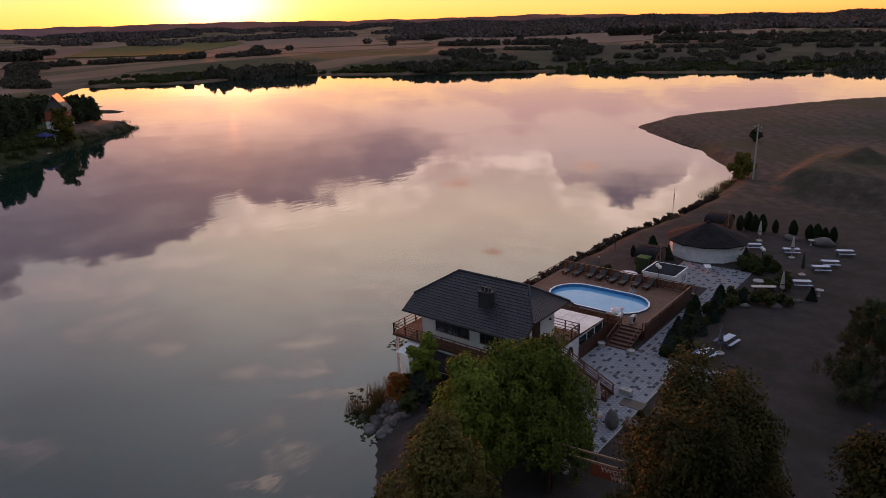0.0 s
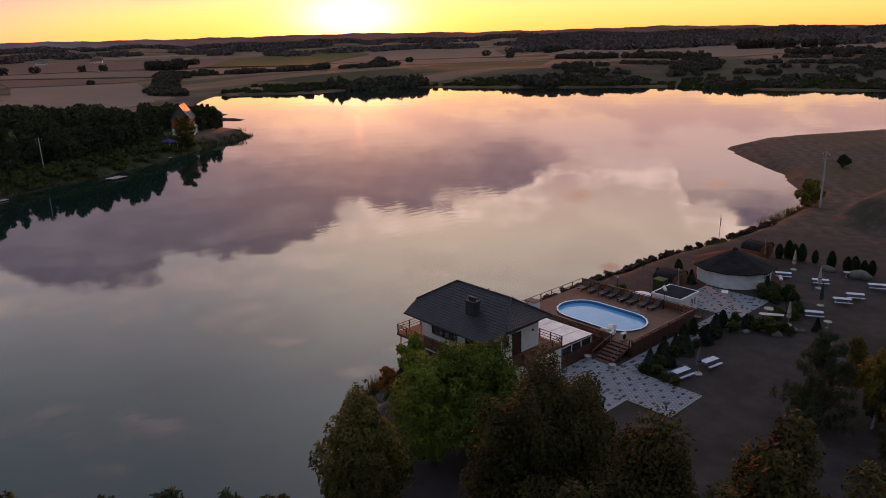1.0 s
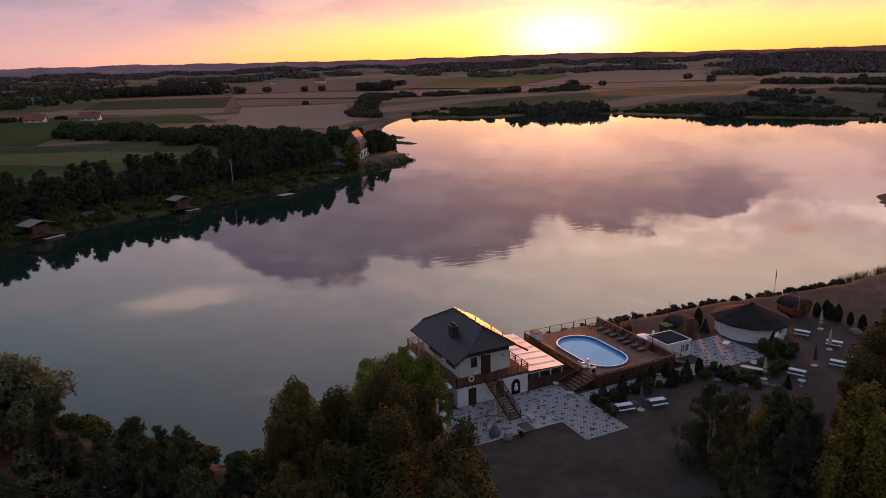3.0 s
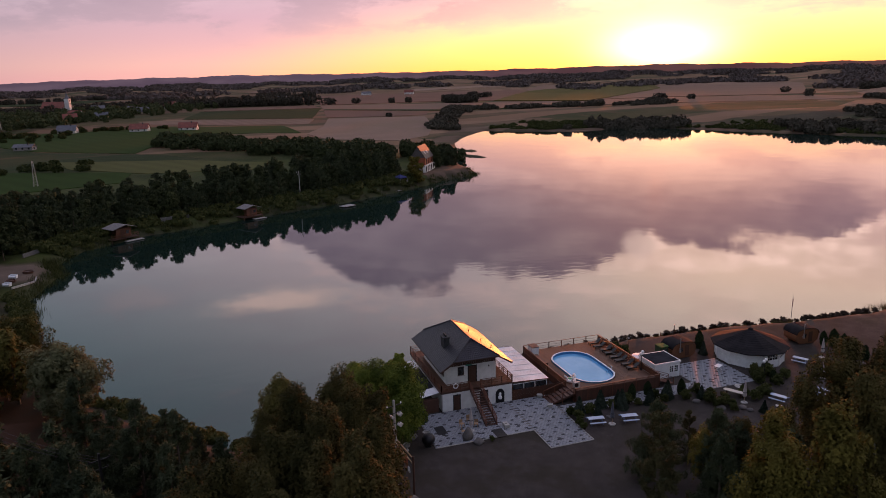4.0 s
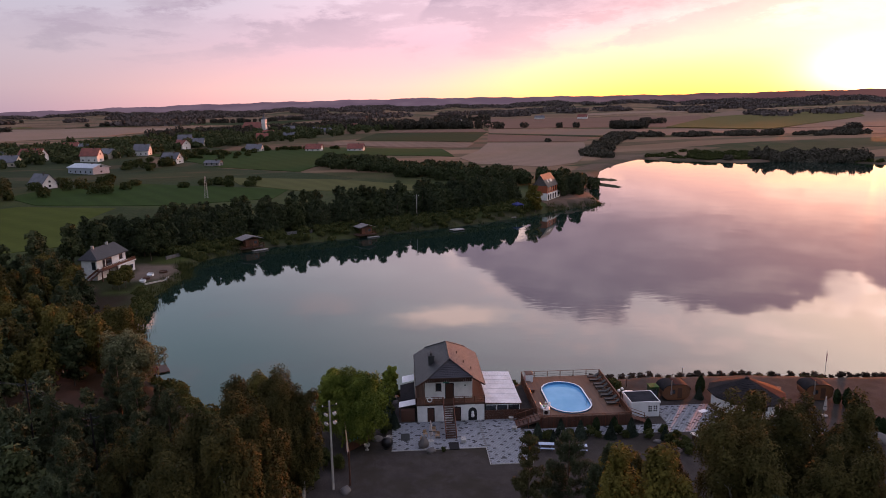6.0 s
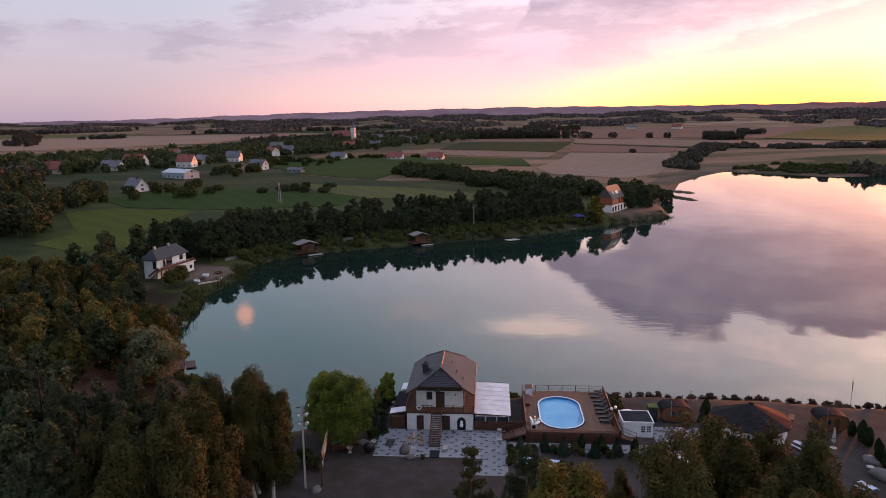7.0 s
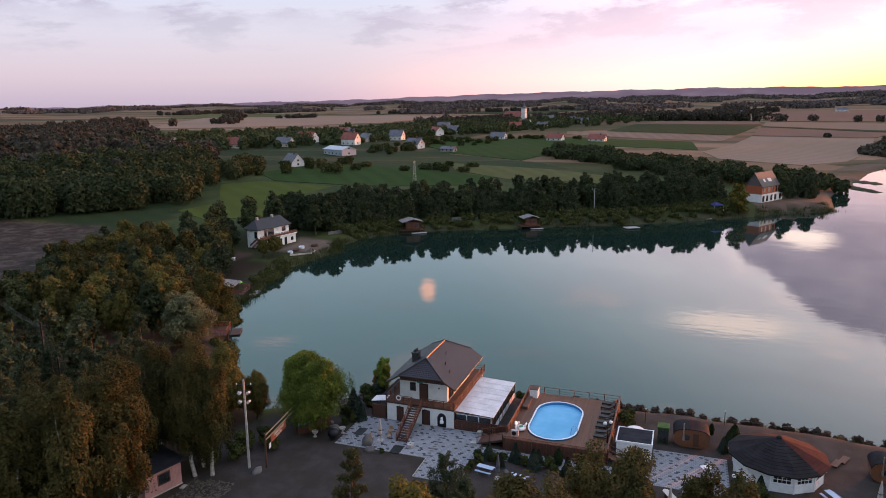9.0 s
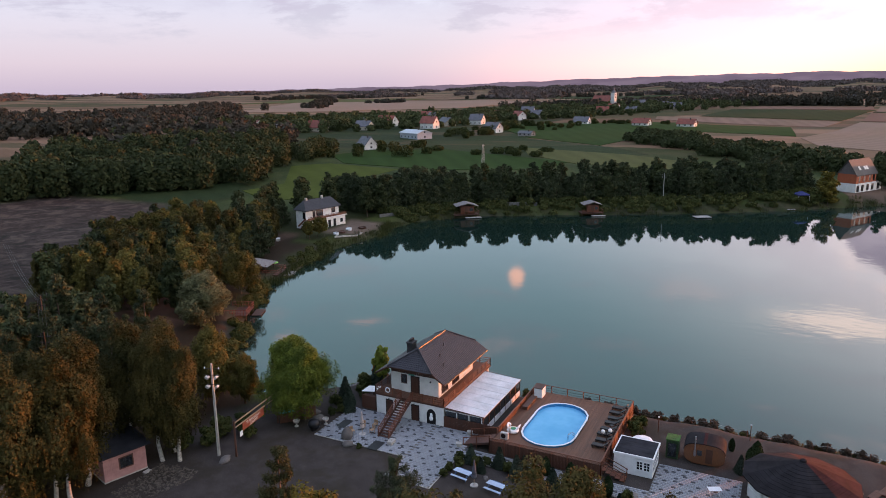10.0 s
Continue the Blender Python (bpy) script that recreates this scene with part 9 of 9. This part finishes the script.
beam(bm, (-VL / 2 - 1.3, -VD / 2 - 1.4, 3.5), (-VL / 2 - 1.3, -VD / 2 + 2.1, 0.9), 0.08, 0.5)
part("stair_railing", bm, M_RAIL, villa)
for x in (-4.6, 1.5):
    part("chimney", box(B(), x, x + 0.6, -0.3, 0.3, 7.6, 8.9), M_CONCRETE, villa)
# terrace things by the villa
for x, y, r in ((-93.6, -79.0, 0.95), (-101.4, -77.2, 1.1)):
    t = thing("round_tub", "round dark tub on the villa terrace", "hot tub", (x, y, gz(x, y)), group="tubs on the terrace")
    part("tub", lathe(B(), [(r, 0), (r * 1.08, 0.55), (r * 0.95, 0.55), (r * 0.9, 0.35), (0.05, 0.34)], 20), M_DARKWOOD, t)
for x, y, a_ in ((-90.6, -79.0, 60), (-97.6, -79.4, 70)):
    t = thing("garden_sofa", "boxy white garden sofa on the villa terrace", "sofa", (x, y, gz(x, y)), a_, "sofas on the terrace")
    t.scale = (0.8, 0.8, 0.8)
    part("seat", box(B(), -1.1, 1.1, -0.5, 0.5, 0, 0.5, 0.03), M_WHITEPAINT, t)
    part("backrest", box(B(), -1.1, 1.1, 0.38, 0.52, 0.5, 1.0, 0.03), M_WHITEPAINT, t)
    for sx in (-1.05, 1.05):
        part("armrest", box(B(), sx - 0.09, sx + 0.09, -0.5, 0.4, 0.5, 0.75, 0.03), M_WHITEPAINT, t)
bm = B()
for p, q in zip(((-87.6, -77.4), (-90.8, -75.6), (-94.6, -74.4)), ((-90.8, -75.6), (-94.6, -74.4), (-97.2, -74.6))):
    beam(bm, (*p, gz(*p) + 0.1), (*q, gz(*q) + 0.1), 0.35, 0.4)
tagged(part("terrace_edge", bm, M_CONCRETE), "low pale stone edge of the villa terrace", "wall", kind="structure")
fronts = [(broadleaf("young_tree", "small leafy tree in front of the villa", "tree", 101 + i, 5.5, 2.0, 3600, L_OLIVE, M_BARK, 0.26, 0.3, 14, 0.34, "trees before the villa"), 5.5) for i in range(2)]
grow(fronts, [(-81.9, -81.7, 5.2), (-85.2, -81.4, 5.6), (-88.0, -81.2, 5.0), (-83.6, -84.0, 4.6)], 22)
board = thing("notice_board", "yellow map board in a wooden frame beside the path", "notice board", (-73.2, -88.8, gz(-73.2, -88.8)), 60)
# the yellow is the panel's base colour
part("panel", box(B(), -1.2, 1.2, -0.05, 0.05, 1.0, 2.5), mat("map_print", (0.42, 0.30, 0.10), 0.6), board)
for x in (-1.3, 1.3):
    part("post", box(B(), x - 0.08, x + 0.08, -0.08, 0.08, -0.2, 2.9), M_DARKWOOD, board)
part("cap", box(B(), -1.6, 1.6, -0.3, 0.3, 2.9, 3.0), M_DARKWOOD, board)
t = thing("white_table", "small white table beside the path", "table", (-77.6, -89.0, gz(-77.6, -89.0)), 20)
part("top", box(B(), -0.7, 0.7, -0.45, 0.45, 0.7, 0.78, 0.02), M_WHITEPAINT, t)
for x in (-0.55, 0.55):
    part("leg", box(B(), x - 0.05, x + 0.05, -0.35, 0.35, 0, 0.7), M_WHITEPAINT, t)
mast = thing("lattice_mast", "thin grey lattice mast in the field", "mast", (-262.0, -107.5, gz(-262, -107.5)))
bm = B()
for sx, sy in ((-1, -1), (1, -1), (1, 1), (-1, 1)):
    beam(bm, (0.8 * sx, 0.8 * sy, -0.3), (0.2 * sx, 0.2 * sy, 11.0), 0.09)
part("frame", bm, M_CONCRETE, mast)
bm = B()
for i in range(9):
    z0, z1 = i * 1.2, (i + 1) * 1.2
    r0, r1 = 0.8 - 0.6 * z0 / 11, 0.8 - 0.6 * z1 / 11
    for (ax, ay), (bx, by) in zip(((-1, -1), (1, -1), (1, 1), (-1, 1)), ((1, -1), (1, 1), (-1, 1), (-1, -1))):
        beam(bm, (ax * r0, ay * r0, z0), (bx * r1, by * r1, z1), 0.05)
part("bracing", bm, M_CONCRETE, mast)
part("crossarm", box(B(), -1.6, 1.6, -0.06, 0.06, 10.2, 10.35), M_CONCRETE, mast)


def stilt_hut(at, turn, label):
    t = thing("stilt_hut", label, "hut", (*at, WATER), turn, "fishing huts")
    part("deck", box(B(), -3.2, 3.2, -2.4, 2.4, 0.75, 0.9, 0.02), M_DARKWOOD, t)
    part("cabin", box(B(), -1.2, 2.2, -0.8, 2.2, 0.9, 3.1), M_RAIL, t)
    part("door", box(B(), -0.2, 0.7, -0.84, -0.8, 0.9, 2.8), M_DARKWOOD, t)
    part("window", box(B(), 1.0, 1.8, -0.83, -0.8, 1.7, 2.5), M_DARKGLASS, t)
    part("roof", slab(B(), [(-2.6, -2.2, 3.35), (0.4, -2.2, 4.2), (0.4, 2.6, 4.2), (-2.6, 2.6, 3.35)], 0.12), mat("old_roof_board", (0.20, 0.18, 0.17), 0.85, vary=0.3), t)
    part("roof", slab(B(), [(0.4, -2.2, 4.2), (3.0, -2.2, 3.3), (3.0, 2.6, 3.3), (0.4, 2.6, 4.2)], 0.12), MATS["old_roof_board"], t)
    for x in (-3.0, 0, 3.0):
        for y in (-2.2, 2.2):
            bm = B()
            rod(bm, (x, y, -1.5), (x, y, 1.8 if y < 0 else 0.75), 0.08, seg=6)
            part("stilt", bm, M_DARKWOOD, t)
    bm = B()
    beam(bm, (-3.1, -2.3, 1.8), (3.1, -2.3, 1.8), 0.08), beam(bm, (-3.1, -2.3, 1.35), (3.1, -2.3, 1.35), 0.06), beam(bm, (3.1, -2.3, 1.8), (3.1, 2.3, 1.8), 0.08)
    part("railing", bm, M_RAIL, t)
    part("landing", box(B(), -0.5, 3.4, -4.0, -2.7, 0.15, 0.3, 0.02), mat("bleached_boards", (0.34, 0.32, 0.30), 0.8), t, "bleached floating landing")
    return t


hut = stilt_hut((-140.5, -61.8), 127, "brown wooden fishing hut on stilts with a small landing")
hut.scale = (1.35, 1.2, 1.15)
hut = stilt_hut((-160.2, -24.5), 120, "brown wooden fishing hut on stilts with a railing")
hut.scale = (1.15, 1.1, 1.1)


def deck_railing(parent, corners, z, high=1.0):
    """Top rail, lower rail and posts along a line of corners."""
    for (ax, ay), (bx, by) in zip(corners, corners[1:]):
        bm = B()
        beam(bm, (ax, ay, z + high), (bx, by, z + high), 0.09), beam(bm, (ax, ay, z + high * 0.5), (bx, by, z + high * 0.5), 0.07)
        n_ = max(2, int(math.hypot(bx - ax, by - ay) / 0.5))
        for i in range(n_ + 1):
            x, y = ax + (bx - ax) * i / n_, ay + (by - ay) * i / n_
            box(bm, x - 0.03, x + 0.03, y - 0.03, y + 0.03, z, z + high)
        part("railing", bm, M_REDRAIL, parent, "red-brown railing")


M_REDRAIL = wood("red_rail", (0.19, 0.045, 0.028))
float_mat = mat("bleached_boards", (0.34, 0.32, 0.30), 0.8)


def fishing_deck(at, turn, label, roofed):
    """A railed deck on stilts with a low float moored in front."""
    t = thing("fishing_deck", label, "jetty", (*at, WATER), turn, "fishing decks")
    for i in range(14):
        part("board", box(B(), -2.8 + i * 0.4, -2.42 + i * 0.4, -2.0, 2.2, 0.85, 0.92), M_DARKWOOD, t)
    for x in (-2.6, 0.0, 2.6):
        for y in (-1.8, 2.0):
            bm = B()
            rod(bm, (x, y, -1.5), (x, y, 0.85), 0.09, seg=6)
            part("stilt", bm, M_DARKWOOD, t)
    deck_railing(t, [(-2.75, 2.1), (-2.75, -1.95), (0.2, -1.95)], 0.92)
    deck_railing(t, [(1.4, -1.95), (2.75, -1.95), (2.75, 2.1)], 0.92)
    part("float", box(B(), -0.6, 3.4, -4.1, -2.3, 0.1, 0.26, 0.02), float_mat if roofed else M_DARKWOOD, t, "low moored float")
    if roofed:
        for x in (-3.6, 1.2):
            for y in (0.4, 4.2):
                part("post", box(B(), x - 0.07, x + 0.07, y - 0.07, y + 0.07, 0.5, 3.3), M_DARKWOOD, t)
        part("roof", slab(B(), [(-4.2, -0.2, 3.1), (1.7, -0.2, 3.1), (1.7, 4.9, 3.7), (-4.2, 4.9, 3.7)], 0.14), MATS["old_roof_board"], t, "weathered pale board roof")
        bm = B()
        rod(bm, (1.9, 0.6, 0.92), (1.9, 0.6, 2.9), 0.03, seg=6)
        shade = part("parasol", lathe(B(), [(0.02, 3.0), (0.6, 2.86), (1.05, 2.6), (1.0, 2.58), (0.5, 2.8)], 10, (1.9, 0.6, 0)), mat("lime_canvas", (0.22, 0.55, 0.10), 0.8), t, "lime green parasol")
        part("pole", bm, M_BLACK, shade)
    return t


fishing_deck((-53.0, -70.2), 198, "brown railed fishing deck with a weathered roof and a lime parasol", True)
fishing_deck((-26.8, -56.6), 207, "red-railed fishing deck with a low float at the bank", False)
for x, y, a_ in ((-168.5, 10, 120), (-195.2, 34.2, 120)):
    t = thing("jetty", "low wooden jetty at the bank", "jetty", (x, y, WATER), a_, "jetties")
    for i in range(10):
        part("board", box(B(), -2.6 + i * 0.52, -2.1 + i * 0.52, -1.7, 1.7, 0.34, 0.44), float_mat, t)
    for sx in (-2.4, 2.4):
        for sy in (-1.5, 1.5):
            bm = B()
            rod(bm, (sx, sy, -1.2), (sx, sy, 0.8), 0.07, seg=6)
            part("stilt", bm, M_DARKWOOD, t)
tent = thing("party_tent", "small blue tent roof on thin legs by the bank", "tent", (-201.6, 38.4, gz(-201.6, 38.4)), 30)
bm = B()
vs = [bm.verts.new(p) for p in ((-2, -2, 2.0), (2, -2, 2.0), (2, 2, 2.0), (-2, 2, 2.0), (0, 0, 3.1), (-2, -2, 1.7), (2, -2, 1.7), (2, 2, 1.7), (-2, 2, 1.7))]
for i in range(4):
    bm.faces.new((vs[i], vs[(i + 1) % 4], vs[4])), bm.faces.new((vs[5 + i], vs[5 + (i + 1) % 4], vs[(i + 1) % 4], vs[i]))
part("canopy", bm, mat("blue_canvas", (0.014, 0.022, 0.12), 0.8), tent, "blue canvas canopy")
for sx in (-1.95, 1.95):
    for sy in (-1.95, 1.95):
        bm = B()
        rod(bm, (sx, sy, -0.1), (sx, sy, 1.75), 0.03, seg=6)
        part("leg", bm, M_WHITEPAINT, tent)
for a_, b_, h in (((-155.6, -52.8), (-159.8, -43.2), 1.5), ((-119.0, -82.0), (-128.6, -76.8), 1.2)):
    bm = B()
    beam(bm, (*a_, gz(*a_) + h / 2 - 0.2), (*b_, gz(*b_) + h / 2 - 0.2), 0.3, h)
    tagged(part("retaining_wall", bm, mat("old_concrete", (0.15, 0.145, 0.14), 0.9, vary=0.3)), "low grey concrete retaining wall on the bank", "wall", kind="structure")
# panelled house on the far west bank
ph = thing("panelled_house", "gabled house with terracotta panels, white ground floor and skylights", "house", (-233.6, 57.7, gz(-233.6, 57.7)), 150)
ph.scale = (1.25, 0.75, 1.12)
part("ground_floor", box(B(), -7.5, 7.5, -4.6, 4.6, 0, 3.0), M_WHITE, ph, "white ground floor")
part("upper_floor", box(B(), -7.5, 4.0, -4.5, 4.5, 3.0, 6.0), M_TERRACOTTA, ph, "terracotta clad upper floor")
for s in (-1, 1):
    part("roof", slab(B(), [(-7.9, s * 5.0, 5.7), (4.4, s * 5.0, 5.7), (4.4, 0, 10.6), (-7.9, 0, 10.6)], 0.25), mat("slate_roof", (0.05, 0.047, 0.05), 0.65, vary=0.2, scale=0.4), ph)
    part("roof", slab(B(), [(4.0, s * 4.9, 3.0), (7.9, s * 4.9, 3.0), (7.9, 0, 5.6), (4.0, 0, 5.6)], 0.2), MATS["slate_roof"], ph)
for x in (-7.5, 3.8):
    bm = B()
    vs_ = [bm.verts.new((x + q, y, z)) for q in (0.0, 0.2) for y, z in ((-4.5, 6.0), (4.5, 6.0), (0, 10.4))]
    bm.faces.new(vs_[:3]), bm.faces.new(vs_[3:][::-1])
    for i in range(3):
        bm.faces.new((vs_[i], vs_[(i + 1) % 3], vs_[3 + (i + 1) % 3], vs_[3 + i]))
    part("gable", bm, mat("dark_cladding", (0.10, 0.085, 0.085), 0.7), ph)
for x in (-4.5, -1.5, -0.3):
    bm = B()
    slab(bm, [(x - 0.5, -3.55, 7.33), (x + 0.5, -3.55, 7.33), (x + 0.5, -2.5, 8.36), (x - 0.5, -2.5, 8.36)], 0.1)
    # pale base colour, unlike the dark panes in the walls
    part("skylight", bm, mat("skylight_glass", (0.5, 0.5, 0.52), 0.08, vary=0.05), ph, "pale glossy skylight")
for x in (-5.6, -2.8, 0.2, 2.6):
    part("window", box(B(), x - 0.5, x + 0.5, -4.53, -4.5, 3.4, 5.4), M_DARKGLASS, ph)
for x in (-6.2, -3.6, -0.6, 2.2, 5.6):
    part("window", box(B(), x - 0.7, x + 0.7, -4.64, -4.6, 0.3, 2.4), M_DARKGLASS, ph)
t = thing("boat_pile", "pale boats and gear stored on the beach", "boats", (-222, 76, gz(-222, 76)), 40)
for i in range(3):
    bm = B()
    ball(bm, (0, 0, 0), 1.0, 2, 0.5)
    bmesh.ops.transform(bm, matrix=Matrix.Translation((i * 1.6 - 1.5, 0.4 * i, 0.4)) @ Matrix.Diagonal((0.7, 2.0, 0.8, 1)), verts=bm.verts)
    part("boat", bm, M_WHITEPAINT if i != 1 else M_PLANKBLUE, t)

# ---- paving: blocks of the terrace, the strip along the deck and the yard ----
PAVED = [(0.15, 8.3, -13.1, -0.8), (0.15, 12.8, -0.8, 4.6), (3.7, 6.1, 4.6, 25.0), (-2.2, 6.4, 25.0, 33.4)]
pavement = thing("paving", "grey concrete block paving with scattered dark blocks", "pavement", (0, 0, 0), kind="structure")
bed = B()
for x0, x1, y0, y1 in PAVED:
    box(bed, x0, x1, y0, y1, -0.25, 0.045)
part("bedding", bed, mat("sand_joint", (0.13, 0.12, 0.11), 0.95, vary=0.2), pavement)
m_pale = mat("pale_block", (0.25, 0.265, 0.285), 0.88, vary=0.12, scale=1.5, fine=40, random_obj=0.22)
m_darkb = mat("dark_block", (0.050, 0.054, 0.062), 0.85, vary=0.2, scale=1.5, fine=40, random_obj=0.2)
BW, BL = 0.30, 0.40


def block_mesh(nm, w_, l_, material):
    bm = B()
    box(bm, -w_ / 2, w_ / 2, -l_ / 2, l_ / 2, 0, 0.045)
    for v in bm.verts:
        if v.co.z > 0.02:
            v.co.x *= 0.97
            v.co.y *= 0.975
    me = bpy.data.meshes.new(nm)
    bm.to_mesh(me)
    bm.free()
    me.materials.append(material)
    return me


pale_me, dark_me = block_mesh("block", BW - 0.012, BL - 0.012, m_pale), block_mesh("block", BW - 0.012, BL - 0.012, m_darkb)
prng = random.Random(5)
rest = {0: ([], []), 1: ([], [])}
single = 0
cube = np.array([(-1, -1, 0), (1, -1, 0), (1, 1, 0), (-1, 1, 0), (-0.97, -0.975, 1), (0.97, -0.975, 1), (0.97, 0.975, 1), (-0.97, 0.975, 1)], dtype=float)
cube_f = np.array([(4, 5, 6, 7), (0, 1, 5, 4), (1, 2, 6, 5), (2, 3, 7, 6), (3, 0, 4, 7)])
for q, (x0, x1, y0, y1) in enumerate(PAVED):
    nxb, nyb = int((x1 - x0) / BW), int((y1 - y0) / BL)
    for i in range(nxb):
        for j in range(nyb):
            cx, cy = x0 + (i + 0.5) * (x1 - x0) / nxb, y0 + (j + 0.5 + (0.5 if i % 2 else 0)) * (y1 - y0) / nyb
            if cy > y1 - 0.1:
                continue
            dark = 1 if (i % 3 == 1 and (j + (i // 3) * 2) % 4 == 0) or prng.random() < 0.035 else 0
            z = 0.045 + prng.uniform(-0.003, 0.004)
            if single < 300 and 1.0 < cx < 9.5 and -4.2 < cy < 4.6:
                ob = new("block", dark_me if dark else pale_me)
                ob.parent = pavement
                ob.matrix_basis = pose(cx, cy, z - 0.02)
                single += 1
            else:
                vs_, fs_ = rest[dark]
                fs_.append(cube_f + 8 * len(vs_))
                vs_.append(cube * np.array([(BW - 0.012) / 2, (BL - 0.012) / 2, 0.045]) + np.array([cx, cy, z - 0.02]))
for dark in (0, 1):
    vs_, fs_ = rest[dark]
    tagged(link_mesh("blocks", array_mesh("blocks", np.concatenate(vs_), np.concatenate(fs_)), m_darkb if dark else m_pale, pavement), kind="stuff")
kerb = B()
for a_, b_ in (((8.35, -13.1), (8.35, -0.8)), ((8.35, -0.8), (12.85, -0.8)), ((12.85, -0.8), (12.85, 4.6)), ((6.15, 4.65), (12.85, 4.65)), ((6.15, 4.65), (6.15, 25.0))):
    beam(kerb, (*a_, 0.02), (*b_, 0.02), 0.08, 0.12)
part("kerb", kerb, M_CONCRETE, pavement)
